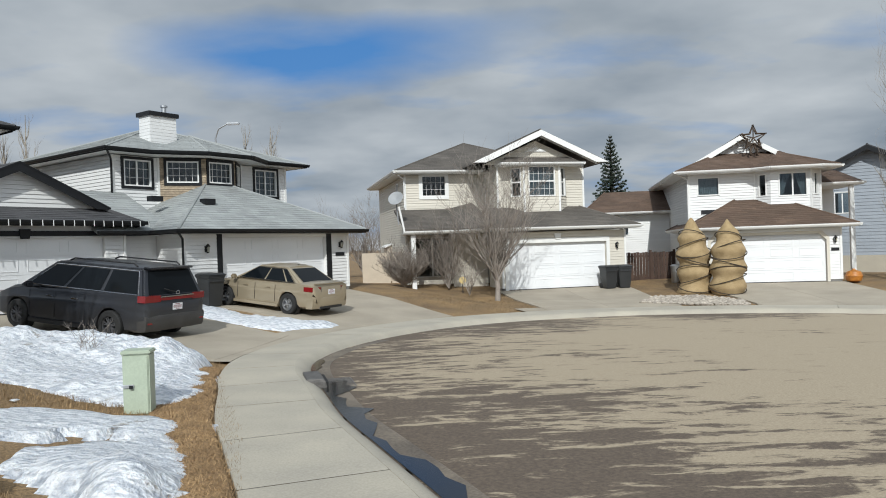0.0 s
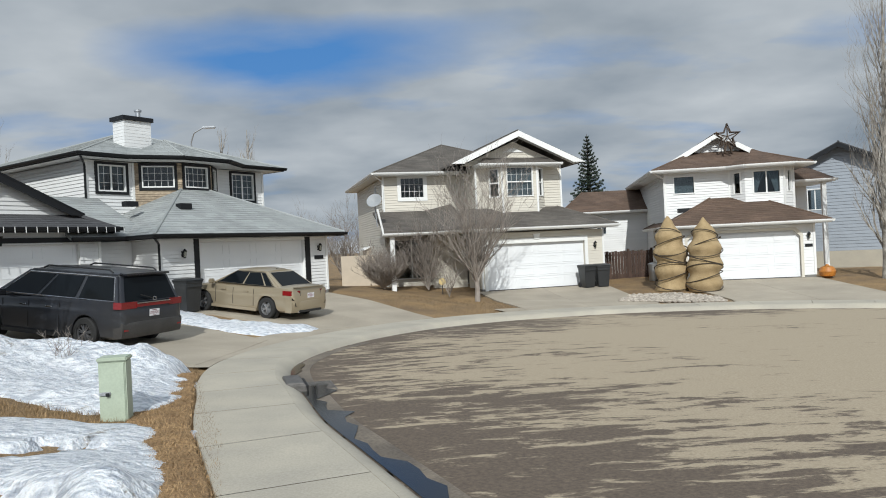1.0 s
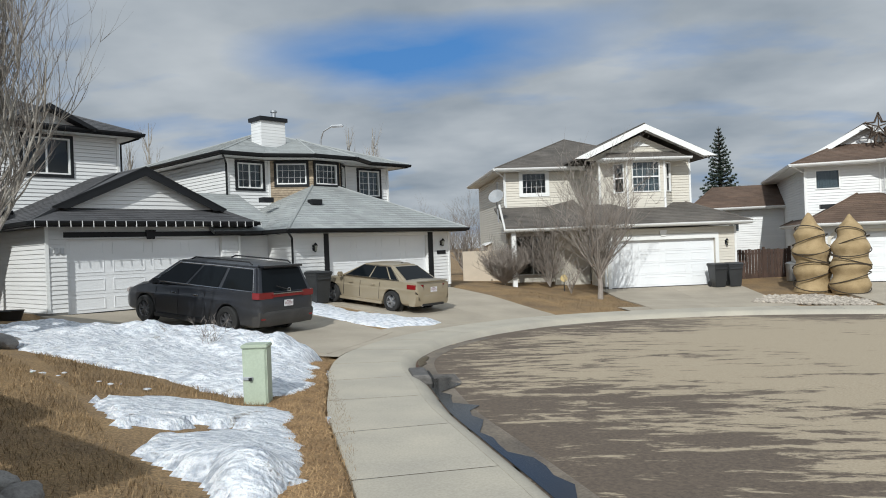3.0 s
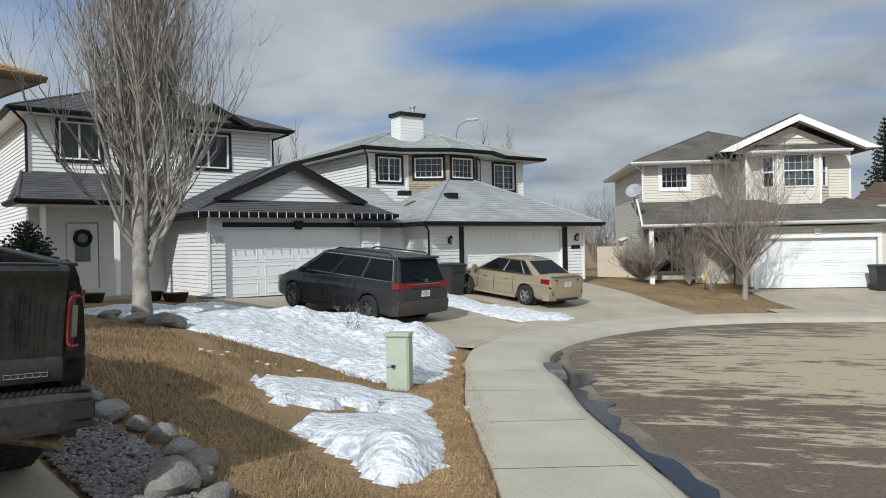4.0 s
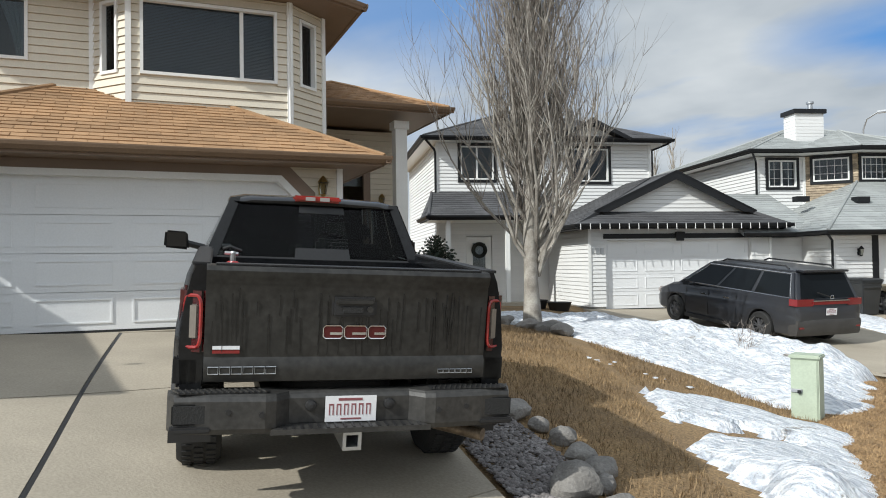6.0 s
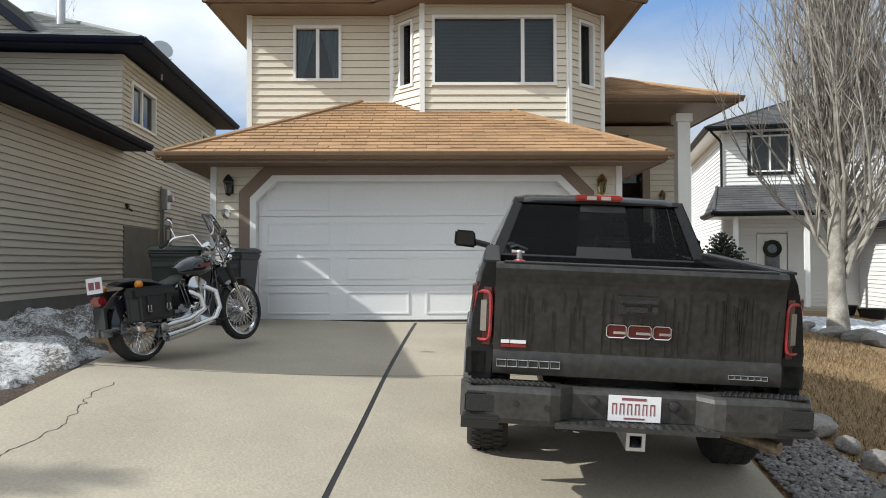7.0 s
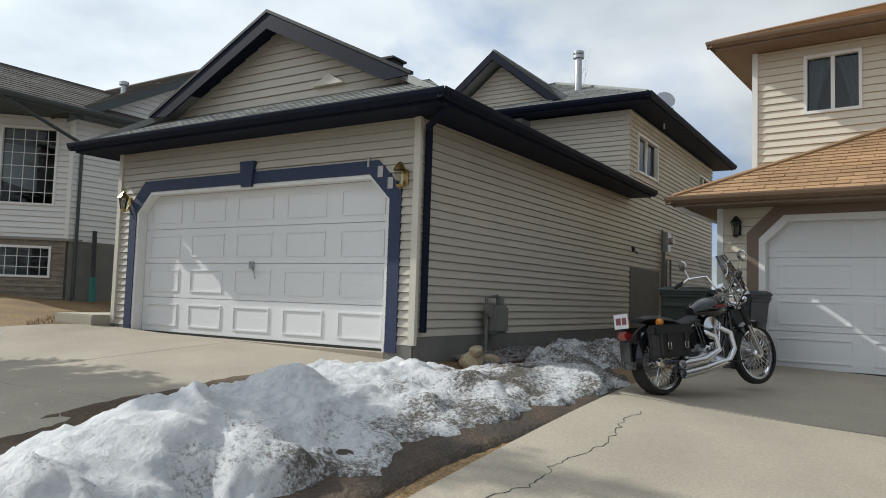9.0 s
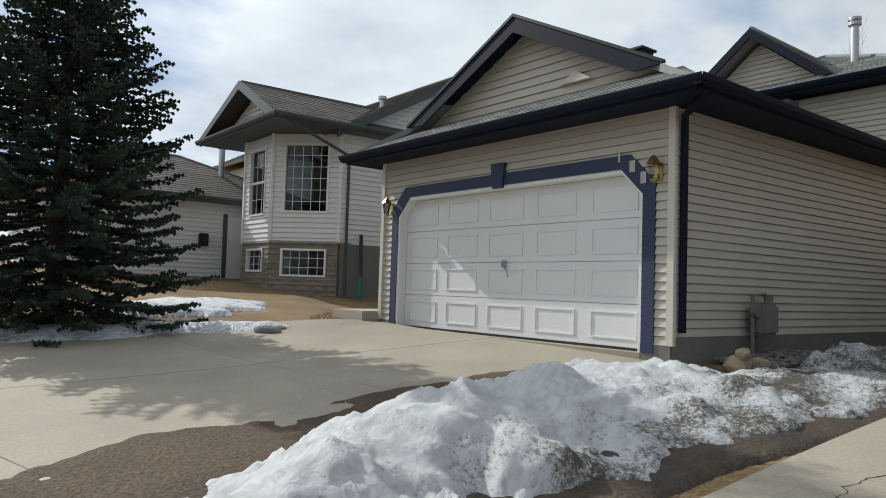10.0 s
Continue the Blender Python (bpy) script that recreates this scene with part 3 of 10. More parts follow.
apron(np.where((_P[:, 0] < 0.6) & (_P[:, 1] > 14.3) & (_P[:, 1] < 23.2))[0])
apron(np.where((_P[:, 0] > 3.4) & (_P[:, 0] < 8.8) & (_P[:, 1] > 20))[0])
apron(np.where((_P[:, 0] > 11.0) & (_P[:, 0] < 16.6) & (_P[:, 1] > 20))[0])

# ---- house kit ----
def wall_frame(p0, p1):
    """Along x, inwards y, up z."""
    a, b = Vector((*p0, 0)), Vector((*p1, 0))
    d = (b - a).normalized()
    return Matrix(((d.x, -d.y, 0, a.x), (d.y, d.x, 0, a.y), (0, 0, 1, 0), (0, 0, 0, 1))), (b - a).length


def cells(shape, holes):
    """The shape cut along the edges of its holes, without them."""
    xs = sorted({p[0] for p in shape} | {h[i] for h in holes for i in (0, 1)})
    zs = sorted({min(p[1] for p in shape), max(p[1] for p in shape)} | {h[i] for h in holes for i in (2, 3)})
    if not holes:
        return [list(shape)]
    xs = [min(p[0] for p in shape)] + sorted({h[i] for h in holes for i in (0, 1)}) + [max(p[0] for p in shape)]
    out = []
    for a, b in zip(xs, xs[1:]):
        for c, d in zip(zs, zs[1:]):
            if b - a < 1e-4 or d - c < 1e-4:
                continue
            mx, mz = (a + b) / 2, (c + d) / 2
            if any(h[0] < mx < h[1] and h[2] < mz < h[3] for h in holes):
                continue
            p = clip_to([(a, c), (b, c), (b, d), (a, d)], shape)
            if len(p) > 2 and abs(area(p)) > 1e-4:
                out.append(p)
    return out


def wall(house, p0, p1, z0, z1, material, holes=(), shape=None, boards="parts", pitch=0.127, corners=None, base=None):
    """A wall with openings right through it and lapped siding boards on it."""
    M, length = wall_frame(p0, p1)
    shape = shape or [(0, z0), (length, z0), (length, z1), (0, z1)]
    k = Kit()
    for p in cells(shape, list(holes)):
        k.prism(p, 0.012, 0.16)
    w = part("wall", k, base or material, house, m=M)
    if holes:
        bm = bmesh.new()
        bm.from_mesh(w.data)
        bmesh.ops.remove_doubles(bm, verts=bm.verts, dist=1e-4)
        bm.to_mesh(w.data)
        bm.free()
    lo, hi = min(p[1] for p in shape), max(p[1] for p in shape)
    joined = Kit()
    z = lo
    while z < hi - 0.01:
        top = min(z + pitch, hi)
        lap = top - 0.009
        band = clip_to([(min(p[0] for p in shape), z), (max(p[0] for p in shape), z), (max(p[0] for p in shape), lap), (min(p[0] for p in shape), lap)], shape)
        runs = []
        if len(band) > 2:
            cuts = sorted((h[0], h[1]) for h in holes if h[2] < (z + top) / 2 < h[3])
            x = min(p[0] for p in band)
            for a, b in cuts:
                if a > x:
                    runs.append((x, a))
                x = max(x, b)
            runs.append((x, max(p[0] for p in band)))
        for a, b in runs:
            p = clip_to(band, [(a, z - 1), (b, z - 1), (b, top + 1), (a, top + 1)])
            if len(p) < 3 or abs(area(p)) < 1e-3:
                continue
            kk = Kit() if boards == "parts" else joined
            n = len(p)
            front = [(q[0], -0.024 + 0.024 * (q[1] - z) / pitch, q[1]) for q in p]
            back = [(q[0], 0.0119, q[1]) for q in p]
            kk.add(front + back, [tuple(range(n))] + [(i, i + n, (i + 1) % n + n, (i + 1) % n) for i in range(n)])
            if boards == "parts":
                part("siding_board", kk, material, w)
        z = top
    if boards != "parts" and joined.v:
        tagged(part("siding", joined, material, w), kind="stuff")
    if corners:
        for x in (0.0, length):
            part("corner_board", Kit().box((x - 0.045, -0.045, z0), (x + 0.045, 0.012, min(z1, hi))), corners, w)
    return w


def window(house, p0, p1, s0, s1, z0, z1, frame_mat=None, trim=None, trim_w=0.1, style="slider", grid=(0, 0), dress=None, split=0.5, label=""):
    """A window set in a wall's opening: frame, panes, bars and what hangs behind."""
    M, _ = wall_frame(p0, p1)
    frame_mat = frame_mat or WHITE_TRIM
    k = Kit()
    f = 0.05

    def ring(kit, a, b, c, d, w, y0, y1):
        kit.box((a, y0, c), (b, y1, c + w)).box((a, y0, d - w), (b, y1, d)).box((a, y0, c + w), (a + w, y1, d - w)).box((b - w, y0, c + w), (b, y1, d - w))

    ring(k, s0, s1, z0, z1, f, -0.04, 0.10)
    if style == "slider":
        x = s0 + (s1 - s0) * split
        k.box((x - 0.03, 0.01, z0 + f), (x + 0.03, 0.09, z1 - f))
    if style == "hung":
        x = z0 + (z1 - z0) * split
        k.box((s0 + f, 0.01, x - 0.03), (s1 - f, 0.09, x + 0.03))
    w = part("window", k, frame_mat, house, label, m=M)
    part("pane", Kit().box((s0 + f, 0.05, z0 + f), (s1 - f, 0.056, z1 - f)), DARK_GLASS, w)
    nx, nz = grid
    if nx or nz:
        g = Kit()
        for i in range(1, nx):
            x = s0 + (s1 - s0) * i / nx
            g.box((x - 0.006, 0.036, z0 + f), (x + 0.006, 0.049, z1 - f))
        for i in range(1, nz):
            x = z0 + (z1 - z0) * i / nz
            g.box((s0 + f, 0.037, x - 0.006), (s1 - f, 0.048, x + 0.006))
        part("muntins", g, WHITE_TRIM, w)
    if trim:
        t = Kit()
        ring(t, s0 - trim_w, s1 + trim_w, z0 - trim_w, z1 + trim_w, trim_w - 0.001, -0.055, 0.0)
        part("window_trim", t, trim, w)
    if dress == "blind":
        b = Kit()
        z = z0 + f
        while z < z1 - f:
            b.add([(s0 + f, 0.10, z), (s1 - f, 0.10, z), (s1 - f, 0.118, z + 0.022), (s0 + f, 0.118, z + 0.022)], [(0, 1, 2, 3)])
            z += 0.024
        part("blind", b, BLIND, w)
    if dress in ("curtain", "drape"):
        c = Kit()
        full = dress == "curtain"
        for side in (0, 1):
            n, hgt = 14, z1 - z0
            ext = (s1 - s0) * (0.5 if full else 0.42)
            rows = []
            for r in range(7):
                tz = r / 6
                e = ext * (1 if full else (0.35 + 0.65 * tz ** 1.4))
                rows.append([((s0 + f + e * i / n) if side == 0 else (s1 - f - e * i / n), 0.15 + 0.02 * math.sin(i * 2.1), z0 + f + (hgt - 2 * f) * tz) for i in range(n + 1)])
            o = len(c.v)
            for r in rows:
                c.v += r
            c.f += [(o + r * (n + 1) + i, o + r * (n + 1) + i + 1, o + (r + 1) * (n + 1) + i + 1, o + (r + 1) * (n + 1) + i) for r in range(6) for i in range(n)]
        part("curtain", c, CURTAIN, w)
    return w


def garage_door(house, u0, u1, z0, z1, material, v=0.14, cols=4, plain_top=False, label=""):
    """A sectional door: four sections, each with pressed panels."""
    base = part("garage_door", Kit().box((u0, v + 0.03, z0), (u1, v + 0.06, z1)), material, house, label)
    n = 4
    for r in range(n):
        a, b = z0 + (z1 - z0) * r / n + 0.004, z0 + (z1 - z0) * (r + 1) / n - 0.004
        k = Kit().box((u0 + 0.004, v, a), (u1 - 0.004, v + 0.031, b))
        for c in range(cols):
            p, q = u0 + (u1 - u0) * c / cols + 0.13, u0 + (u1 - u0) * (c + 1) / cols - 0.13
            lo, hi, w = a + 0.09, b - 0.09, 0.022
            for (x0, x1, y0, y1) in ((p, q, lo, lo + w), (p, q, hi - w, hi), (p, p + w, lo + w, hi - w), (q - w, q, lo + w, hi - w)):
                k.box((x0, v - 0.013, y0), (x1, v + 0.001, y1))
        part("door_section", k, material, base)
    part("door_sill", Kit().box((u0 - 0.05, v - 0.16, -0.35), (u1 + 0.05, v + 0.2, z0 - 0.031)), CONCRETE, base)
    part("bottom_seal", Kit().box((u0, v - 0.005, z0 - 0.03), (u1, v + 0.05, z0 - 0.001)), BLACK_PLASTIC, base)
    return base


def shingle_kit(pts, exposure=0.145, tab=0.33, kit=None, rng=None):
    """Lapped shingle tabs on a roof plane; the first edge is the eave."""
    kit = kit or Kit()
    rng = rng or random.Random(5)
    P = [Vector(p) for p in pts]
    e = (P[1] - P[0]).normalized()
    n = None
    for i in range(2, len(P)):
        c = e.cross(P[i] - P[0])
        if c.length > 1e-4:
            n = c.normalized()
            break
    if n.z < 0:
        n = -n
    up = n.cross(e)
    if up.z < 0:
        up = -up
    flat = [((p - P[0]).dot(e), (p - P[0]).dot(up)) for p in P]
    if area(flat) < 0:
        flat = flat[::-1]
    top = max(q for _, q in flat)
    lo, hi = min(p for p, _ in flat), max(p for p, _ in flat)
    r = 0
    z = -0.02
    while z < top:
        x = lo - (0.5 * tab if r % 2 else 0.0) - rng.random() * 0.03
        while x < hi:
            p = clip_to([(x + 0.004, z), (x + tab - 0.004, z), (x + tab - 0.004, z + exposure * 1.05), (x + 0.004, z + exposure * 1.05)], flat)
            if len(p) > 2 and abs(area(p)) > 2e-4:
                h = 0.010 + rng.random() * 0.006
                vs = [P[0] + e * a + up * b + n * (h * max(0.15, 1 - (b - z) / exposure)) for a, b in p]
                m = len(vs)
                vs += [P[0] + e * a + up * b - n * 0.003 for a, b in p]
                kit.add(vs, [tuple(range(m))] + [(i, i + m, (i + 1) % m + m, (i + 1) % m) for i in range(m)])
            x += tab
        z += exposure
        r += 1
    return kit


def roof(house, planes, material, shingles=(0.145, 0.33), thick=0.10, label=""):
    k = Kit()
    for p in planes:
        k.slab(p, thick)
    r = part("roof", k, material, house, label)
    if shingles:
        s = Kit()
        for p in planes:
            shingle_kit(p, *shingles, kit=s)
        tagged(part("shingles", s, material, r), kind="stuff")
        caps = Kit()
        done = {}
        for p in planes:
            for i in range(len(p)):
                a, b = tuple(round(c, 3) for c in p[i]), tuple(round(c, 3) for c in p[(i + 1) % len(p)])
                key = tuple(sorted((a, b)))
                done[key] = done.get(key, 0) + 1
        for (a, b), n in done.items():
            if n == 2 and (Vector(a) - Vector(b)).length > 0.4:
                caps.tube([Vector(a) + Vector((0, 0, 0.0)), Vector(b) + Vector((0, 0, 0.0))], 0.05, 6)
        if caps.v:
            part("ridge_cap", caps, material, r)
    return r


def hip_planes(u0, u1, v0, v1, z, s):
    w, l = u1 - u0, v1 - v0
    if l >= w:
        h, m = s * w / 2, (u0 + u1) / 2
        a, b = (m, v0 + w / 2, z + h), (m, v1 - w / 2, z + h)
        if l - w < 1e-3:
            b = a
        return [[(u0, v0, z), (u1, v0, z), a], [(u1, v0, z), (u1, v1, z), b, a], [(u1, v1, z), (u0, v1, z), b], [(u0, v1, z), (u0, v0, z), a, b]]
    h, m = s * l / 2, (v0 + v1) / 2
    a, b = (u0 + l / 2, m, z + h), (u1 - l / 2, m, z + h)
    return [[(u0, v0, z), (u1, v0, z), b, a], [(u1, v0, z), (u1, v1, z), b], [(u1, v1, z), (u0, v1, z), a, b], [(u0, v1, z), (u0, v0, z), a]]


def eaves(house, path, z, fascia, soffit_poly=None, soffit=None, closed=False, gutter=True, h=0.15):
    """Fascia board and gutter along an eave; soffit boards below."""
    k = Kit()
    n = len(path)
    for i in range(n if closed else n - 1):
        g = Kit()
        M, L = wall_frame(path[i], path[(i + 1) % n])
        k.box((-0.0, 0.0, z - h), (L, 0.035, z + 0.0), M)
        if gutter:
            prof = [(-0.11, -0.005), (-0.11, -0.02), (-0.10, -0.06), (-0.055, -0.115), (-0.001, -0.115), (-0.001, -0.005), (-0.02, -0.005), (-0.02, -0.10), (-0.055, -0.10), (-0.09, -0.05), (-0.095, -0.005)]
            vs = [(x, y, z + q) for x in (-0.09, L + 0.09) for y, q in prof]
            m = len(prof)
            g.add(vs, [tuple(range(m))[::-1], tuple(range(m, 2 * m))] + [(j, (j + 1) % m, (j + 1) % m + m, j + m) for j in range(m)], M)
            part("gutter", g, fascia, house)
    part("fascia", k, fascia, house)
    if soffit_poly:
        part("soffit", Kit().slab([(p[0], p[1], z - h + 0.03) for p in soffit_poly], 0.02), soffit or fascia, house)


def downpipe(house, pts, material, r=0.04):
    part("downpipe", Kit().tube(pts, r, 6), material, house, smooth=True)


def rect(u0, u1, v0, v1):
    return [(u0, v0), (u1, v0), (u1, v1), (u0, v1)]


def lantern(house, u, v, z, body):
    """A small coach lamp on a wall."""
    base = part("coach_lamp", Kit().box((u - 0.05, v - 0.03, z - 0.1), (u + 0.05, v, z + 0.1)), body, house)
    part("lamp_glass", Kit().lathe([(0.045, -0.10), (0.075, 0.08)], 6, pose(u, v - 0.13, z)), glass("lamp_glass", (0.8, 0.8, 0.75)), base)
    part("lamp_cap", Kit().lathe([(0.09, 0.08), (0.05, 0.14), (0.015, 0.18)], 6, pose(u, v - 0.13, z)).lathe([(0.03, -0.13), (0.05, -0.10)], 6, pose(u, v - 0.13, z)).tube([(u, v, z + 0.02), (u, v - 0.07, z - 0.13), (u, v - 0.13, z - 0.13)], 0.012, 5), body, base)


def chamfer_trim(house, u0, u1, z1, w, cut, v, material, name="door_trim", z0=0.0, depth=0.03):
    """A door surround with cut upper corners."""
    outer = [(u0 - w, z0), (u0 - w, z1 + w - cut), (u0 - w + cut, z1 + w), (u1 + w - cut, z1 + w), (u1 + w, z1 + w - cut), (u1 + w, z0)]
    c2 = cut * 0.9
    inner = [(u0, z0), (u0, z1 - c2), (u0 + c2, z1), (u1 - c2, z1), (u1, z1 - c2), (u1, z0)]
    k = Kit()
    for i in range(5):
        k.prism([outer[i], inner[i], inner[i + 1], outer[i + 1]], v - depth, v + 0.14)
    return part(name, k, material, house)


def corner_fill(house, u0, u1, z1, cut, v, material):
    """The small triangles that close the cut corners of a door opening."""
    part("corner_panel", Kit().prism([(u0, z1), (u0, z1 - cut), (u0 + cut, z1)], v + 0.02, v + 0.12), material, house)
    part("corner_panel", Kit().prism([(u1, z1), (u1 - cut, z1), (u1, z1 - cut)], v + 0.02, v + 0.12), material, house)

# ---- houses ----
def house_tan():
    """The house with the tan roof: garage, bay window over it, entry porch beside."""
    H = thing("house", house_pose("h1"), "cream vinyl-sided two-storey house with tan shingle roof and white garage door", "house")
    F, B = (-3.08, 0.0), (3.08, 0.0)
    wall(H, F, B, 0.05, 2.42, CREAM, holes=[(0.62, 5.54, -1, 2.16)], corners=WHITE_TRIM)
    part("foundation", Kit().box((-3.1, -0.01, -0.5), (-2.5, 0.3, 0.05)), FOUNDATION, H)
    part("foundation", Kit().box((2.5, -0.01, -0.5), (3.1, 0.3, 0.05)), FOUNDATION, H)
    garage_door(H, -2.44, 2.44, 0.02, 2.15, DOOR_WHITE, label="closed white sectional garage door with pressed panels")
    chamfer_trim(H, -2.44, 2.44, 2.14, 0.09, 0.34, 0.0, WHITE_TRIM, "door_frame", depth=0.035)
    chamfer_trim(H, -2.53, 2.53, 2.23, 0.17, 0.42, 0.0, TAUPE_TRIM, "door_surround", depth=0.025)
    corner_fill(H, -2.46, 2.46, 2.16, 0.33, 0.0, WHITE_TRIM)
    wall(H, (-3.08, 9.0), F, 0.05, 2.42, CREAM, boards="joined")
    wall(H, B, (3.08, 6.0), 0.05, 2.42, CREAM, boards="joined")
    lantern(H, -2.83, 0.0, 2.05, BLACK_TRIM)
    lantern(H, 2.80, 0.0, 2.05, BRASS)
    # lower roof
    planes = hip_planes(-3.63, 3.63, -0.58, 6.68, 2.50, 0.5)
    LOWER = roof(H, planes[1:], TAN_SHINGLE, label="weathered tan asphalt shingle roof")
    tan_front.append((LOWER, planes[0]))
    eaves(H, [(-3.63, 6.5), (-3.63, -0.58), (3.63, -0.58), (3.63, 6.5)], 2.50, BROWN_TRIM, rect(-3.6, 3.6, -0.55, 6.0), BROWN_TRIM)
    downpipe(H, [(-3.6, -0.55, 2.38), (-3.45, -0.35, 2.28), (-3.14, 0.25, 2.15), (-3.14, 0.25, 0.1)], WHITE_TRIM, 0.035)
    # upper storey and bay
    up = [(-3.05, 11.0), (-3.05, 2.0), (-0.49, 2.0), (0.06, 1.4), (2.59, 1.4), (3.29, 2.0), (3.29, 11.0)]
    wall(H, up[0], up[1], 2.3, 5.36, CREAM, boards="joined")
    wall(H, up[1], up[2], 2.9, 5.36, CREAM, holes=[(0.78, 1.65, 4.17, 5.18)], corners=WHITE_TRIM)
    window(H, up[1], up[2], 0.78, 1.65, 4.17, 5.18, style="slider", dress="drape", label="white sliding window with pale drapes")
    wall(H, up[2], up[3], 2.9, 5.36, CREAM, holes=[(0.22, 0.60, 3.98, 5.16)])
    window(H, up[2], up[3], 0.22, 0.60, 3.98, 5.16, style="single", dress="drape")
    wall(H, up[3], up[4], 2.9, 5.36, CREAM, holes=[(0.17, 2.32, 3.95, 5.17)], corners=WHITE_TRIM)
    window(H, up[3], up[4], 0.17, 2.32, 3.95, 5.17, style="slider", split=0.73, dress="blind", label="wide bay window with a lowered grey blind")
    wall(H, up[4], up[5], 2.9, 5.36, CREAM, holes=[(0.25, 0.70, 3.98, 5.16)], corners=WHITE_TRIM)
    window(H, up[4], up[5], 0.25, 0.70, 3.98, 5.16, style="single", dress="blind")
    wall(H, up[5], up[6], 0.3, 5.36, CREAM, boards="joined")
    part("bay_floor", Kit().slab([(-0.49, 2.0, 2.95), (0.06, 1.4, 2.95), (2.59, 1.4, 2.95), (3.29, 2.0, 2.95)], 0.05), WHITE_TRIM, H)
    roof(H, hip_planes(-3.62, 3.86, 1.42, 11.6, 5.50, 0.42), TAN_SHINGLE)
    eaves(H, [(-3.62, 11), (-3.62, 1.42), (-0.80, 1.42), (-0.15, 0.82), (2.80, 0.82), (3.86, 1.42), (3.86, 11)], 5.50, BROWN_TRIM,
          [(-3.6, 1.44), (-0.8, 1.44), (-0.15, 0.84), (2.8, 0.84), (3.84, 1.44), (3.84, 11), (-3.6, 11)], BROWN_TRIM)
    roof(H, [[(-0.80, 1.42, 5.50), (-0.15, 0.82, 5.50), (0.9, 2.6, 6.0)], [(-0.15, 0.82, 5.50), (2.80, 0.82, 5.50), (2.0, 2.6, 6.25), (0.9, 2.6, 6.25)], [(2.80, 0.82, 5.50), (3.86, 1.42, 5.50), (2.0, 2.6, 6.0)]], TAN_SHINGLE)
    # porch
    wall(H, (3.29, 5.4), (5.9, 5.4), 0.1, 4.0, CREAM, holes=[(0.75, 1.75, 0.0, 3.0)], boards="parts")
    part("entry_door", Kit().box((4.06, 5.46, 0.1), (5.02, 5.5, 2.2)), WHITE_TRIM, H)
    arch = Kit()
    pts = [(4.54 + 0.62 * math.cos(a), 3.05 + 0.62 * math.sin(a)) for a in np.linspace(0, math.pi, 15)]
    inn = [(4.54 + 0.45 * math.cos(a), 3.05 + 0.45 * math.sin(a)) for a in np.linspace(0, math.pi, 15)]
    for i in range(14):
        arch.prism([pts[i], pts[i + 1], inn[i + 1], inn[i]], 5.33, 5.45)
    arch.box((5.0, 5.33, 0.1), (5.16, 5.45, 3.05)).box((3.92, 5.33, 0.1), (4.08, 5.45, 3.05)).prism([(4.44, 3.62), (4.64, 3.62), (4.68, 3.78), (4.40, 3.78)], 5.31, 5.44)
    part("entry_arch", arch, TAUPE_TRIM, H)
    part("arch_window", Kit().prism(inn + [(4.09, 2.7), (4.99, 2.7)], 5.42, 5.43), DARK_GLASS, H)
    part("arch_bars", Kit().tube([(x, 5.41, z) for x, z in inn], 0.02, 5).tube([(4.54 + 0.25 * math.cos(a), 5.41, 3.05 + 0.25 * math.sin(a)) for a in np.linspace(0, math.pi, 9)], 0.012, 5), WHITE_TRIM, H)
    part("porch_post", Kit().box((5.30, 3.85, 0.1), (5.56, 4.11, 3.96)).box((5.26, 3.81, 3.80), (5.60, 4.15, 3.97)), WHITE_TRIM, H)
    part("porch_floor", Kit().box((3.2, 3.6, -0.6), (5.9, 5.4, 0.12)), WALK_CONC, H)
    lantern(H, 5.42, 5.4, 2.35, BRASS)
    wall(H, (5.9, 5.4), (5.9, 11.0), 0.1, 4.0, CREAM, boards="joined")
    roof(H, hip_planes(2.2, 6.35, 3.35, 11.5, 4.22, 0.42), TAN_SHINGLE)
    eaves(H, [(3.3, 3.35), (6.35, 3.35), (6.35, 11)], 4.22, BROWN_TRIM, rect(3.3, 6.3, 3.37, 11), BROWN_TRIM)
    part("roof_vent", Kit().box((0.3, 0.0, 0.0), (0.36, 0.06, 0.1), pose(-1.0, 1.3, 5.48)), WHITE_TRIM, H)
    wall(H, (5.9, 11), (-3.05, 11), -0.4, 5.3, CREAM, boards="joined")
    return H


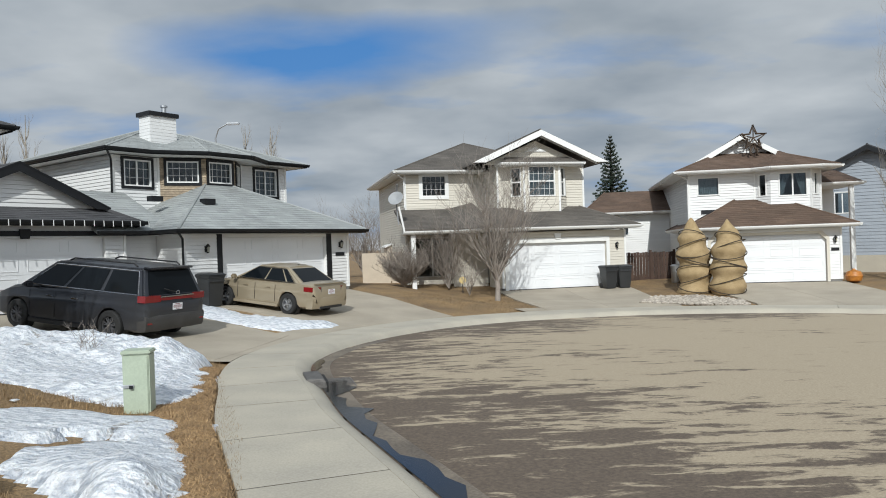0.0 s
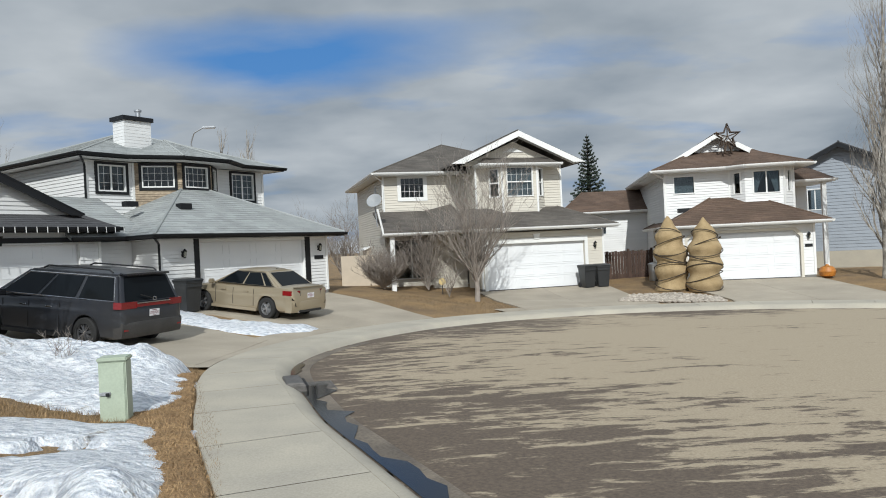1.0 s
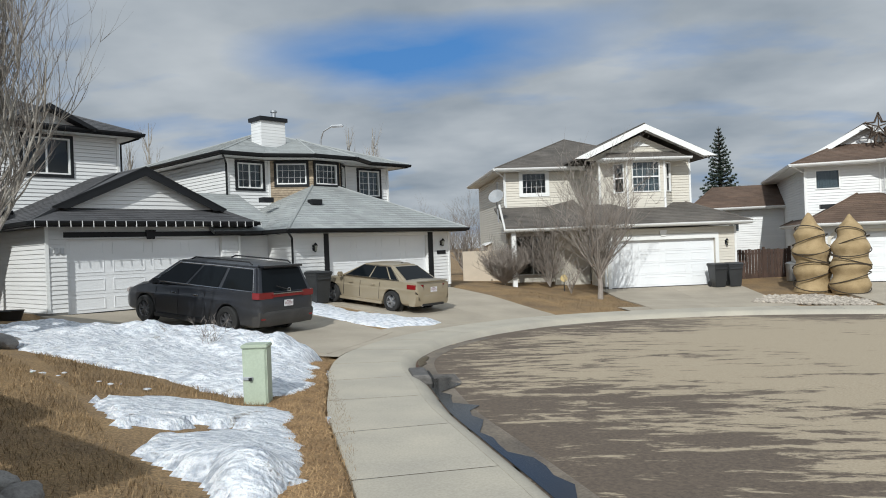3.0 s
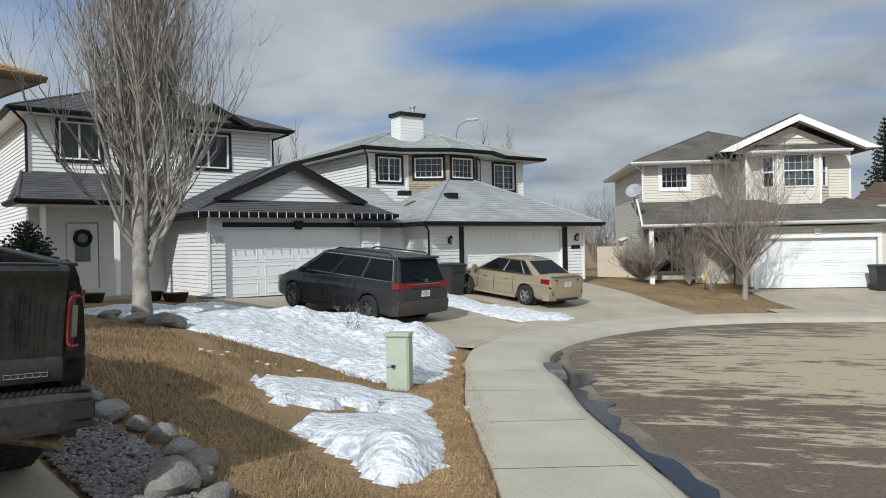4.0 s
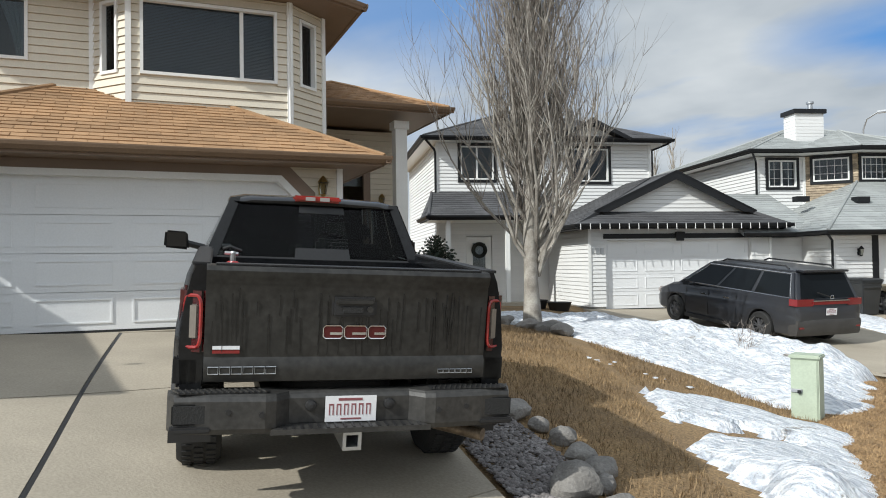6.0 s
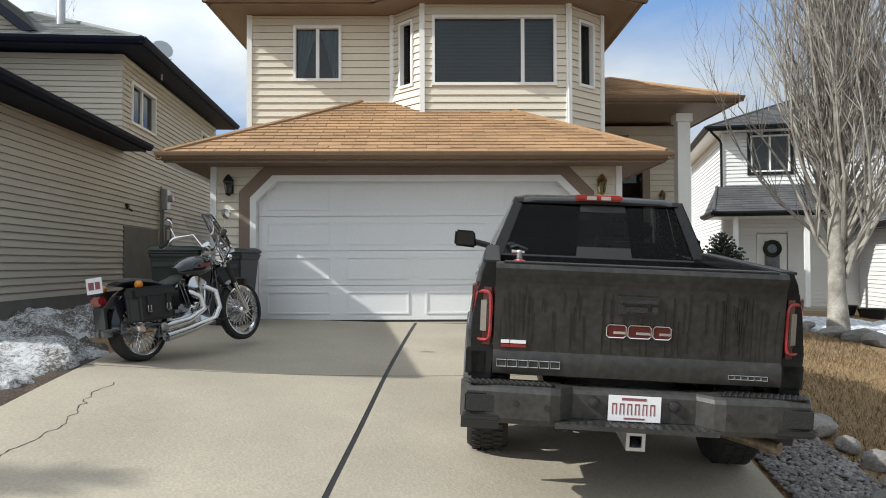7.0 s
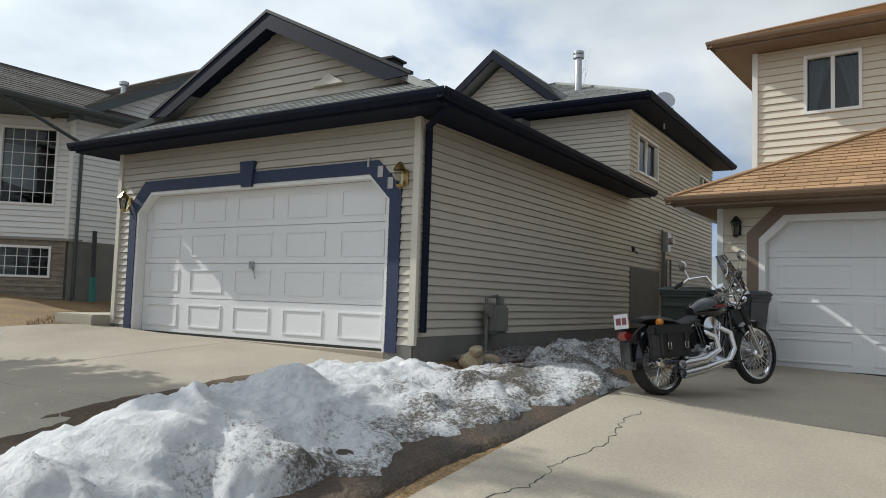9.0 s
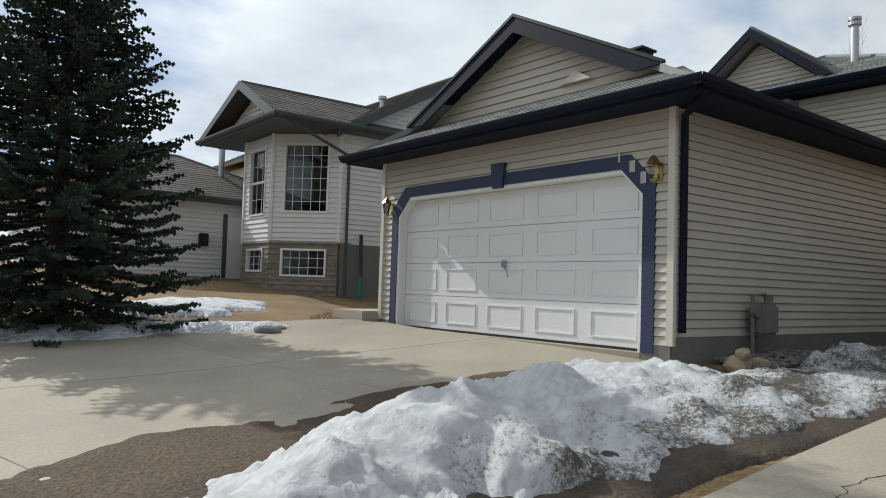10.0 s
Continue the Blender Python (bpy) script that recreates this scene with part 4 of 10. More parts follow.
def gable_garage(H, hw, material, shingle, fascia, z_eave, depth, slope, setback, over=0.5, front_over=0.5, boards="parts", gable_mat=None, wall_holes=(), fascia_h=0.15, rake=0.3):
    """A garage roof with a set-back gable over a strip of pent roof."""
    zt = z_eave + slope * (front_over + setback)
    e = hw + over
    peak = z_eave + slope * e
    # gable face
    gu = (peak - zt) / slope
    wall(H, (-gu, setback), (gu, setback), zt, peak, gable_mat or material, shape=[(0, zt), (2 * gu, zt), (gu, peak)], boards=boards)
    r = roof(H, [[(-e, -front_over, z_eave), (e, -front_over, z_eave), (gu + 0.15, setback, zt), (-gu - 0.15, setback, zt)],
                 [(e, -front_over, z_eave), (e, depth, z_eave), (0, depth, peak), (0, setback - rake, peak), (gu + 0.02, setback - rake, zt + 0.0)],
                 [(-e, depth, z_eave), (-e, -front_over, z_eave), (-gu - 0.02, setback - rake, zt + 0.0), (0, setback - rake, peak), (0, depth, peak)]], shingle)
    # rake boards
    k = Kit()
    for s in (-1, 1):
        a, b = (s * (gu + 0.10), zt - 0.02), (0, peak + 0.01)
        k.prism([a, b, (0, b[1] - 0.24), (s * (gu - 0.33), a[1] - 0.02)][:: -s], setback - rake - 0.03, setback - rake)
    part("rake_board", k, fascia, H)
    k = Kit()
    for s in (-1, 1):
        k.prism([(s * (gu + 0.10), zt + 0.025), (0, peak + 0.055), (0, peak + 0.008), (s * (gu + 0.10), zt - 0.022)][:: -s], setback - rake - 0.045, setback - rake + 0.02)
    part("drip_edge", k, BLACK_TRIM, H)
    k = Kit()
    for s in (-1, 1):
        k.prism([(s * gu, zt - 0.06), (0, peak - 0.105), (0, peak - 0.125), (s * gu, zt - 0.08)], setback - rake, setback)
    part("rake_soffit", k, fascia, H)
    eaves(H, [(-e, depth), (-e, -front_over), (e, -front_over), (e, depth)], z_eave, fascia, rect(-e + 0.02, e - 0.02, -front_over + 0.02, depth), fascia, h=fascia_h)
    return r


def house_navy():
    """The house with navy trim beside the tan one."""
    H = thing("house", house_pose("h0"), "greige vinyl-sided house with navy trim, set-back gable and weathered grey roof", "house")
    F, B = (-2.95, 0.0), (2.88, 0.0)
    wall(H, F, B, 0.1, 2.85, GREIGE, pitch=0.104, holes=[(0.48, 5.42, -1, 2.15)], corners=IVORY)
    garage_door(H, -2.44, 2.44, 0.02, 2.13, DOOR_WHITE, cols=5, label="closed white sectional garage door with a small handle")
    part("door_latch", Kit().box((-0.03, 0.09, 1.0), (0.03, 0.14, 1.1)).tube([(0, 0.1, 1.05), (0.09, 0.08, 0.95), (0.12, 0.08, 0.86)], 0.012, 5), STEEL, H)
    chamfer_trim(H, -2.44, 2.44, 2.13, 0.05, 0.30, 0.0, WHITE_TRIM, "door_frame", depth=0.02)
    chamfer_trim(H, -2.49, 2.49, 2.18, 0.17, 0.36, 0.0, NAVY_TRIM, "door_surround", depth=0.035)
    corner_fill(H, -2.46, 2.46, 2.15, 0.29, 0.0, WHITE_TRIM)
    part("keystone", Kit().prism([(-0.10, 2.14), (0.10, 2.14), (0.14, 2.50), (-0.14, 2.50)], -0.07, 0.0), NAVY_TRIM, H)
    lantern(H, 2.70, 0.0, 2.10, BRASS)
    lantern(H, -2.70, 0.0, 2.02, BRASS)
    part("number_bar", Kit().box((2.13, -0.045, 2.27), (2.16, -0.036, 2.40)), CLEAR_LENS, H)
    part("number_bar", Kit().box((2.30, -0.045, 2.13), (2.38, -0.036, 2.27)), CLEAR_LENS, H)
    part("number_bar", Kit().box((2.46, -0.045, 1.98), (2.54, -0.036, 2.12)), CLEAR_LENS, H)
    part("foundation", Kit().box((-3.0, -0.02, -0.6), (-2.47, 0.3, 0.1)), FOUNDATION, H)
    part("foundation", Kit().box((2.47, -0.02, -0.6), (2.88, 0.3, 0.1)), FOUNDATION, H)
    part("foundation", Kit().slab([(2.6, 0.3, 0.2), (2.897, -0.015, 0.2), (3.066, 7.4, 0.2), (3.066, 15, 0.2), (2.6, 15, 0.2)], 1.0), FOUNDATION, H)
    wall(H, B, (3.05, 7.4), 0.2, 2.85, GREIGE, pitch=0.104, boards="parts")
    wall(H, (3.05, 7.4), (3.05, 15), 0.2, 4.69, GREIGE, pitch=0.104, holes=[(0.45, 1.95, 3.45, 4.30), (5.9, 7.2, 3.65, 4.30)], boards="parts")
    window(H, (3.05, 7.4), (3.05, 15), 0.45, 1.95, 3.45, 4.30, style="slider", dress="curtain")
    window(H, (3.05, 7.4), (3.05, 15), 5.9, 7.2, 3.65, 4.30, style="slider", dress="curtain")
    part("parged_panel", Kit().box((3.05, 7.45, 0.0), (3.08, 9.5, 1.42)), FOUNDATION, H)
    wall(H, (-2.95, 9.0), F, 0.1, 2.85, GREIGE, pitch=0.104, boards="joined")
    wall(H, (-2.95, 15), (-2.95, 7.4), 0.1, 4.69, GREIGE, pitch=0.104, boards="joined")
    wall(H, (-2.95, 7.4), (3.05, 7.4), 2.6, 4.69, GREIGE, pitch=0.104, boards="joined")
    wall(H, (3.05, 15), (-2.95, 15), 0.1, 4.69, GREIGE, pitch=0.104, boards="joined")
    gable_garage(H, 3.0, GREIGE, GREY_SHINGLE, NAVY, 2.97, 7.4, 0.5, 0.5)
    # gable vent hood
    part("gable_light", Kit().prism([(-0.28, 4.0), (0.28, 4.0), (0.0, 4.16)], 0.42, 0.49, pose(1.0, 0, -0.4)), IVORY, H)
    part("ridge_vent", Kit().box((1.50, 0.85, 3.80), (1.80, 1.10, 3.98)).box((1.47, 0.81, 3.975), (1.83, 1.14, 4.005)), BLACK_TRIM, H)
    part("roof_vent", Kit().box((2.35, 3.2, 3.36), (2.65, 3.5, 3.58)), BLACK_TRIM, H)
    up = hip_planes(-3.45, 3.55, 6.9, 15.5, 4.86, 0.45)
    roof(H, up, GREY_SHINGLE)
    eaves(H, [(-3.45, 15.4), (-3.45, 6.9), (3.55, 6.9), (3.55, 15.4)], 4.86, NAVY, rect(-3.43, 3.53, 6.92, 15.4), NAVY)
    # upper gablet
    wall(H, (-1.3, 7.6), (1.1, 7.6), 5.15, 6.3, GREIGE, pitch=0.104, shape=[(0, 5.15), (2.4, 5.15), (1.2, 6.1)], boards="joined")
    roof(H, [[(-1.75, 7.2, 5.05), (-1.75, 11, 5.05), (-0.1, 11, 6.35), (-0.1, 7.2, 6.35)][::-1], [(1.55, 7.2, 5.05), (1.55, 11, 5.05), (-0.1, 11, 6.35), (-0.1, 7.2, 6.35)]], GREY_SHINGLE)
    k = Kit()
    for s in (-1, 1):
        k.prism([(-0.1 + s * 1.68, 5.03), (-0.1, 6.35), (-0.1, 6.15), (-0.1 + s * 1.42, 5.03)][:: -s], 7.15, 7.2)
    part("rake_board", k, NAVY, H)
    part("flue", Kit().lathe([(0.085, 0), (0.085, 0.9), (0.08, 0.92), (0.08, 1.0), (0.13, 1.02), (0.13, 1.08), (0.09, 1.10), (0.13, 1.13), (0.13, 1.18)], 12, pose(1.4, 8.6, 5.35)), STEEL, H, smooth=True)
    part("aerial", Kit().tube([(3.3, 9.0, 4.6), (3.3, 9.0, 5.3)], 0.02, 5).tube([(3.0, 9.0, 4.95), (3.5, 9.0, 5.05)], 0.015, 5).lathe([(0.01, 0), (0.2, 0.05), (0.22, 0.08)], 12, pose(3.35, 8.8, 5.15, 70, 0, 30)), STEEL, H)
    downpipe(H, [(3.5, -0.30, 2.84), (3.05, -0.05, 2.70), (2.94, 0.12, 2.60), (2.94, 0.12, 0.25)], NAVY, 0.045)
    # gas meter
    meter = part("gas_meter", Kit().box((2.98, 1.50, 0.22), (3.20, 1.85, 0.60)), FOUNDATION, H, "grey gas meter with pipes", bevel=0.03)
    part("meter_pipe", Kit().tube([(3.06, 1.45, -0.3), (3.06, 1.45, 0.7), (3.06, 1.75, 0.72), (3.06, 1.78, 0.6)], 0.025, 8).lathe([(0.09, -0.03), (0.09, 0.03)], 12, pose(3.10, 1.47, 0.52, 0, 90, 0)).lathe([(0.05, 0), (0.05, 0.12)], 10, pose(3.08, 1.82, 0.6)), FOUNDATION, meter, smooth=True)
    part("meter_sleeve", Kit().tube([(3.06, 1.45, -0.3), (3.06, 1.45, -0.05)], 0.04, 8), WHITE_TRIM, meter)
    # power pipes at the far end of the side wall
    power = part("power_meter", Kit().box((3.06, 9.7, 1.9), (3.22, 9.95, 2.35)), STEEL, H, "grey power meter box with conduits", bevel=0.01)
    part("conduit", Kit().tube([(3.12, 9.75, -0.3), (3.12, 9.75, 2.2)], 0.03, 6).tube([(3.12, 9.95, -0.3), (3.12, 9.95, 1.7), (3.12, 10.3, 1.75), (3.12, 10.35, 0.6)], 0.025, 6).tube([(3.12, 9.6, -0.3), (3.12, 9.6, 2.4)], 0.02, 6), FOUNDATION, power, smooth=True)
    part("meter_dial", Kit().lathe([(0.08, 0), (0.08, 0.08), (0.06, 0.1)], 14, pose(3.22, 9.82, 2.15, 0, 90, 0)), CLEAR_LENS, power)
    part("wall_hydrant", Kit().box((3.06, 7.55, 1.75), (3.12, 7.62, 1.85)).tube([(3.08, 7.6, 1.78), (3.15, 7.68, 1.72)], 0.02, 6), BLACK_PLASTIC, H)
    return H


def house_white_grey():
    """White house with dark trim: garage with set-back gable, two storeys behind, porch."""
    H = thing("house", house_pose("h2"), "white vinyl-sided two-storey house with dark grey roof and black gutters", "house")
    wall(H, (-2.95, 0), (3.1, 0), 0.1, 2.5, WHITE_VINYL, holes=[(0.52, 5.40, -1, 2.13)], boards="joined", corners=WHITE_TRIM)
    garage_door(H, -2.43, 2.45, 0.02, 2.13, DOOR_WHITE, label="closed white sectional garage door")
    part("door_head", Kit().box((-2.5, -0.05, 2.18), (2.5, 0.0, 2.33)).prism([(-0.12, 2.10), (0.12, 2.10), (0.16, 2.38), (-0.16, 2.38)], -0.09, -0.05), BLACK_TRIM, H)
    part("foundation", Kit().box((-3.0, -0.01, -0.6), (-2.45, 0.3, 0.1)), FOUNDATION, H)
    part("foundation", Kit().box((-3.0, 0.3, -0.6), (-2.8, 7, 0.1)), FOUNDATION, H)
    part("foundation", Kit().box((2.46, -0.01, -0.6), (3.12, 0.3, 0.1)), FOUNDATION, H)
    wall(H, (-2.95, 6), (-2.95, 0), 0.1, 2.5, WHITE_VINYL, boards="joined")
    wall(H, (3.1, 0), (3.1, 6), 0.1, 2.5, WHITE_VINYL, boards="joined")
    gable_garage(H, 3.02, WHITE_VINYL, DARK_SHINGLE, BLACK_TRIM, 2.62, 5.0, 0.47, 0.4, boards="joined")
    part("number_bar", Kit().box((-2.88, -0.04, 1.72), (-2.83, -0.03, 1.90)), STEEL, H)
    part("number_bar", Kit().box((-2.76, -0.04, 1.72), (-2.66, -0.03, 1.90)), STEEL, H)
    part("number_bar", Kit().box((-2.60, -0.04, 1.72), (-2.50, -0.03, 1.90)), STEEL, H)
    up = [(-7.0, 12), (-7.0, 4.0), (0.95, 4.0), (0.95, 12)]
    wall(H, up[0], up[1], -0.4, 5.75, WHITE_VINYL, boards="joined")
    wall(H, up[1], up[2], 0.1, 5.75, WHITE_VINYL, holes=[(0.85, 2.05, 4.45, 5.65), (4.9, 6.35, 4.40, 5.60), (1.0, 1.95, 0.3, 2.45)], boards="joined", corners=WHITE_TRIM)
    window(H, up[1], up[2], 0.85, 2.05, 4.45, 5.65, trim=BLACK_TRIM, style="slider")
    window(H, up[1], up[2], 4.9, 6.35, 4.40, 5.60, trim=BLACK_TRIM, style="slider")
    wall(H, up[2], up[3], 2.4, 5.75, WHITE_VINYL, boards="joined")
    wall(H, up[3], up[0], -0.4, 5.75, WHITE_VINYL, boards="joined")
    roof(H, hip_planes(-7.55, 1.55, 3.4, 12.5, 5.9, 0.42), DARK_SHINGLE, (0.2, 0.45))
    eaves(H, [(-7.55, 12.4), (-7.55, 3.4), (1.55, 3.4), (1.55, 12.4)], 5.9, BLACK_TRIM, rect(-7.5, 1.5, 3.42, 12.4), WHITE_TRIM)
    roof(H, [[(-2.9, 3.2, 5.9), (-2.9, 7, 5.9), (-1.5, 7, 6.55), (-1.5, 3.2, 6.55)][::-1], [(-0.1, 3.2, 5.9), (-0.1, 7, 5.9), (-1.5, 7, 6.55), (-1.5, 3.2, 6.55)]], DARK_SHINGLE, (0.2, 0.45))
    wall(H, (-2.7, 3.6), (-0.3, 3.6), 5.85, 6.4, WHITE_VINYL, shape=[(0, 5.85), (2.4, 5.85), (1.2, 6.4)], boards="joined")
    part("rake_board", Kit().prism([(-2.95, 5.87), (-1.5, 6.56), (-1.5, 6.40), (-2.65, 5.87)], 3.14, 3.2).prism([(-0.05, 5.87), (-0.35, 5.87), (-1.5, 6.40), (-1.5, 6.56)], 3.14, 3.2), BLACK_TRIM, H)
    downpipe(H, [(-7.45, 3.45, 5.75), (-7.1, 3.9, 5.5), (-7.06, 3.94, 5.4), (-7.06, 3.94, 4.0)], BLACK_TRIM)
    downpipe(H, [(1.5, 3.5, 5.75), (1.05, 3.95, 5.55), (1.05, 3.95, 4.6)], BLACK_TRIM)
    downpipe(H, [(3.5, -0.3, 2.5), (3.2, 0.1, 2.35), (3.2, 0.1, 0.1)], BLACK_TRIM)
    # porch
    roof(H, [[(-7.6, 2.0, 3.05), (-3.2, 2.0, 3.05), (-3.2, 4.0, 4.0), (-7.2, 4.0, 4.0)], [(-7.6, 4.2, 3.05), (-7.6, 2.0, 3.05), (-7.2, 4.0, 4.0)]], DARK_SHINGLE, (0.2, 0.45))
    eaves(H, [(-7.6, 4.2), (-7.6, 2.0), (-3.2, 2.0)], 3.05, BLACK_TRIM, rect(-7.55, -3.2, 2.02, 4.0), WHITE_TRIM)
    for u in (-7.0, -5.0):
        part("porch_post", Kit().box((u, 2.2, 0.0), (u + 0.14, 2.34, 2.9)), WHITE_TRIM, H)
    door = part("entry_door", Kit().box((-5.98, 4.02, 0.3), (-5.07, 4.10, 2.42)), WHITE_TRIM, H, "white entry door with a dark wreath")
    part("door_light", Kit().box((-5.75, 4.0, 1.2), (-5.3, 4.02, 2.2)), DARK_GLASS, door)
    part("wreath", Kit().tube([(-5.52 + 0.22 * math.cos(a), 3.97, 1.95 + 0.22 * math.sin(a)) for a in np.linspace(0, 2 * math.pi, 17)[:-1]], 0.07, 6, closed=True), mat("wreath_green", (0.03, 0.035, 0.03), 0.9, vary=0.4, bump=0.8), door)
    for i in range(4):
        part("porch_step", Kit().box((-6.9, 1.9 - 0.3 * i, -0.6), (-4.2, 2.25 - 0.3 * i + 0.3, 0.18 - 0.17 * i)), WALK_CONC, H)
    return H


def house_stone_bay():
    """White house with pale roof, black trim and a stone-faced bay of windows."""
    H = thing("house", house_pose("h3"), "white-sided house with pale grey roof, black trim and stone-faced window bay", "house")
    wall(H, (-3.95, 0), (3.65, 0), 0.1, 2.25, WHITE_VINYL, holes=[(1.51, 6.39, -1, 2.13)], boards="joined", corners=WHITE_TRIM)
    garage_door(H, -2.44, 2.44, 0.02, 2.13, DOOR_WHITE, label="closed white garage door in black trim")
    part("door_trim", Kit().box((-2.66, -0.04, 0.0), (-2.46, 0.0, 2.25)), BLACK_TRIM, H)
    part("door_trim", Kit().box((2.46, -0.04, 0.0), (2.72, 0.0, 2.25)), BLACK_TRIM, H)
    part("foundation", Kit().box((-4.0, -0.01, -0.6), (-2.45, 0.3, 0.1)), FOUNDATION, H)
    part("foundation", Kit().box((2.46, -0.01, -0.6), (3.68, 0.3, 0.1)), FOUNDATION, H)
    part("foundation", Kit().box((3.4, 0.3, -0.6), (3.66, 6, 0.1)), FOUNDATION, H)
    wall(H, (3.65, 0), (3.65, 7), 0.1, 2.25, WHITE_VINYL, boards="joined")
    wall(H, (-3.95, 1.5), (-3.95, 0), 0.1, 2.25, WHITE_VINYL, boards="joined")
    wall(H, (-5.6, 1.5), (-3.95, 1.5), 0.1, 2.25, WHITE_VINYL, boards="joined")
    lantern(H, -3.1, 0.0, 1.75, BLACK_TRIM)
    lantern(H, 3.2, 0.0, 1.8, BLACK_TRIM)
    part("number_bar", Kit().box((2.95, -0.03, 1.35), (3.45, -0.02, 1.5)), BLACK_TRIM, H)
    roof(H, hip_planes(-4.5, 4.15, -0.6, 8.0, 2.40, 0.5), LIGHT_SHINGLE, (0.2, 0.45))
    eaves(H, [(-6.2, 0.9), (-4.5, 0.9), (-4.5, -0.6), (4.15, -0.6), (4.15, 7)], 2.40, BLACK_TRIM, rect(-4.45, 4.1, -0.58, 7), WHITE_TRIM)
    roof(H, [[(-6.3, 0.9, 2.4), (-3.6, 0.9, 2.4), (-3.6, 4, 3.9), (-6.3, 4, 3.9)]], LIGHT_SHINGLE, (0.2, 0.45))
    part("roof_vent", Kit().box((-2.2, 1.2, 3.35), (-1.75, 1.5, 3.55)), BLACK_TRIM, H)
    part("roof_vent", Kit().box((-3.5, 2.4, 3.5), (-3.05, 2.7, 3.68)), BLACK_TRIM, H)
    # upper storey: a faceted front
    up = [(-4.0, 12), (-4.0, 4.0), (-2.2, 4.0), (-0.75, 3.1), (0.55, 3.1), (1.6, 4.0), (4.0, 4.0), (4.0, 12)]
    z0, z1 = 3.0, 5.25
    STONE = mat("ledge_stone", (0.42, 0.34, 0.24), 0.9, vary=0.2, scale=8, fine=30, bump=0.6, second=(0.28, 0.22, 0.16), piece=0.25)
    wall(H, up[0], up[1], 0.0, z1, WHITE_VINYL, boards="joined")
    wall(H, up[1], up[2], z0, z1, WHITE_VINYL, holes=[(0.42, 1.5, 4.15, 5.12)], boards="joined", corners=WHITE_TRIM)
    window(H, up[1], up[2], 0.42, 1.5, 4.15, 5.12, trim=BLACK_TRIM, style="slider", grid=(4, 3), dress="drape")
    wall(H, up[2], up[3], z0, z1, STONE, holes=[(0.30, 1.45, 4.32, 5.14)], boards="joined", pitch=0.09)
    window(H, up[2], up[3], 0.30, 1.45, 4.32, 5.14, trim=BLACK_TRIM, style="single", grid=(5, 3))
    wall(H, up[3], up[4], z0, z1, STONE, holes=[(0.12, 1.18, 4.32, 5.14)], boards="joined", pitch=0.09)
    window(H, up[3], up[4], 0.12, 1.18, 4.32, 5.14, trim=BLACK_TRIM, style="single", grid=(5, 3))
    wall(H, up[4], up[5], z0, z1, STONE, holes=[(0.35, 1.05, 4.32, 5.14)], boards="joined", pitch=0.09)
    window(H, up[4], up[5], 0.35, 1.05, 4.32, 5.14, trim=BLACK_TRIM, style="single", grid=(2, 3))
    wall(H, up[5], up[6], z0, z1, WHITE_VINYL, holes=[(0.72, 1.9, 4.0, 5.12)], boards="joined", corners=WHITE_TRIM)
    window(H, up[5], up[6], 0.72, 1.9, 4.0, 5.12, trim=BLACK_TRIM, style="slider", grid=(4, 4))
    wall(H, up[6], up[7], 0.0, z1, WHITE_VINYL, boards="joined")
    wall(H, up[7], up[0], 0.0, z1, WHITE_VINYL, boards="joined")
    roof(H, hip_planes(-4.6, 4.7, 3.3, 13.0, 5.42, 0.36), LIGHT_SHINGLE, (0.2, 0.45))
    roof(H, [[(-2.9, 3.3, 5.42), (-1.1, 2.4, 5.42), (-0.1, 5.0, 6.4)], [(-1.1, 2.4, 5.42), (0.9, 2.4, 5.42), (-0.1, 5.0, 6.4)], [(0.9, 2.4, 5.42), (2.4, 3.3, 5.42), (-0.1, 5.0, 6.4)]], LIGHT_SHINGLE, (0.2, 0.45))
    eaves(H, [(-4.6, 12.9), (-4.6, 3.3), (-2.9, 3.3), (-1.1, 2.4), (0.9, 2.4), (2.4, 3.3), (4.7, 3.3), (4.7, 12.9)], 5.42, BLACK_TRIM,
          [(-4.55, 3.32), (-2.9, 3.32), (-1.1, 2.42), (0.9, 2.42), (2.4, 3.32), (4.65, 3.32), (4.65, 12.9), (-4.55, 12.9)], WHITE_TRIM)
    ch = part("chimney", Kit().box((-1.95, 4.8, 5.4), (-0.85, 5.5, 7.0)), WHITE_VINYL, H, "white-sided chimney with black cap and steel flue")
    b = Kit()
    for i in range(11):
        b.box((-1.97, 4.78, 5.62 + 0.127 * i), (-0.83, 5.52, 5.62 + 0.127 * i + 0.118))
    tagged(part("siding", b, WHITE_VINYL, ch), kind="stuff")
    part("chimney_cap", Kit().box((-2.05, 4.70, 7.0), (-0.75, 5.60, 7.16)), BLACK_TRIM, ch)
    part("flue", Kit().lathe([(0.09, 7.16), (0.09, 7.42), (0.14, 7.43), (0.14, 7.5), (0.1, 7.52)], 10, pose(-1.15, 5.1, 0)), STEEL, ch, smooth=True)
    downpipe(H, [(-4.5, 3.4, 5.3), (-4.1, 3.9, 5.1), (-4.06, 3.94, 5.0), (-4.06, 3.94, 3.4)], BLACK_TRIM)
    downpipe(H, [(-4.45, -0.5, 2.3), (-4.0, -0.06, 2.1), (-4.0, -0.06, 0.1)], BLACK_TRIM)
    return H


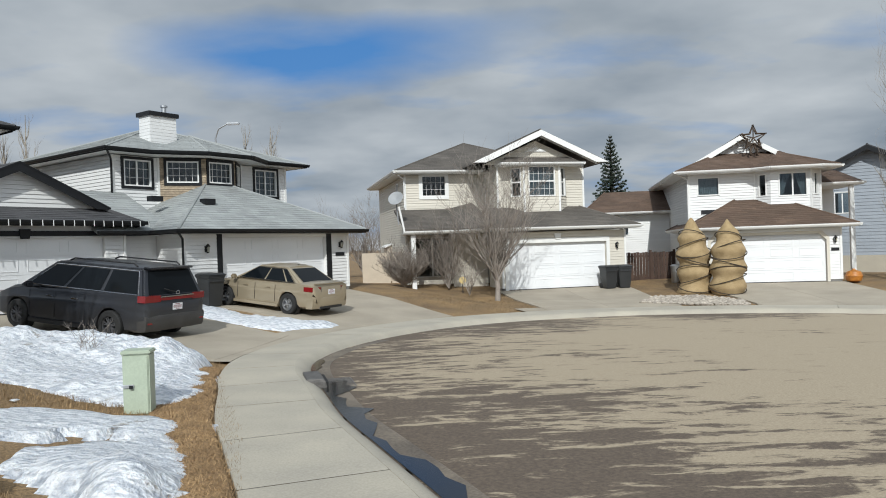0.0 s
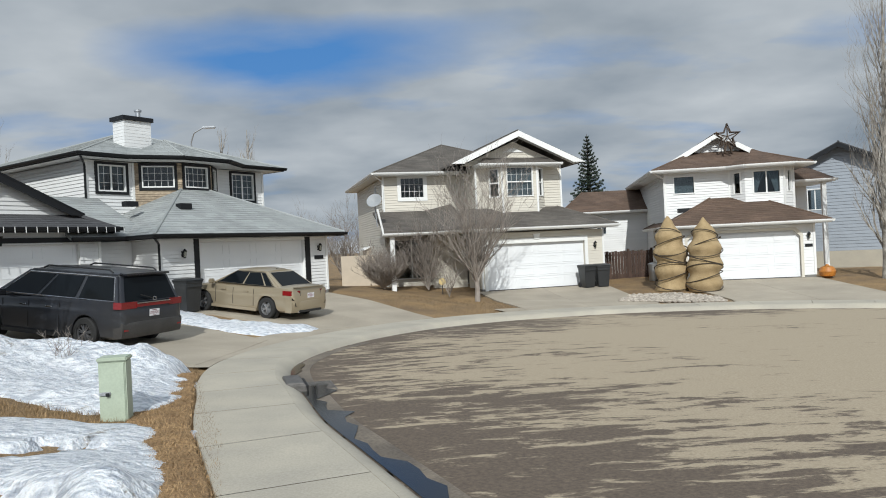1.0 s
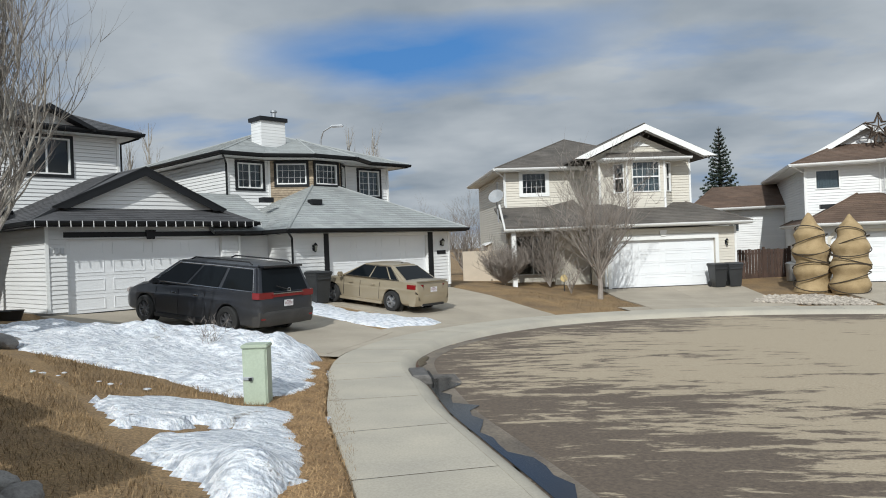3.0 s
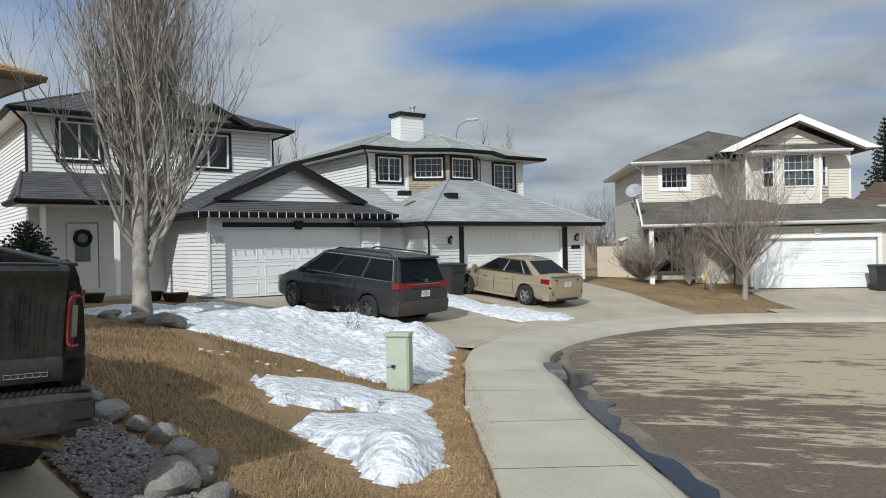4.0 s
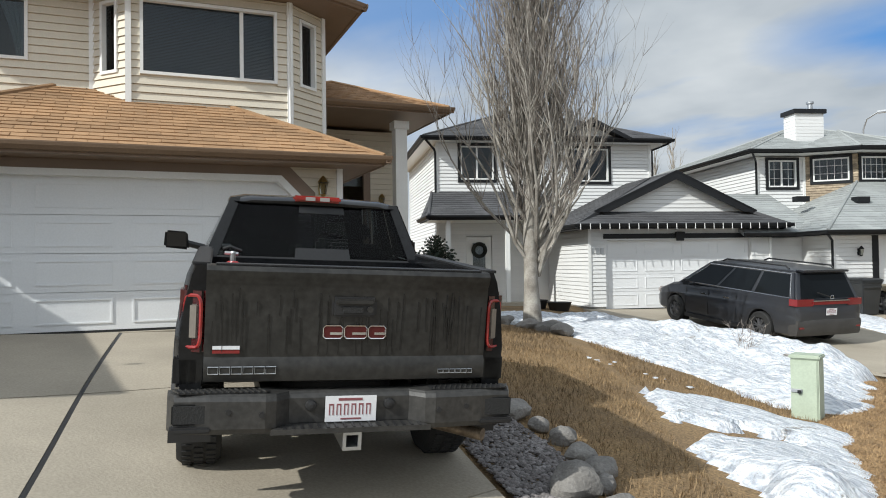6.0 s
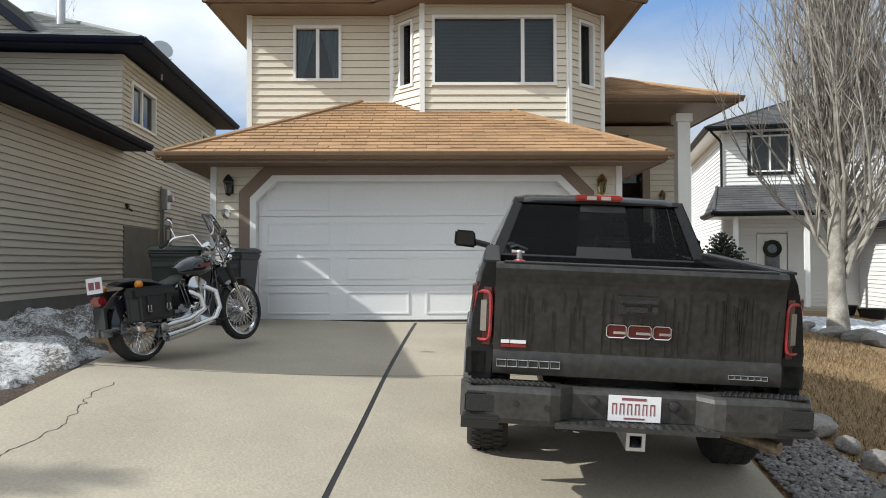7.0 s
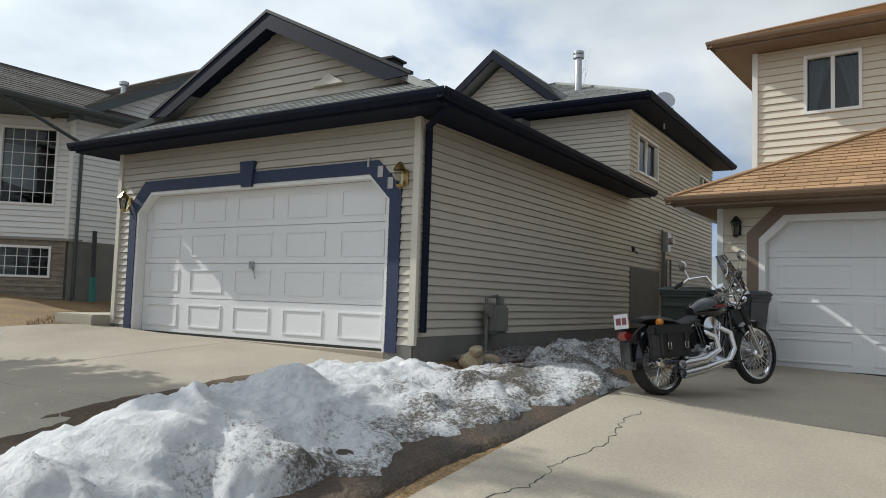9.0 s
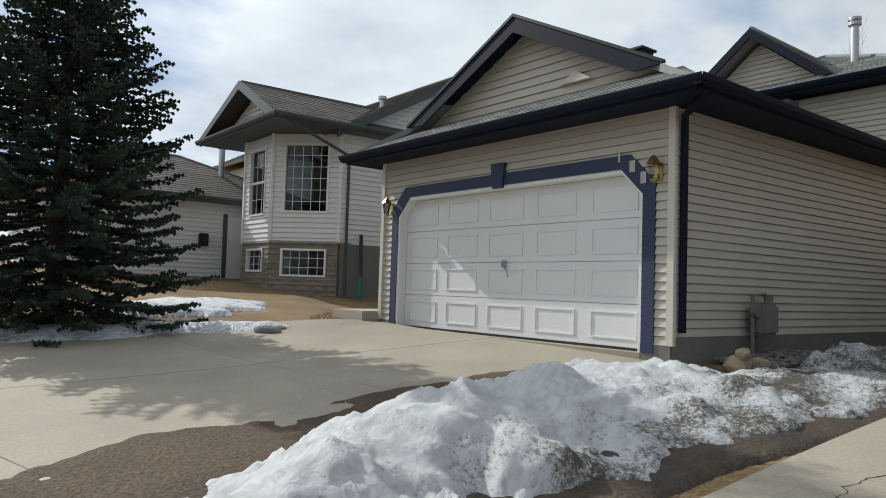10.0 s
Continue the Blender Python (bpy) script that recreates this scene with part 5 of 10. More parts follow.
def house_cream_gable():
    """Cream house with taupe roof: white-raked gable with bay, wing at its side."""
    H = thing("house", house_pose("h4"), "ivory-sided house with taupe roof and white-raked gable over bay", "house")
    wall(H, (-2.7, 0), (3.4, 0), 0.1, 2.65, IVORY, holes=[(0.26, 5.14, -1, 2.13)], boards="joined", corners=WHITE_TRIM)
    garage_door(H, -2.44, 2.44, 0.02, 2.13, DOOR_WHITE, label="closed white garage door dappled with tree shadow")
    part("door_frame", Kit().box((-2.6, -0.04, 0), (-2.44, 0, 2.13)).box((2.44, -0.04, 0), (2.6, 0, 2.13)).box((-2.6, -0.04, 2.13), (2.6, 0, 2.35)).prism([(-0.12, 2.28), (0.12, 2.28), (0.17, 2.55), (-0.17, 2.55)], -0.08, -0.041), WHITE_TRIM, H)
    lantern(H, 2.95, 0.0, 1.9, BLACK_TRIM)
    part("foundation", Kit().box((-2.72, -0.01, -0.6), (-2.45, 0.3, 0.1)), FOUNDATION, H)
    part("foundation", Kit().box((2.46, -0.01, -0.6), (3.42, 0.3, 0.1)), FOUNDATION, H)
    wall(H, (3.4, 0), (3.4, 7), 0.1, 2.65, IVORY, boards="joined")
    wall(H, (-2.7, 2), (-2.7, 0), 0.1, 2.65, IVORY, boards="joined")
    roof(H, [[(-3.0, -0.6, 2.85), (3.95, -0.6, 2.85), (2.0, 2.0, 3.9), (-3.0, 2.0, 3.9)], [(3.95, -0.6, 2.85), (3.95, 7, 2.85), (2.0, 4.4, 3.9), (2.0, 2.0, 3.9)]], TAUPE_SHINGLE, (0.2, 0.45))
    roof(H, [[(-7.0, 0.9, 2.95), (-4.6, 0.9, 2.95), (-4.3, 3.9, 4.0), (-7.0, 3.9, 4.0)], [(-4.6, 0.9, 2.95), (-3.9, -0.6, 2.85), (-3.0, -0.6, 2.85), (-3.0, 3.9, 4.3), (-4.3, 3.9, 4.0)]], TAUPE_SHINGLE, (0.2, 0.45))
    eaves(H, [(-7.0, 0.9), (-4.6, 0.9), (-3.9, -0.6), (3.95, -0.6), (3.95, 6.5)], 2.86, WHITE_TRIM, [(-6.9, 0.95), (-4.6, 0.95), (-3.9, -0.55), (3.9, -0.55), (3.9, 4), (-6.9, 4)], WHITE_TRIM)
    # gabled front
    wall(H, (-2.2, 2), (2.25, 2), 2.7, 5.95, IVORY, holes=[], boards="joined", corners=WHITE_TRIM)
    bay = [(-1.65, 2.0), (-1.05, 1.4), (0.75, 1.4), (1.35, 2.0)]
    wall(H, bay[0], bay[1], 3.6, 5.95, IVORY, holes=[(0.15, 0.70, 4.4, 5.8)], boards="joined")
    window(H, bay[0], bay[1], 0.15, 0.70, 4.4, 5.8, style="hung")
    wall(H, bay[1], bay[2], 3.6, 5.95, IVORY, holes=[(0.22, 1.58, 4.4, 5.85)], boards="joined", corners=WHITE_TRIM)
    window(H, bay[1], bay[2], 0.22, 1.58, 4.4, 5.85, style="hung", grid=(5, 4), dress="curtain")
    wall(H, bay[2], bay[3], 3.6, 5.95, IVORY, holes=[(0.15, 0.70, 4.4, 5.8)], boards="joined")
    window(H, bay[2], bay[3], 0.15, 0.70, 4.4, 5.8, style="hung")
    roof(H, [[(-2.2, 1.1, 5.98), (1.9, 1.1, 5.98), (1.5, 2.0, 6.35), (-1.8, 2.0, 6.35)]], TAUPE_SHINGLE, (0.2, 0.45))
    eaves(H, [(-2.2, 2.0), (-2.2, 1.1), (1.9, 1.1), (1.9, 2.0)], 6.0, WHITE_TRIM, rect(-2.2, 1.9, 1.1, 2.0), WHITE_TRIM)
    wall(H, (-3.0, 2.0), (2.6, 2.0), 6.0, 7.3, IVORY, shape=[(0.15, 6.0), (5.45, 6.0), (2.8, 7.15)], boards="joined")
    part("gable_vent", Kit().prism([(-0.75, 6.62), (0.35, 6.62), (-0.2, 6.85)], 1.93, 1.985), WHITE_TRIM, H)
    roof(H, [[(-3.5, 1.3, 6.1), (-3.5, 9, 6.1), (-0.15, 9, 7.6), (-0.15, 1.3, 7.6)][::-1], [(3.2, 1.3, 6.1), (3.2, 9, 6.1), (-0.15, 9, 7.6), (-0.15, 1.3, 7.6)]], TAUPE_SHINGLE, (0.2, 0.45))
    part("rake_board", Kit().prism([(-3.6, 6.02), (-0.15, 7.58), (-0.15, 7.30), (-2.95, 6.02)], 1.22, 1.30).prism([(3.3, 6.02), (2.65, 6.02), (-0.15, 7.30), (-0.15, 7.58)], 1.22, 1.30), WHITE_TRIM, H)
    part("rake_soffit", Kit().prism([(-3.3, 6.04), (-0.15, 7.46), (-0.15, 7.43), (-3.3, 6.0)], 1.3, 2.0).prism([(3.0, 6.04), (3.0, 6.0), (-0.15, 7.43), (-0.15, 7.46)], 1.3, 2.0), WHITE_TRIM, H)
    wall(H, (2.25, 2), (2.25, 10), 2.7, 6.0, IVORY, boards="joined")
    wall(H, (-2.2, 4), (-2.2, 2), 2.7, 6.0, IVORY, boards="joined")
    # left wing
    W = [(-6.4, 13), (-6.4, 4.0), (-2.2, 4.0)]
    wall(H, W[0], W[1], 0.0, 5.75, IVORY, holes=[(6.6, 7.1, 4.6, 5.5)], boards="joined")
    window(H, W[0], W[1], 6.6, 7.1, 4.6, 5.5, style="single")
    wall(H, W[1], W[2], 0.0, 5.75, IVORY, holes=[(0.85, 2.1, 4.65, 5.7), (0.4, 2.2, 0.6, 2.6)], boards="joined", corners=WHITE_TRIM)
    window(H, W[1], W[2], 0.85, 2.1, 4.65, 5.7, trim=WHITE_TRIM, trim_w=0.14, style="single", grid=(5, 3))
    window(H, W[1], W[2], 0.4, 2.2, 0.6, 2.6, style="slider")
    wall(H, (-2.7, 2.0), (-2.2, 2.0), 0.0, 3.0, IVORY, boards="joined")
    wall(H, (-4.4, 2.4), (-2.7, 2.4), 0.0, 2.7, IVORY, boards="joined")
    part("porch_post", Kit().box((-6.7, 1.1, -0.4), (-6.5, 1.3, 2.75)), WHITE_TRIM, H)
    roof(H, hip_planes(-7.0, 2.6, 3.35, 13.5, 5.9, 0.42), TAUPE_SHINGLE, (0.2, 0.45))
    eaves(H, [(-7.0, 13.4), (-7.0, 3.35), (-2.6, 3.35)], 5.9, WHITE_TRIM, rect(-6.95, 2.2, 3.37, 13.4), WHITE_TRIM)
    wall(H, (2.25, 13), (-6.4, 13), 0, 5.75, IVORY, boards="joined")
    wall(H, (2.25, 10), (2.25, 13), 0, 5.75, IVORY, boards="joined")
    downpipe(H, [(-6.9, 3.5, 5.75), (-6.45, 3.9, 5.5), (-6.45, 3.94, 4.1)], WHITE_TRIM)
    downpipe(H, [(-7.0, 1.0, 2.75), (-7.25, 1.0, 4.0)], WHITE_TRIM, 0.05)
    part("dish", Kit().lathe([(0.02, 0), (0.3, 0.06), (0.36, 0.12), (0.34, 0.13), (0.02, 0.02)], 18, pose(-7.3, 1.3, 4.35, 60, 0, -30)).tube([(-7.2, 1.5, 3.2), (-7.3, 1.4, 4.3)], 0.03, 6), mat("dish_grey", (0.30, 0.31, 0.32), 0.6, vary=0.06), H, "grey satellite dish on the porch roof corner")
    return H


def house_brown_roof():
    """White house with brown roof at the end of the circle, a star of twigs on its roof."""
    H = thing("house", house_pose("h5"), "white-sided two-storey house with brown shingle roof and cream trim", "house")
    wall(H, (-2.95, 0), (3.03, 0), 0.1, 2.4, WHITE_VINYL, holes=[(0.51, 5.39, -1, 2.13)], boards="joined", corners=WHITE_TRIM)
    garage_door(H, -2.44, 2.44, 0.02, 2.13, DOOR_WHITE, label="closed white garage door with cut corners")
    chamfer_trim(H, -2.44, 2.44, 2.13, 0.12, 0.3, 0.0, IVORY, "door_frame")
    corner_fill(H, -2.46, 2.46, 2.15, 0.29, 0.0, WHITE_TRIM)
    lantern(H, 2.78, 0.0, 1.85, BLACK_TRIM)
    lantern(H, -2.78, 0.0, 1.85, BLACK_TRIM)
    part("number_bar", Kit().box((2.62, -0.03, 1.35), (2.95, -0.02, 1.48)), BLACK_TRIM, H)
    part("foundation", Kit().box((-3.0, -0.01, -0.6), (-2.45, 0.3, 0.1)), FOUNDATION, H)
    part("foundation", Kit().box((2.46, -0.01, -0.6), (3.05, 0.3, 0.1)), FOUNDATION, H)
    wall(H, (3.03, 0), (3.03, 7), 0.1, 2.4, WHITE_VINYL, boards="joined")
    wall(H, (-2.95, 2), (-2.95, 0), 0.1, 2.4, WHITE_VINYL, boards="joined")
    roof(H, hip_planes(-3.55, 3.6, -0.6, 6.5, 2.55, 0.5), BROWN_SHINGLE, (0.2, 0.45))
    eaves(H, [(-3.55, 6), (-3.55, -0.6), (3.6, -0.6), (3.6, 6)], 2.55, WHITE_TRIM, rect(-3.5, 3.55, -0.58, 6), WHITE_TRIM)
    part("roof_vent", Kit().box((-2.6, 1.0, 3.2), (-2.0, 1.3, 3.4)), BLACK_TRIM, H)
    up = [(-3.0, 12), (-3.0, 2.0), (0.0, 2.0), (0.55, 1.4), (2.3, 1.4), (2.9, 2.0), (2.9, 12)]
    wall(H, up[0], up[1], 0.0, 5.15, WHITE_VINYL, boards="joined")
    wall(H, up[1], up[2], 2.8, 5.15, WHITE_VINYL, holes=[(0.38, 1.4, 4.12, 5.0)], boards="joined", corners=WHITE_TRIM)
    window(H, up[1], up[2], 0.38, 1.4, 4.12, 5.0, style="single", dress="curtain")
    wall(H, up[2], up[3], 2.8, 5.15, WHITE_VINYL, holes=[(0.2, 0.62, 3.95, 5.0)], boards="joined")
    window(H, up[2], up[3], 0.2, 0.62, 3.95, 5.0, style="single")
    wall(H, up[3], up[4], 2.8, 5.15, WHITE_VINYL, holes=[(0.35, 1.6, 3.92, 5.02)], boards="joined")
    window(H, up[3], up[4], 0.35, 1.6, 3.92, 5.02, style="slider", dress="drape")
    wall(H, up[4], up[5], 2.8, 5.15, WHITE_VINYL, holes=[(0.25, 0.62, 3.95, 5.0)], boards="joined", corners=WHITE_TRIM)
    window(H, up[4], up[5], 0.25, 0.62, 3.95, 5.0, style="single", dress="curtain")
    wall(H, up[5], up[6], 0.0, 5.15, WHITE_VINYL, boards="joined")
    wall(H, up[6], up[0], 0.0, 5.15, WHITE_VINYL, boards="joined")
    roof(H, hip_planes(-3.7, 3.6, 1.3, 12.5, 5.28, 0.42), BROWN_SHINGLE, (0.2, 0.45))
    roof(H, [[(-0.3, 1.3, 5.28), (0.4, 0.75, 5.28), (1.4, 3.2, 6.1)], [(0.4, 0.75, 5.28), (2.6, 0.75, 5.28), (1.4, 3.2, 6.25)], [(2.6, 0.75, 5.28), (3.6, 1.3, 5.28), (1.4, 3.2, 6.1)]], BROWN_SHINGLE, (0.2, 0.45))
    eaves(H, [(-3.7, 12), (-3.7, 1.3), (-0.3, 1.3), (0.4, 0.75), (2.6, 0.75), (3.6, 1.3), (3.6, 12)], 5.28, WHITE_TRIM,
          [(-3.65, 1.32), (-0.3, 1.32), (0.4, 0.77), (2.6, 0.77), (3.55, 1.32), (3.55, 12), (-3.65, 12)], WHITE_TRIM)
    wall(H, (-2.0, 3.6), (1.6, 3.6), 5.9, 7.0, WHITE_VINYL, shape=[(0, 6.0), (3.6, 6.0), (1.8, 7.0)], boards="joined")
    roof(H, [[(-2.6, 3.2, 5.8), (-2.6, 8, 5.8), (-0.2, 8, 7.15), (-0.2, 3.2, 7.15)][::-1], [(2.2, 3.2, 5.8), (2.2, 8, 5.8), (-0.2, 8, 7.15), (-0.2, 3.2, 7.15)]], BROWN_SHINGLE, (0.2, 0.45))
    part("rake_board", Kit().prism([(-2.7, 5.75), (-0.2, 7.15), (-0.2, 6.9), (-2.2, 5.75)], 3.12, 3.2).prism([(2.3, 5.75), (1.8, 5.75), (-0.2, 6.9), (-0.2, 7.15)], 3.12, 3.2), WHITE_TRIM, H)
    downpipe(H, [(-3.6, 1.4, 5.15), (-3.06, 1.94, 4.9), (-3.06, 1.94, 2.4)], WHITE_TRIM)
    star = Kit()
    tips = [(0.15 + (0.62 if i % 2 == 0 else 0.25) * math.sin(i * math.pi / 5), 6.85 + (0.62 if i % 2 == 0 else 0.25) * math.cos(i * math.pi / 5)) for i in range(10)]
    for y in (2.55, 2.75):
        star.tube([(a, y, b) for a, b in tips], 0.04, 5, closed=True)
    for i in range(10):
        star.tube([(tips[i][0], 2.55, tips[i][1]), (tips[i][0], 2.75, tips[i][1])], 0.03, 5)
    for i in range(5):
        star.tube([(tips[2 * i][0], 2.6, tips[2 * i][1]), (0.15, 2.6, 6.85)], 0.03, 5)
    star.tube([(0.0, 2.65, 6.2), (0.1, 2.65, 6.5)], 0.05, 5).tube([(0.3, 2.65, 6.2), (0.2, 2.65, 6.5)], 0.05, 5)
    for a in (0.0, 1.0):
        star.tube([(0.0 + 0.3 * a, 2.6 + 0.08 * math.cos(w), 6.18 + 0.16 * math.sin(w)) for w in np.linspace(0, 6.28, 9)[:-1]], 0.04, 5, closed=True)
    part("roof_star", star, mat("twig_star", (0.10, 0.07, 0.05), 0.9, vary=0.3, bump=0.4), H, "brown twig star ornament on the roof")
    # side entry with small roof
    roof(H, [[(2.9, 2.6, 4.55), (5.0, 2.6, 4.55), (4.6, 5, 5.3), (2.9, 5, 5.3)]], BROWN_SHINGLE, (0.2, 0.45))
    eaves(H, [(2.9, 2.6), (5.0, 2.6), (5.0, 6)], 4.55, WHITE_TRIM, rect(2.9, 4.95, 2.62, 6), WHITE_TRIM)
    part("porch_post", Kit().box((4.45, 2.8, -0.2), (4.65, 3.0, 4.4)), WHITE_TRIM, H)
    wall(H, (2.9, 6), (4.8, 6), 0, 4.5, WHITE_VINYL, boards="joined")
    # wing at its other side, set back
    wall(H, (-7.5, 9), (-3.0, 9), 0, 3.6, WHITE_VINYL, holes=[(1.6, 2.2, 2.4, 3.3)], boards="joined")
    window(H, (-7.5, 9), (-3.0, 9), 1.6, 2.2, 2.4, 3.3)
    roof(H, [[(-8.0, 8.4, 3.75), (-3.0, 8.4, 3.75), (-3.0, 11.5, 5.1), (-6.5, 11.5, 5.1)], [(-8.0, 14, 3.75), (-8.0, 8.4, 3.75), (-6.5, 11.5, 5.1)]], BROWN_SHINGLE, (0.2, 0.45))
    eaves(H, [(-8.0, 14), (-8.0, 8.4), (-3.0, 8.4)], 3.75, WHITE_TRIM, rect(-7.95, -3.0, 8.42, 12), WHITE_TRIM)
    return H


tan_front = []
house_tan()
house_navy()
house_white_grey()
house_stone_bay()
house_cream_gable()
house_brown_roof()

# ---- vehicles ----
def wheel(parent, x, y, r, w, rim_mat, spokes=5, out=1, tread=True, name="wheel"):
    """A tyre with its rim and spokes; out: which side shows."""
    W = part(name, Kit().lathe([(r * 0.62, -w / 2), (r * 0.93, -w / 2), (r, -w * 0.36), (r, w * 0.36), (r * 0.93, w / 2), (r * 0.62, w / 2)], 36, cap=False), RUBBER, parent, smooth=True, m=pose(x, y, r, 0, 90, 0))
    k = Kit()
    z = out * w * 0.34
    k.lathe([(r * 0.55, z - out * 0.12), (r * 0.64, z - out * 0.02), (r * 0.66, z + out * 0.015), (r * 0.60, z + out * 0.02), (r * 0.56, z - out * 0.01)], 32, cap=False)
    k.lathe([(0.001, z - out * 0.02), (r * 0.16, z - out * 0.02), (r * 0.15, z + out * 0.02), (0.001, z + out * 0.03)], 16)
    for i in range(spokes):
        a = 2 * math.pi * i / spokes
        for da in (-0.11, 0.11):
            c, s_ = math.cos(a + da), math.sin(a + da)
            c2, s2 = math.cos(a + da * 1.5), math.sin(a + da * 1.5)
            k.tube([(r * 0.12 * c, r * 0.12 * s_, z - out * 0.005), (r * 0.58 * c2, r * 0.58 * s2, z - out * 0.01)], [r * 0.06, r * 0.045], 6)
    part("rim", k, rim_mat, W, smooth=True)
    part("brake_disc", Kit().lathe([(0.05, z - out * 0.09), (r * 0.48, z - out * 0.09), (r * 0.48, z - out * 0.075), (0.05, z - out * 0.075)], 24), STEEL, W)
    if tread:
        t = Kit()
        n = 44
        for i in range(n):
            a = 2 * math.pi * i / n
            for j in (-1, 0, 1):
                t.box((r - 0.004, -0.018, j * w * 0.27 - w * 0.10), (r + 0.008, 0.018, j * w * 0.27 + w * 0.10), Matrix.Rotation(a + 0.07 * (j % 2), 4, "Z"))
        tagged(part("tread", t, RUBBER, W), kind="stuff")
    return W


def bilerp(q, s, t):
    a, b, c, d = (Vector(p) for p in q)
    return (a * (1 - s) + b * s) * (1 - t) + (d * (1 - s) + c * s) * t


def patch(kit, q, s0, s1, t0, t1, off, n=6, thick=0.004, bulge=0.0):
    """A thin curved piece on a four-cornered face, proud by off along its normal."""
    nrm = (Vector(q[1]) - Vector(q[0])).cross(Vector(q[3]) - Vector(q[0])).normalized()
    rows = []
    for layer in (off, off - thick):
        for i in range(n + 1):
            for j in range(n + 1):
                s, t = i / n, j / n
                p = bilerp(q, s0 + (s1 - s0) * s, t0 + (t1 - t0) * t)
                rows.append(p + nrm * (layer + bulge * 4 * s * (1 - s)))
    o, m = len(kit.v), n + 1
    kit.v += [tuple(p) for p in rows]
    for i in range(n):
        for j in range(n):
            a = o + i * m + j
            kit.f.append((a, a + m, a + m + 1, a + 1))
            a += m * m
            kit.f.append((a, a + 1, a + m + 1, a + m))
    return kit


def section(pts, y):
    """A body ring from its right half: (x, z) from the bottom centre up to the top centre."""
    return [(x, y, z) for x, z in pts] + [(-x, y, z) for x, z in reversed(pts)]


def plate(parent, x, y, z, w=0.305, h=0.152, facing=-1):
    p = part("number_plate", Kit().box((x - w / 2, y - 0.006, z - h / 2), (x + w / 2, y, z + h / 2)), PLATE_WHITE, parent, "white number plate with dark red bars")
    k = Kit()
    for i in range(6):
        a = x - w * 0.43 + w * 0.145 * i
        k.box((a, y - 0.008, z - h * 0.24), (a + w * 0.022, y - 0.0061, z + h * 0.20)).box((a + w * 0.07, y - 0.008, z - h * 0.24), (a + w * 0.092, y - 0.0061, z + h * 0.20)).box((a + w * 0.023, y - 0.008, z + h * 0.14), (a + w * 0.069, y - 0.0061, z + h * 0.20))
    k.box((x - w * 0.25, y - 0.008, z + h * 0.32), (x + w * 0.22, y - 0.0061, z + h * 0.42)).box((x - w * 0.2, y - 0.008, z - h * 0.42), (x + w * 0.2, y - 0.0061, z - h * 0.36))
    part("plate_bars", k, PLATE_INK, p)


TRUCK_PAINT = mat("grimy_black_truck_paint", (0.007, 0.008, 0.010), 0.14, vary=0.25, scale=1.6, fine=26, bump=0.01, second=(0.014, 0.014, 0.014), spec=0.3)
GRIME = mat("dusty_black_tailgate", (0.024, 0.0238, 0.0228), 0.34, vary=0.3, scale=2.2, fine=22, bump=0.02, second=(0.036, 0.0345, 0.032), spec=0.3)
BUMPER = mat("dusty_dark_bumper", (0.024, 0.0235, 0.023), 0.45, vary=0.3, scale=4, fine=30, bump=0.08, second=(0.042, 0.040, 0.037))
TINT = glass("tinted_glass", (0.36, 0.38, 0.39), 1.22)
GLASS_DARK = mat("dusty_mirror_glass", (0.05, 0.052, 0.055), 0.15, 0.8, vary=0.1, bump=0)
LAMP_DARK = mat("smoked_red_lens", (0.055, 0.006, 0.007), 0.12, vary=0.1, bump=0, coat=0.5)
LAMP_RED = mat("bright_red_lens", (0.30, 0.022, 0.020), 0.15, vary=0.1, bump=0, coat=0.5)
LAMP_CLEAR = mat("milky_lens", (0.20, 0.175, 0.15), 0.18, vary=0.08, bump=0, coat=0.5)
CARGLASS = glass("car_glass", (0.16, 0.18, 0.19))


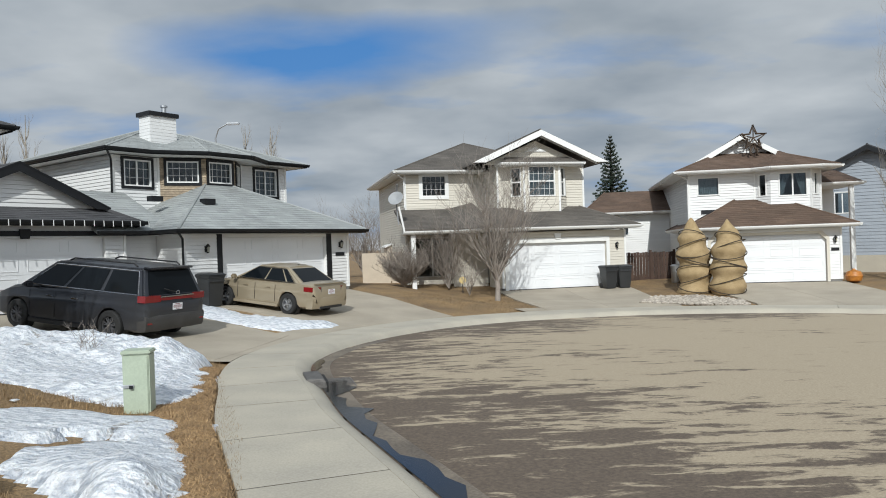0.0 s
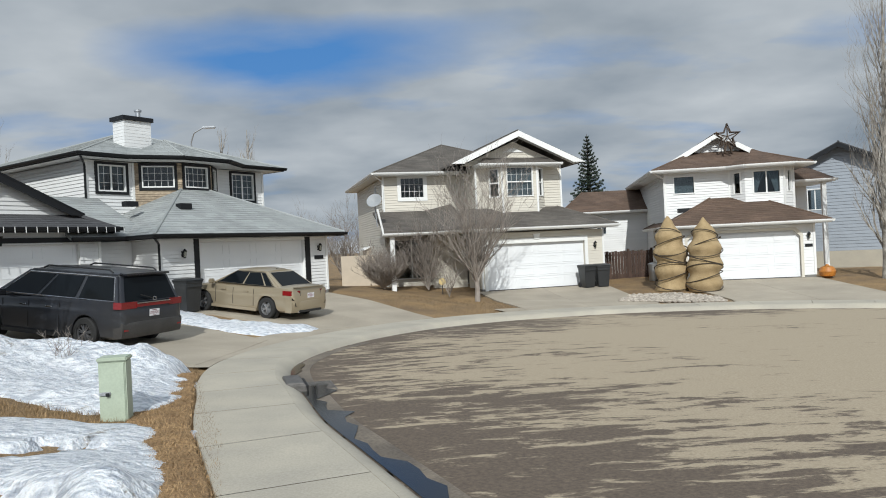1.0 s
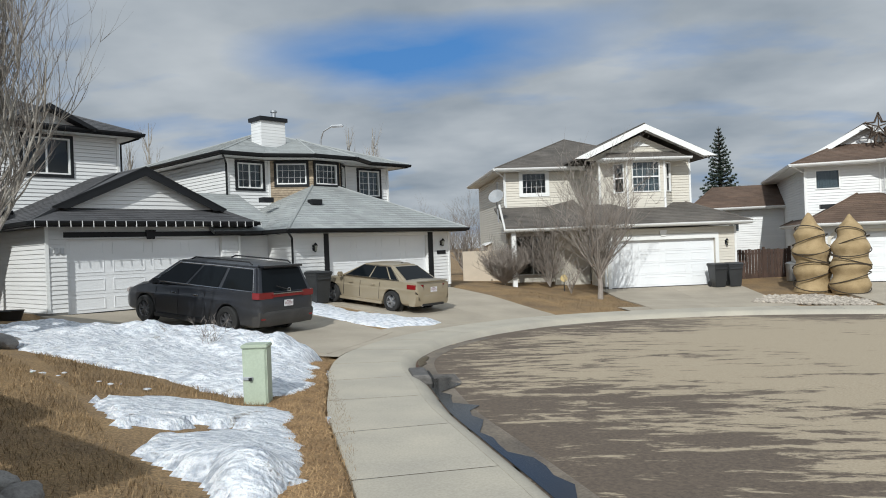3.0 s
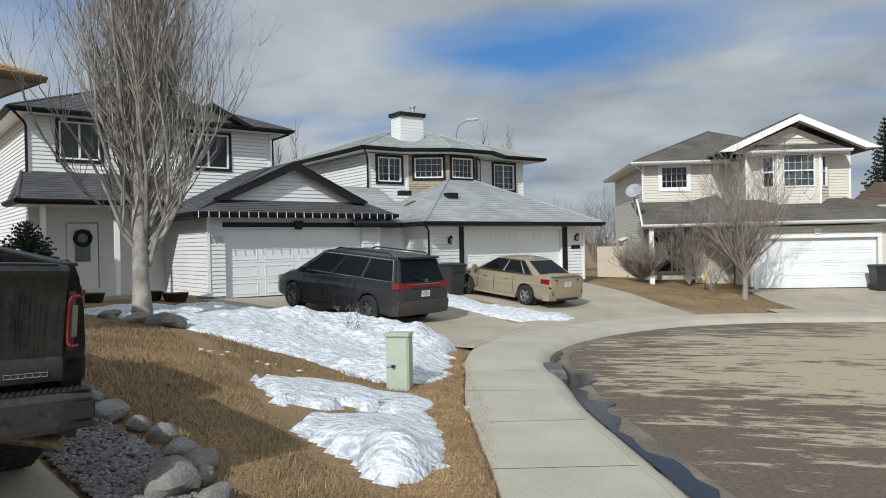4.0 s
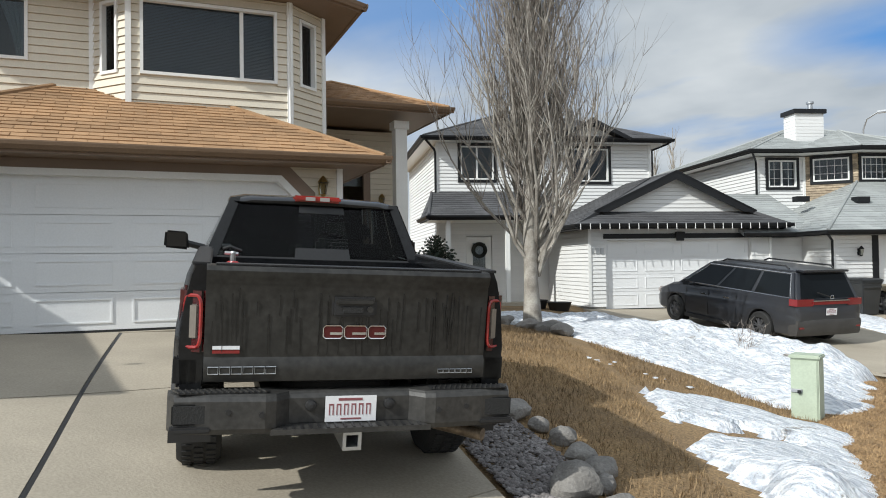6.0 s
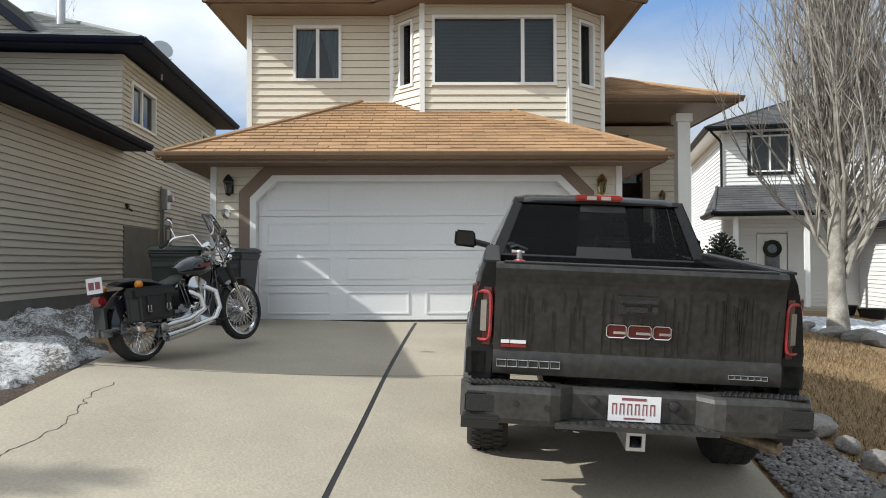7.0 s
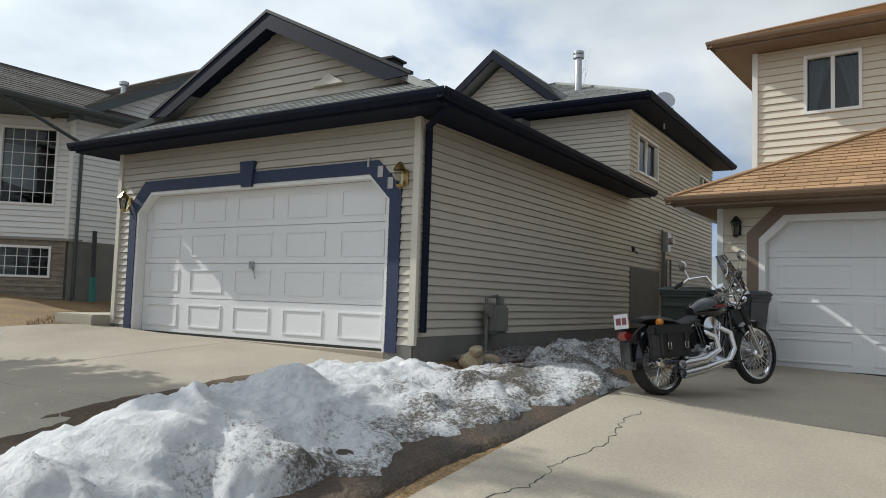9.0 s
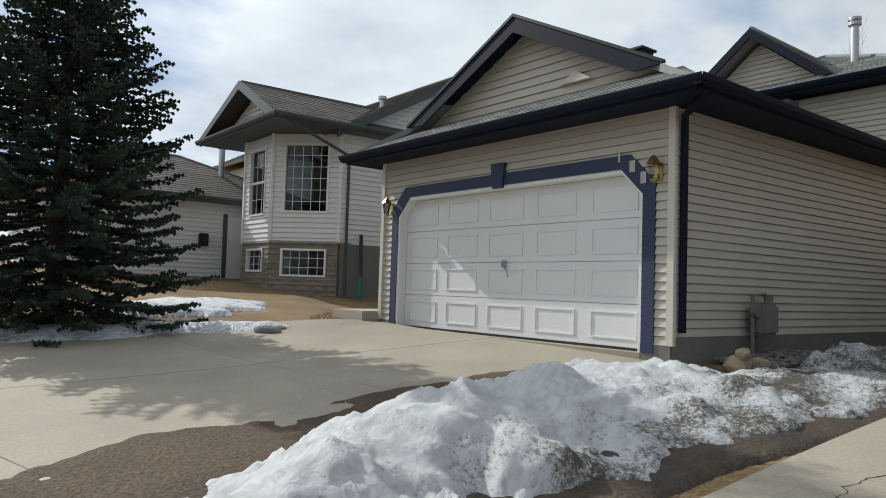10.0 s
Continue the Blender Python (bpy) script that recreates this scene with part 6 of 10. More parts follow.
def pickup():
    T = thing("pickup_truck", pose(-3.95, 2.745, 0.45, 4.5, 0, 154.1 - 90) @ pose(0, 0, 0, 0, 2.6, 0), "black crew-cab pickup truck, dusty and streaked, parked on the driveway", "truck")
    # bed
    for s in (-1, 1):
        prof = [(0.86, 0.55), (0.98, 0.52), (1.00, 0.72), (1.012, 0.95), (0.99, 1.18), (0.955, 1.36), (0.93, 1.42), (0.83, 1.425), (0.83, 1.36), (0.86, 1.33)]
        rings = []
        for y in np.linspace(0.16, 1.86, 18):
            arch = max(0.0, 1 - ((y - 1.12) / 0.50) ** 2) ** 0.5 if abs(y - 1.12) < 0.50 else 0.0
            lift = 0.42 * arch
            flare = 0.02 * arch
            end = 0.03 if y < 0.2 else 0.0
            rings.append([(s * (x + (flare if 0.5 < z < 1.0 else 0) - end * (z > 0.6)), y, max(z, 0.52 + lift) if z < 1.0 else z) for x, z in prof])
        if s < 0:
            rings = rings[::-1]
        part("bed_side", Kit().loft(rings), TRUCK_PAINT, T, smooth=True)
        part("bed_rail_cap", Kit().box((s * 0.875 - 0.055, 0.17, 1.42), (s * 0.875 + 0.055, 1.86, 1.438)), BLACK_PLASTIC, T, bevel=0.01)
        arch_pts = [(s * 1.005, 1.12 + 0.50 * math.cos(a), 0.46 + 0.50 * math.sin(a)) for a in np.linspace(0.05, math.pi - 0.05, 15)]
        part("wheel_arch_trim", Kit().tube(arch_pts, 0.035, 6), BLACK_PLASTIC, T, smooth=True)
        # tail lamp with clear middle
        L = part("tail_lamp", Kit().loft([[(s * 0.845, 0.130, z0), (s * 0.985, 0.190, z0), (s * 0.985, 0.34, z0), (s * 0.85, 0.30, z0)][:: s] for z0 in (0.90, 0.93, 1.27, 1.30)]), LAMP_DARK, T, "dark red tail lamp with a clear reversing lens", bevel=0.025, smooth=True)
        face = lambda x, z, o: (s * x, 0.130 + 0.43 * (x - 0.845) - o, z)
        oval = [(0.912 + 0.046 * (abs(math.cos(a)) ** 0.5) * math.copysign(1, math.cos(a)), 1.10 + 0.148 * (abs(math.sin(a)) ** 0.45) * math.copysign(1, math.sin(a))) for a in np.linspace(0.12, 6.4, 24)[:-1]]
        part("lamp_ring", Kit().tube([face(x, z, 0.002) for x, z in oval], 0.011, 6, closed=True), LAMP_RED, L, smooth=True)
        part("lamp_lens", Kit().box((-0.026, -0.008, -0.10), (0.026, 0.006, 0.10), Matrix.Translation(face(0.908, 1.10, 0.0)) @ Matrix.Rotation(s * 0.405, 4, "Z")), LAMP_CLEAR, L, bevel=0.012)
        part("lower_corner", Kit().box((s * 0.93 - 0.08, 0.16, 0.72), (s * 0.93 + 0.065, 0.34, 0.90)), TRUCK_PAINT, T, bevel=0.02)
    part("bed_floor", Kit().box((-0.86, 0.18, 0.78), (0.86, 1.86, 0.82)), BLACK_PLASTIC, T)
    part("bed_front", Kit().box((-0.86, 1.82, 0.8), (0.86, 1.87, 1.36)), TRUCK_PAINT, T)
    # tailgate: pressed panel with spoiler lip
    tg = Kit()
    rings = []
    for z, y in ((0.745, 0.17), (0.76, 0.125), (0.80, 0.115), (0.875, 0.12), (0.90, 0.135), (0.93, 0.13), (1.20, 0.115), (1.33, 0.105), (1.36, 0.085), (1.40, 0.075), (1.425, 0.095), (1.43, 0.17)):
        w = 0.845
        rings.append([(-w, y, z), (-w * 0.5, y - 0.008, z), (0, y - 0.01, z), (w * 0.5, y - 0.008, z), (w, y, z), (w, 0.2, z), (-w, 0.2, z)])
    gate = part("tailgate", tg.loft(rings), GRIME, T, "dusty black tailgate with water streaks", smooth=True)
    part("gate_cap", Kit().box((-0.80, 0.10, 1.426), (0.80, 0.20, 1.438)), BLACK_PLASTIC, gate, bevel=0.008)
    # streaks of dirty water
    rng = random.Random(3)
    WET = mat("wet_streak", (0.010, 0.010, 0.011), 0.2, vary=0.1, bump=0)
    for i in range(64):
        x = rng.choice((-0.75, -0.45, -0.25, -0.1, 0.1, 0.28, 0.5, 0.55, 0.7)) + rng.uniform(-0.12, 0.12)
        z1 = rng.uniform(1.10, 1.30)
        l = rng.uniform(0.06, 0.42)
        zs = np.linspace(z1, max(z1 - l, 0.91), 7)
        pts = [(x + 0.008 * math.sin(5 * z + i), 0.1165 + (1.20 - z) * 0.055 - 0.012 if z < 1.2 else 0.104 - (z - 1.2) * 0.06, z) for z in zs]
        tagged(part("streak", Kit().tube(pts, [0.0034 * (1 - 0.6 * j / 6) for j in range(7)], 4), WET, gate), kind="stuff")
    # handle
    hd = part("tailgate_handle", Kit().box((-0.135, 0.088, 1.14), (0.135, 0.12, 1.275)), BLACK_PLASTIC, gate, "black tailgate handle with camera", bevel=0.015)
    part("handle_recess", Kit().box((-0.075, 0.080, 1.165), (0.055, 0.089, 1.205)), RUBBER, hd, bevel=0.004)
    part("handle_bar", Kit().box((-0.115, 0.070, 1.215), (0.115, 0.09, 1.25)), GRIME, hd, bevel=0.008)
    part("lock", Kit().lathe([(0.018, 0), (0.018, 0.012)], 12, pose(0.09, 0.078, 1.19, 90, 0, 0)), GRIME, hd)
    # badges, as plain shapes
    BADGE = mat("chrome_red_badge", (0.13, 0.03, 0.03), 0.25, 0.6, vary=0.1, bump=0)
    for x, w in ((-0.18, 0.115), (-0.055, 0.135), (0.09, 0.105)):
        c = 0.014
        o8 = [(x + c, 1.012), (x + w - c, 1.012), (x + w, 1.012 + c), (x + w, 1.088 - c), (x + w - c, 1.088), (x + c, 1.088), (x, 1.088 - c), (x, 1.012 + c)]
        bb = part("badge", Kit().loft([[(px, y, pz) for px, pz in o8] for y in (0.100, 0.120)]), BADGE, gate)
        part("badge_rim", Kit().tube([(px, 0.099, pz) for px, pz in o8], 0.0045, 5, closed=True), CHROME, bb)
        part("badge_slot", Kit().box((x + w * 0.35, 0.096, 1.035), (x + w * 0.95, 0.101, 1.050)), CHROME, bb)
    for i in range(6):
        x = -0.82 + i * 0.064
        bb = part("badge", Kit().box((x, 0.106, 0.806), (x + 0.056, 0.117, 0.846)), GRIME, gate)
        part("badge_rim", Kit().tube([(x, 0.105, 0.806), (x + 0.056, 0.105, 0.806), (x + 0.056, 0.105, 0.846), (x, 0.105, 0.846)], 0.004, 4, closed=True), STEEL, bb)
    for i in range(6):
        x = 0.54 + i * 0.038
        bb = part("badge", Kit().box((x, 0.107, 0.797), (x + 0.033, 0.117, 0.820)), GRIME, gate)
        part("badge_rim", Kit().tube([(x, 0.106, 0.797), (x + 0.033, 0.106, 0.797), (x + 0.033, 0.106, 0.820), (x, 0.106, 0.820)], 0.0028, 4, closed=True), STEEL, bb)
    part("sticker", Kit().box((-0.80, 0.118, 0.945), (-0.65, 0.1235, 0.965)), PLATE_WHITE, gate)
    part("sticker", Kit().box((-0.80, 0.1185, 0.922), (-0.65, 0.124, 0.940)), RED_LENS, gate)
    # bumper
    br = []
    for x, d, top in ((-1.03, 0.12, 0.70), (-0.99, 0.03, 0.705), (-0.80, 0.0, 0.71), (-0.50, -0.02, 0.71), (-0.44, 0.0, 0.705), (-0.36, 0.085, 0.70), (0.36, 0.085, 0.70), (0.44, 0.0, 0.705), (0.50, -0.02, 0.71), (0.80, 0.0, 0.71), (0.99, 0.03, 0.705), (1.03, 0.12, 0.70)):
        br.append([(x, d + 0.08, 0.50), (x, d + 0.02, 0.485), (x, d, 0.52), (x, d, top - 0.035), (x, d + 0.012, top - 0.012), (x, d + 0.03, top), (x, 0.19, top)])
    bump = part("rear_bumper", Kit().loft(br), BUMPER, T, "dusty dark rear bumper with step pads and notched middle")
    for s in (-1, 1):
        pad = part("step_pad", Kit().box((s * 0.73 - 0.25, 0.03, 0.709), (s * 0.73 + 0.25, 0.115, 0.719)), BLACK_PLASTIC, bump, bevel=0.004)
        grip = Kit()
        for i in range(15):
            grip.box((-0.004, 0.0, 0), (0.004, 0.09, 0.008), pose(s * 0.73 - 0.235 + i * 0.0335, 0.025, 0.717, 0, 0, -24 * s))
        tagged(part("grip_rib", grip, BUMPER, pad), kind="stuff")
        part("corner_step", Kit().box((s * 0.90 - 0.11, -0.012, 0.50), (s * 0.90 + 0.11, 0.10, 0.535)), BLACK_PLASTIC, bump, bevel=0.01)
        part("step_recess", Kit().box((s * 0.90 - 0.10, 0.004, 0.545), (s * 0.90 + 0.10, 0.02, 0.66)), RUBBER, bump, bevel=0.01)
        part("parking_sensor", Kit().lathe([(0.016, 0), (0.016, 0.012)], 12, pose(s * 0.70, 0.0, 0.615, 90, 0, 0)), BLACK_PLASTIC, bump)
        part("parking_sensor", Kit().lathe([(0.016, 0), (0.016, 0.012)], 12, pose(s * 0.52, -0.016, 0.60, 90, 0, 0)), BLACK_PLASTIC, bump)
        part("plate_lamp", Kit().lathe([(0.035, 0), (0.030, 0.02), (0.01, 0.025)], 14, pose(s * 0.235, 0.082, 0.62, 90, 0, 0)), BLACK_PLASTIC, bump)
        part("mud_flap", Kit().box((s * 0.90 - 0.13, 0.30, 0.36), (s * 0.90 + 0.11, 0.32, 0.60)), BLACK_PLASTIC, T)
    tray = part("tow_step", Kit().loft([[(-0.47, -0.035, z), (0.47, -0.035, z), (0.36, 0.12, z), (-0.36, 0.12, z)] for z in (0.485, 0.515)]), BUMPER, bump)
    ribs = Kit()
    for i in range(17):
        ribs.box((-0.40 + i * 0.05, -0.03, 0.513), (-0.385 + i * 0.05, 0.06, 0.521))
    tagged(part("grip_rib", ribs, BLACK_PLASTIC, tray), kind="stuff")
    plate(T, 0.0, 0.070, 0.60)
    hitch = Kit().box((-0.055, -0.02, 0.375), (0.055, 0.4, 0.395)).box((-0.055, -0.02, 0.465), (0.055, 0.4, 0.485)).box((-0.055, -0.02, 0.395), (-0.035, 0.4, 0.465)).box((0.035, -0.02, 0.395), (0.055, 0.4, 0.465))
    part("tow_hitch", hitch, STEEL, T)
    part("tow_bar", Kit().tube([(-0.6, 0.35, 0.45), (0.6, 0.35, 0.45)], 0.045, 8), BLACK_PLASTIC, T, smooth=True)
    part("tail_pipe", Kit().tube([(0.40, 1.3, 0.40), (0.55, 0.5, 0.40), (0.88, 0.16, 0.38)], 0.042, 10), mat("rusty_exhaust", (0.26, 0.20, 0.14), 0.5, 0.6, vary=0.3, scale=12, bump=0.1), T, smooth=True)
    part("axle", Kit().tube([(-0.85, 1.12, 0.40), (0.85, 1.12, 0.40)], 0.06, 8).lathe([(0.05, -0.12), (0.16, 0), (0.05, 0.12)], 12, pose(0, 1.12, 0.40, 90, 0, 0)), BLACK_PLASTIC, T, smooth=True)
    part("spare_wheel", Kit().lathe([(0.15, -0.1), (0.36, -0.1), (0.38, 0), (0.36, 0.1), (0.15, 0.1)], 24, pose(0, 0.72, 0.62)), RUBBER, T, smooth=True)
    part("frame_rail", Kit().box((-0.50, 0.3, 0.48), (-0.38, 5.3, 0.62)).box((0.38, 0.3, 0.48), (0.50, 5.3, 0.62)), BLACK_PLASTIC, T)
    RIM = mat("dark_alloy", (0.25, 0.25, 0.26), 0.3, 0.8, vary=0.08, bump=0)
    for s in (-1, 1):
        for y in (1.12, 4.76):
            wheel(T, s * 0.86, y, 0.405, 0.285, RIM, 6, s).location.z -= 0.022
    # cab lower body and bonnet
    def ring(y, w, zb, belt, top, hood):
        return section([(0.0, zb), (w * 0.9, zb), (w, zb + 0.12), (w * 1.005, 0.85), (w * 0.985, belt - 0.1), (w * 0.955, belt), (w * 0.85, top), (0, hood)], y)
    rings = [ring(1.90, 0.99, 0.50, 1.33, 1.35, 1.35), ring(2.0, 1.0, 0.48, 1.33, 1.36, 1.36), ring(3.0, 1.0, 0.48, 1.33, 1.36, 1.36), ring(4.0, 1.0, 0.48, 1.30, 1.34, 1.38), ring(4.3, 1.0, 0.55, 1.28, 1.32, 1.38),
             ring(5.2, 0.98, 0.55, 1.22, 1.27, 1.32), ring(5.65, 0.93, 0.50, 1.10, 1.16, 1.2), ring(5.78, 0.86, 0.52, 1.0, 1.05, 1.08)]
    part("cab_body", Kit().loft(rings), TRUCK_PAINT, T, smooth=True)
    # greenhouse: roof on pillars, with glass between
    zb, zt = 1.335, 1.84
    B = {(-1, 0): (-0.90, 1.93, zb), (1, 0): (0.90, 1.93, zb), (1, 1): (0.92, 4.05, zb), (-1, 1): (-0.92, 4.05, zb)}
    U = {(-1, 0): (-0.70, 2.10, zt), (1, 0): (0.70, 2.10, zt), (1, 1): (0.69, 3.25, zt), (-1, 1): (-0.69, 3.25, zt)}
    rear, right, frontq, left = [B[-1, 0], B[1, 0], U[1, 0], U[-1, 0]], [B[1, 0], B[1, 1], U[1, 1], U[1, 0]], [B[1, 1], B[-1, 1], U[-1, 1], U[1, 1]], [B[-1, 1], B[-1, 0], U[-1, 0], U[-1, 1]]
    rf = Kit()
    rr = []
    for y, w, h in ((2.06, 0.66, 1.825), (2.10, 0.70, 1.85), (2.3, 0.72, 1.875), (2.8, 0.72, 1.885), (3.15, 0.70, 1.87), (3.28, 0.67, 1.84)):
        rr.append([(-w, y, 1.81), (-w * 0.97, y, h - 0.025), (-w * 0.8, y, h), (0, y, h + 0.012), (w * 0.8, y, h), (w * 0.97, y, h - 0.025), (w, y, 1.81)])
    part("cab_roof", rf.loft(rr), TRUCK_PAINT, T, smooth=True)
    for q, s0, s1 in ((rear, 0.0, 0.055), (rear, 0.945, 1.0), (right, 0.0, 0.10), (right, 0.42, 0.50), (right, 0.93, 1.0), (left, 0.0, 0.07), (left, 0.50, 0.58), (left, 0.90, 1.0)):
        part("pillar", patch(Kit(), q, s0, s1, 0.0, 1.0, 0.012, 4, 0.05), TRUCK_PAINT, T)
    part("rear_window", patch(Kit(), rear, 0.05, 0.40, 0.06, 0.97, 0.006), TINT, T, "tinted rear window")
    part("rear_window", patch(Kit(), rear, 0.66, 0.95, 0.06, 0.97, 0.006), TINT, T, "tinted rear window")
    slide = part("sliding_window", patch(Kit(), rear, 0.40, 0.66, 0.22, 0.80, 0.004), glass("slider_glass", (0.66, 0.69, 0.69), 1.22), T, "clearer sliding rear pane")
    for t0, t1 in ((0.06, 0.22), (0.80, 0.97)):
        part("slider_frame", patch(Kit(), rear, 0.40, 0.66, t0, t1, 0.007), BLACK_PLASTIC, slide)
    part("window_seal", patch(Kit(), rear, 0.0, 1.0, -0.02, 0.06, 0.010), BLACK_PLASTIC, T)
    for q, a, b in ((right, 0.10, 0.42), (right, 0.50, 0.93), (left, 0.07, 0.50), (left, 0.58, 0.90)):
        part("side_window", patch(Kit(), q, a, b, 0.05, 0.95, 0.004), TINT, T)
    part("windscreen", patch(Kit(), frontq, 0.06, 0.94, 0.04, 0.97, 0.004), glass("screen_glass", (0.8, 0.84, 0.84), 1.35), T)
    bl = part("brake_lamp", Kit().box((-0.20, 2.015, 1.835), (0.20, 2.08, 1.885)), LAMP_RED, T, "red and clear high brake lamp", bevel=0.015)
    for x in (-0.06, 0.06):
        part("lamp_lens", Kit().box((x - 0.04, 2.008, 1.845), (x + 0.04, 2.02, 1.875)), CLEAR_LENS, bl)
    for x in (-0.42, 0.42):
        for y in (2.45, 3.35):
            part("seat", Kit().box((x - 0.24, y, 1.0), (x + 0.24, y + 0.14, 1.48)).box((x - 0.14, y + 0.02, 1.52), (x + 0.14, y + 0.10, 1.66)), BLACK_PLASTIC, T, bevel=0.03)
    part("inner_mirror", Kit().box((-0.10, 3.42, 1.66), (0.12, 3.45, 1.72)), BLACK_PLASTIC, T, bevel=0.01)
    for s in (-1, 1):
        mr = part("door_mirror", Kit().loft([[(s * 1.06, 3.62, 1.30), (s * 1.31, 3.60, 1.32), (s * 1.30, 3.60, 1.50), (s * 1.08, 3.62, 1.49)][:: s], [(s * 1.08, 3.74, 1.32), (s * 1.28, 3.73, 1.34), (s * 1.27, 3.73, 1.48), (s * 1.10, 3.74, 1.47)][:: s]]), TRUCK_PAINT, T, bevel=0.02, smooth=True)
        part("mirror_glass", Kit().box((s * 1.185 - 0.095, 3.602, 1.335), (s * 1.185 + 0.095, 3.608, 1.48)), GLASS_DARK, mr, bevel=0.012)
        part("mirror_arm", Kit().tube([(s * 0.92, 3.70, 1.33), (s * 1.10, 3.68, 1.37)], 0.035, 6), BLACK_PLASTIC, mr)
        for y in (2.15, 3.05):
            part("door_handle", Kit().box((s * 1.0 - 0.03, y, 1.12), (s * 1.0 + 0.045, y + 0.20, 1.17)), CHROME, T, bevel=0.015)
    # fire extinguisher in the bed
    jug = thing("fire_extinguisher", pose(-3.95, 2.745, 0.45, 4.5, 0, 64.1) @ pose(0, 0, 0, 0, 2.6, 0) @ pose(-0.70, 0.42, 0.82), "red fire extinguisher standing in the truck bed", "fire extinguisher")
    part("cylinder", Kit().lathe([(0.001, 0), (0.075, 0.0), (0.08, 0.03), (0.08, 0.54), (0.06, 0.59), (0.025, 0.61), (0.001, 0.61)], 20), mat("red_enamel", (0.42, 0.02, 0.025), 0.3, vary=0.1, bump=0.01), jug, smooth=True)
    part("valve", Kit().lathe([(0.018, 0.60), (0.018, 0.66), (0.012, 0.67)], 10).tube([(-0.05, 0, 0.66), (0.03, 0, 0.655)], 0.011, 5), STEEL, jug)
    part("valve_handle", Kit().tube([(-0.06, 0, 0.685), (-0.02, 0, 0.70), (0.05, 0, 0.675)], 0.009, 5), BLACK_PLASTIC, jug)
    return T


def car(name, m, L, body, gh, paint, rim, label, van=False):
    """A car from its sections: body rings along its length, and a greenhouse with panes on its faces. y forward, origin under the rear axle."""
    C = thing(name, m, label, "car")
    rings = []
    cols = np.array(body)
    for y in np.arange(cols[0, 0], cols[-1, 0] + 0.03, 0.06):
        w, zb_, zm, zs, zt_ = (float(np.interp(y, cols[:, 0], cols[:, c])) for c in range(1, 6))
        arch = 0.0
        for c in (0.0, L):
            q = 1 - ((y - c) / (rim["r"] * 1.17)) ** 2
            arch = max(arch, rim["r"] + rim["r"] * 1.17 * math.sqrt(q) if q > 0 else 0.0)
        flare = 1.012 if arch else 1.0
        half = [(0, zb_), (w * 0.88, zb_), (w * 0.97, zb_ + 0.06), (w * 0.985, zb_ + 0.14), (w, zm), (w * flare, zm + 0.08), (w * 0.995, zs - 0.22), (w * 0.972, zs - 0.17), (w * 0.975, zs - 0.08), (w * 0.955, zs), (w * 0.80, zt_), (0, zt_ + 0.02)]
        rings.append(section([(x, max(z, min(arch, zs - 0.12)) if x > 0.5 * w and z < zs - 0.1 else z) for x, z in half], y))
    part("body", Kit().loft(rings), paint, C, smooth=True)
    (yf, yr, wb, zb), (tf, tr, wt, zt) = gh
    B = [(-wb, yr, zb), (wb, yr, zb), (wb, yf, zb), (-wb, yf, zb)]
    U = [(-wt, tr, zt), (wt, tr, zt), (wt, tf, zt), (-wt, tf, zt)]
    rr = []
    for k_ in np.linspace(0, 1, 7):
        f = k_ * (2 - k_) if not van else k_
        rr.append([tuple(Vector(a).lerp(Vector(b), k_)) for a, b in zip(B, U)])
    g = Kit().loft(rr[:-1] + [[tuple(Vector(p)) for p in U]])
    part("cabin", g, paint, C, bevel=0.05, smooth=True)
    part("roof_panel", Kit().loft([[(-wt + 0.02, y, zt - 0.02), (-wt * 0.7, y, zt + h), (0, y, zt + h + 0.02), (wt * 0.7, y, zt + h), (wt - 0.02, y, zt - 0.02)] for y, h in ((tr + 0.03, 0.0), (tr + 0.2, 0.035), ((tr + tf) / 2, 0.05), (tf - 0.2, 0.035), (tf - 0.03, 0.0))]), paint, C, smooth=True)
    rear, right, fr, left = [B[0], B[1], U[1], U[0]], [B[1], B[2], U[2], U[1]], [B[2], B[3], U[3], U[2]], [B[3], B[0], U[0], U[3]]
    GL = mat("dark_car_window", (0.006, 0.008, 0.010), 0.05, vary=0.05, bump=0, spec=0.12)
    part("rear_window", patch(Kit(), rear, 0.08, 0.92, 0.10, 0.90, 0.009), GL, C)
    part("windscreen", patch(Kit(), fr, 0.07, 0.93, 0.06, 0.92, 0.009), GL, C)
    cuts = ((0.05, 0.31), (0.34, 0.62), (0.645, 0.93)) if van else ((0.10, 0.20), (0.225, 0.53), (0.555, 0.92))
    for a, b in cuts:
        part("side_window", patch(Kit(), right, a, b, 0.14, 0.86, 0.009), GL, C)
        part("side_window", patch(Kit(), left, 1 - b, 1 - a, 0.14, 0.86, 0.009), GL, C)
    nr, nl = Vector((1, 0, 0.3)).normalized() * 0.014, Vector((-1, 0, 0.3)).normalized() * 0.014
    for q, n_, a, b in ((right, nr, cuts[0][0] - 0.015, cuts[-1][1] + 0.01), (left, nl, 1 - cuts[-1][1] - 0.01, 1 - cuts[0][0] + 0.015)):
        rim_line = [bilerp(q, u, v) + n_ for u, v in ((a, 0.11), ((a + b) / 2, 0.11), (b, 0.11), (b, 0.5), (b, 0.89), ((a + b) / 2, 0.90), (a, 0.89), (a, 0.5))]
        part("window_trim", Kit().tube(rim_line, 0.009, 5, closed=True), CHROME if van else BLACK_PLASTIC, C)
    r = rim["r"]
    wmax = max(b[1] for b in body)
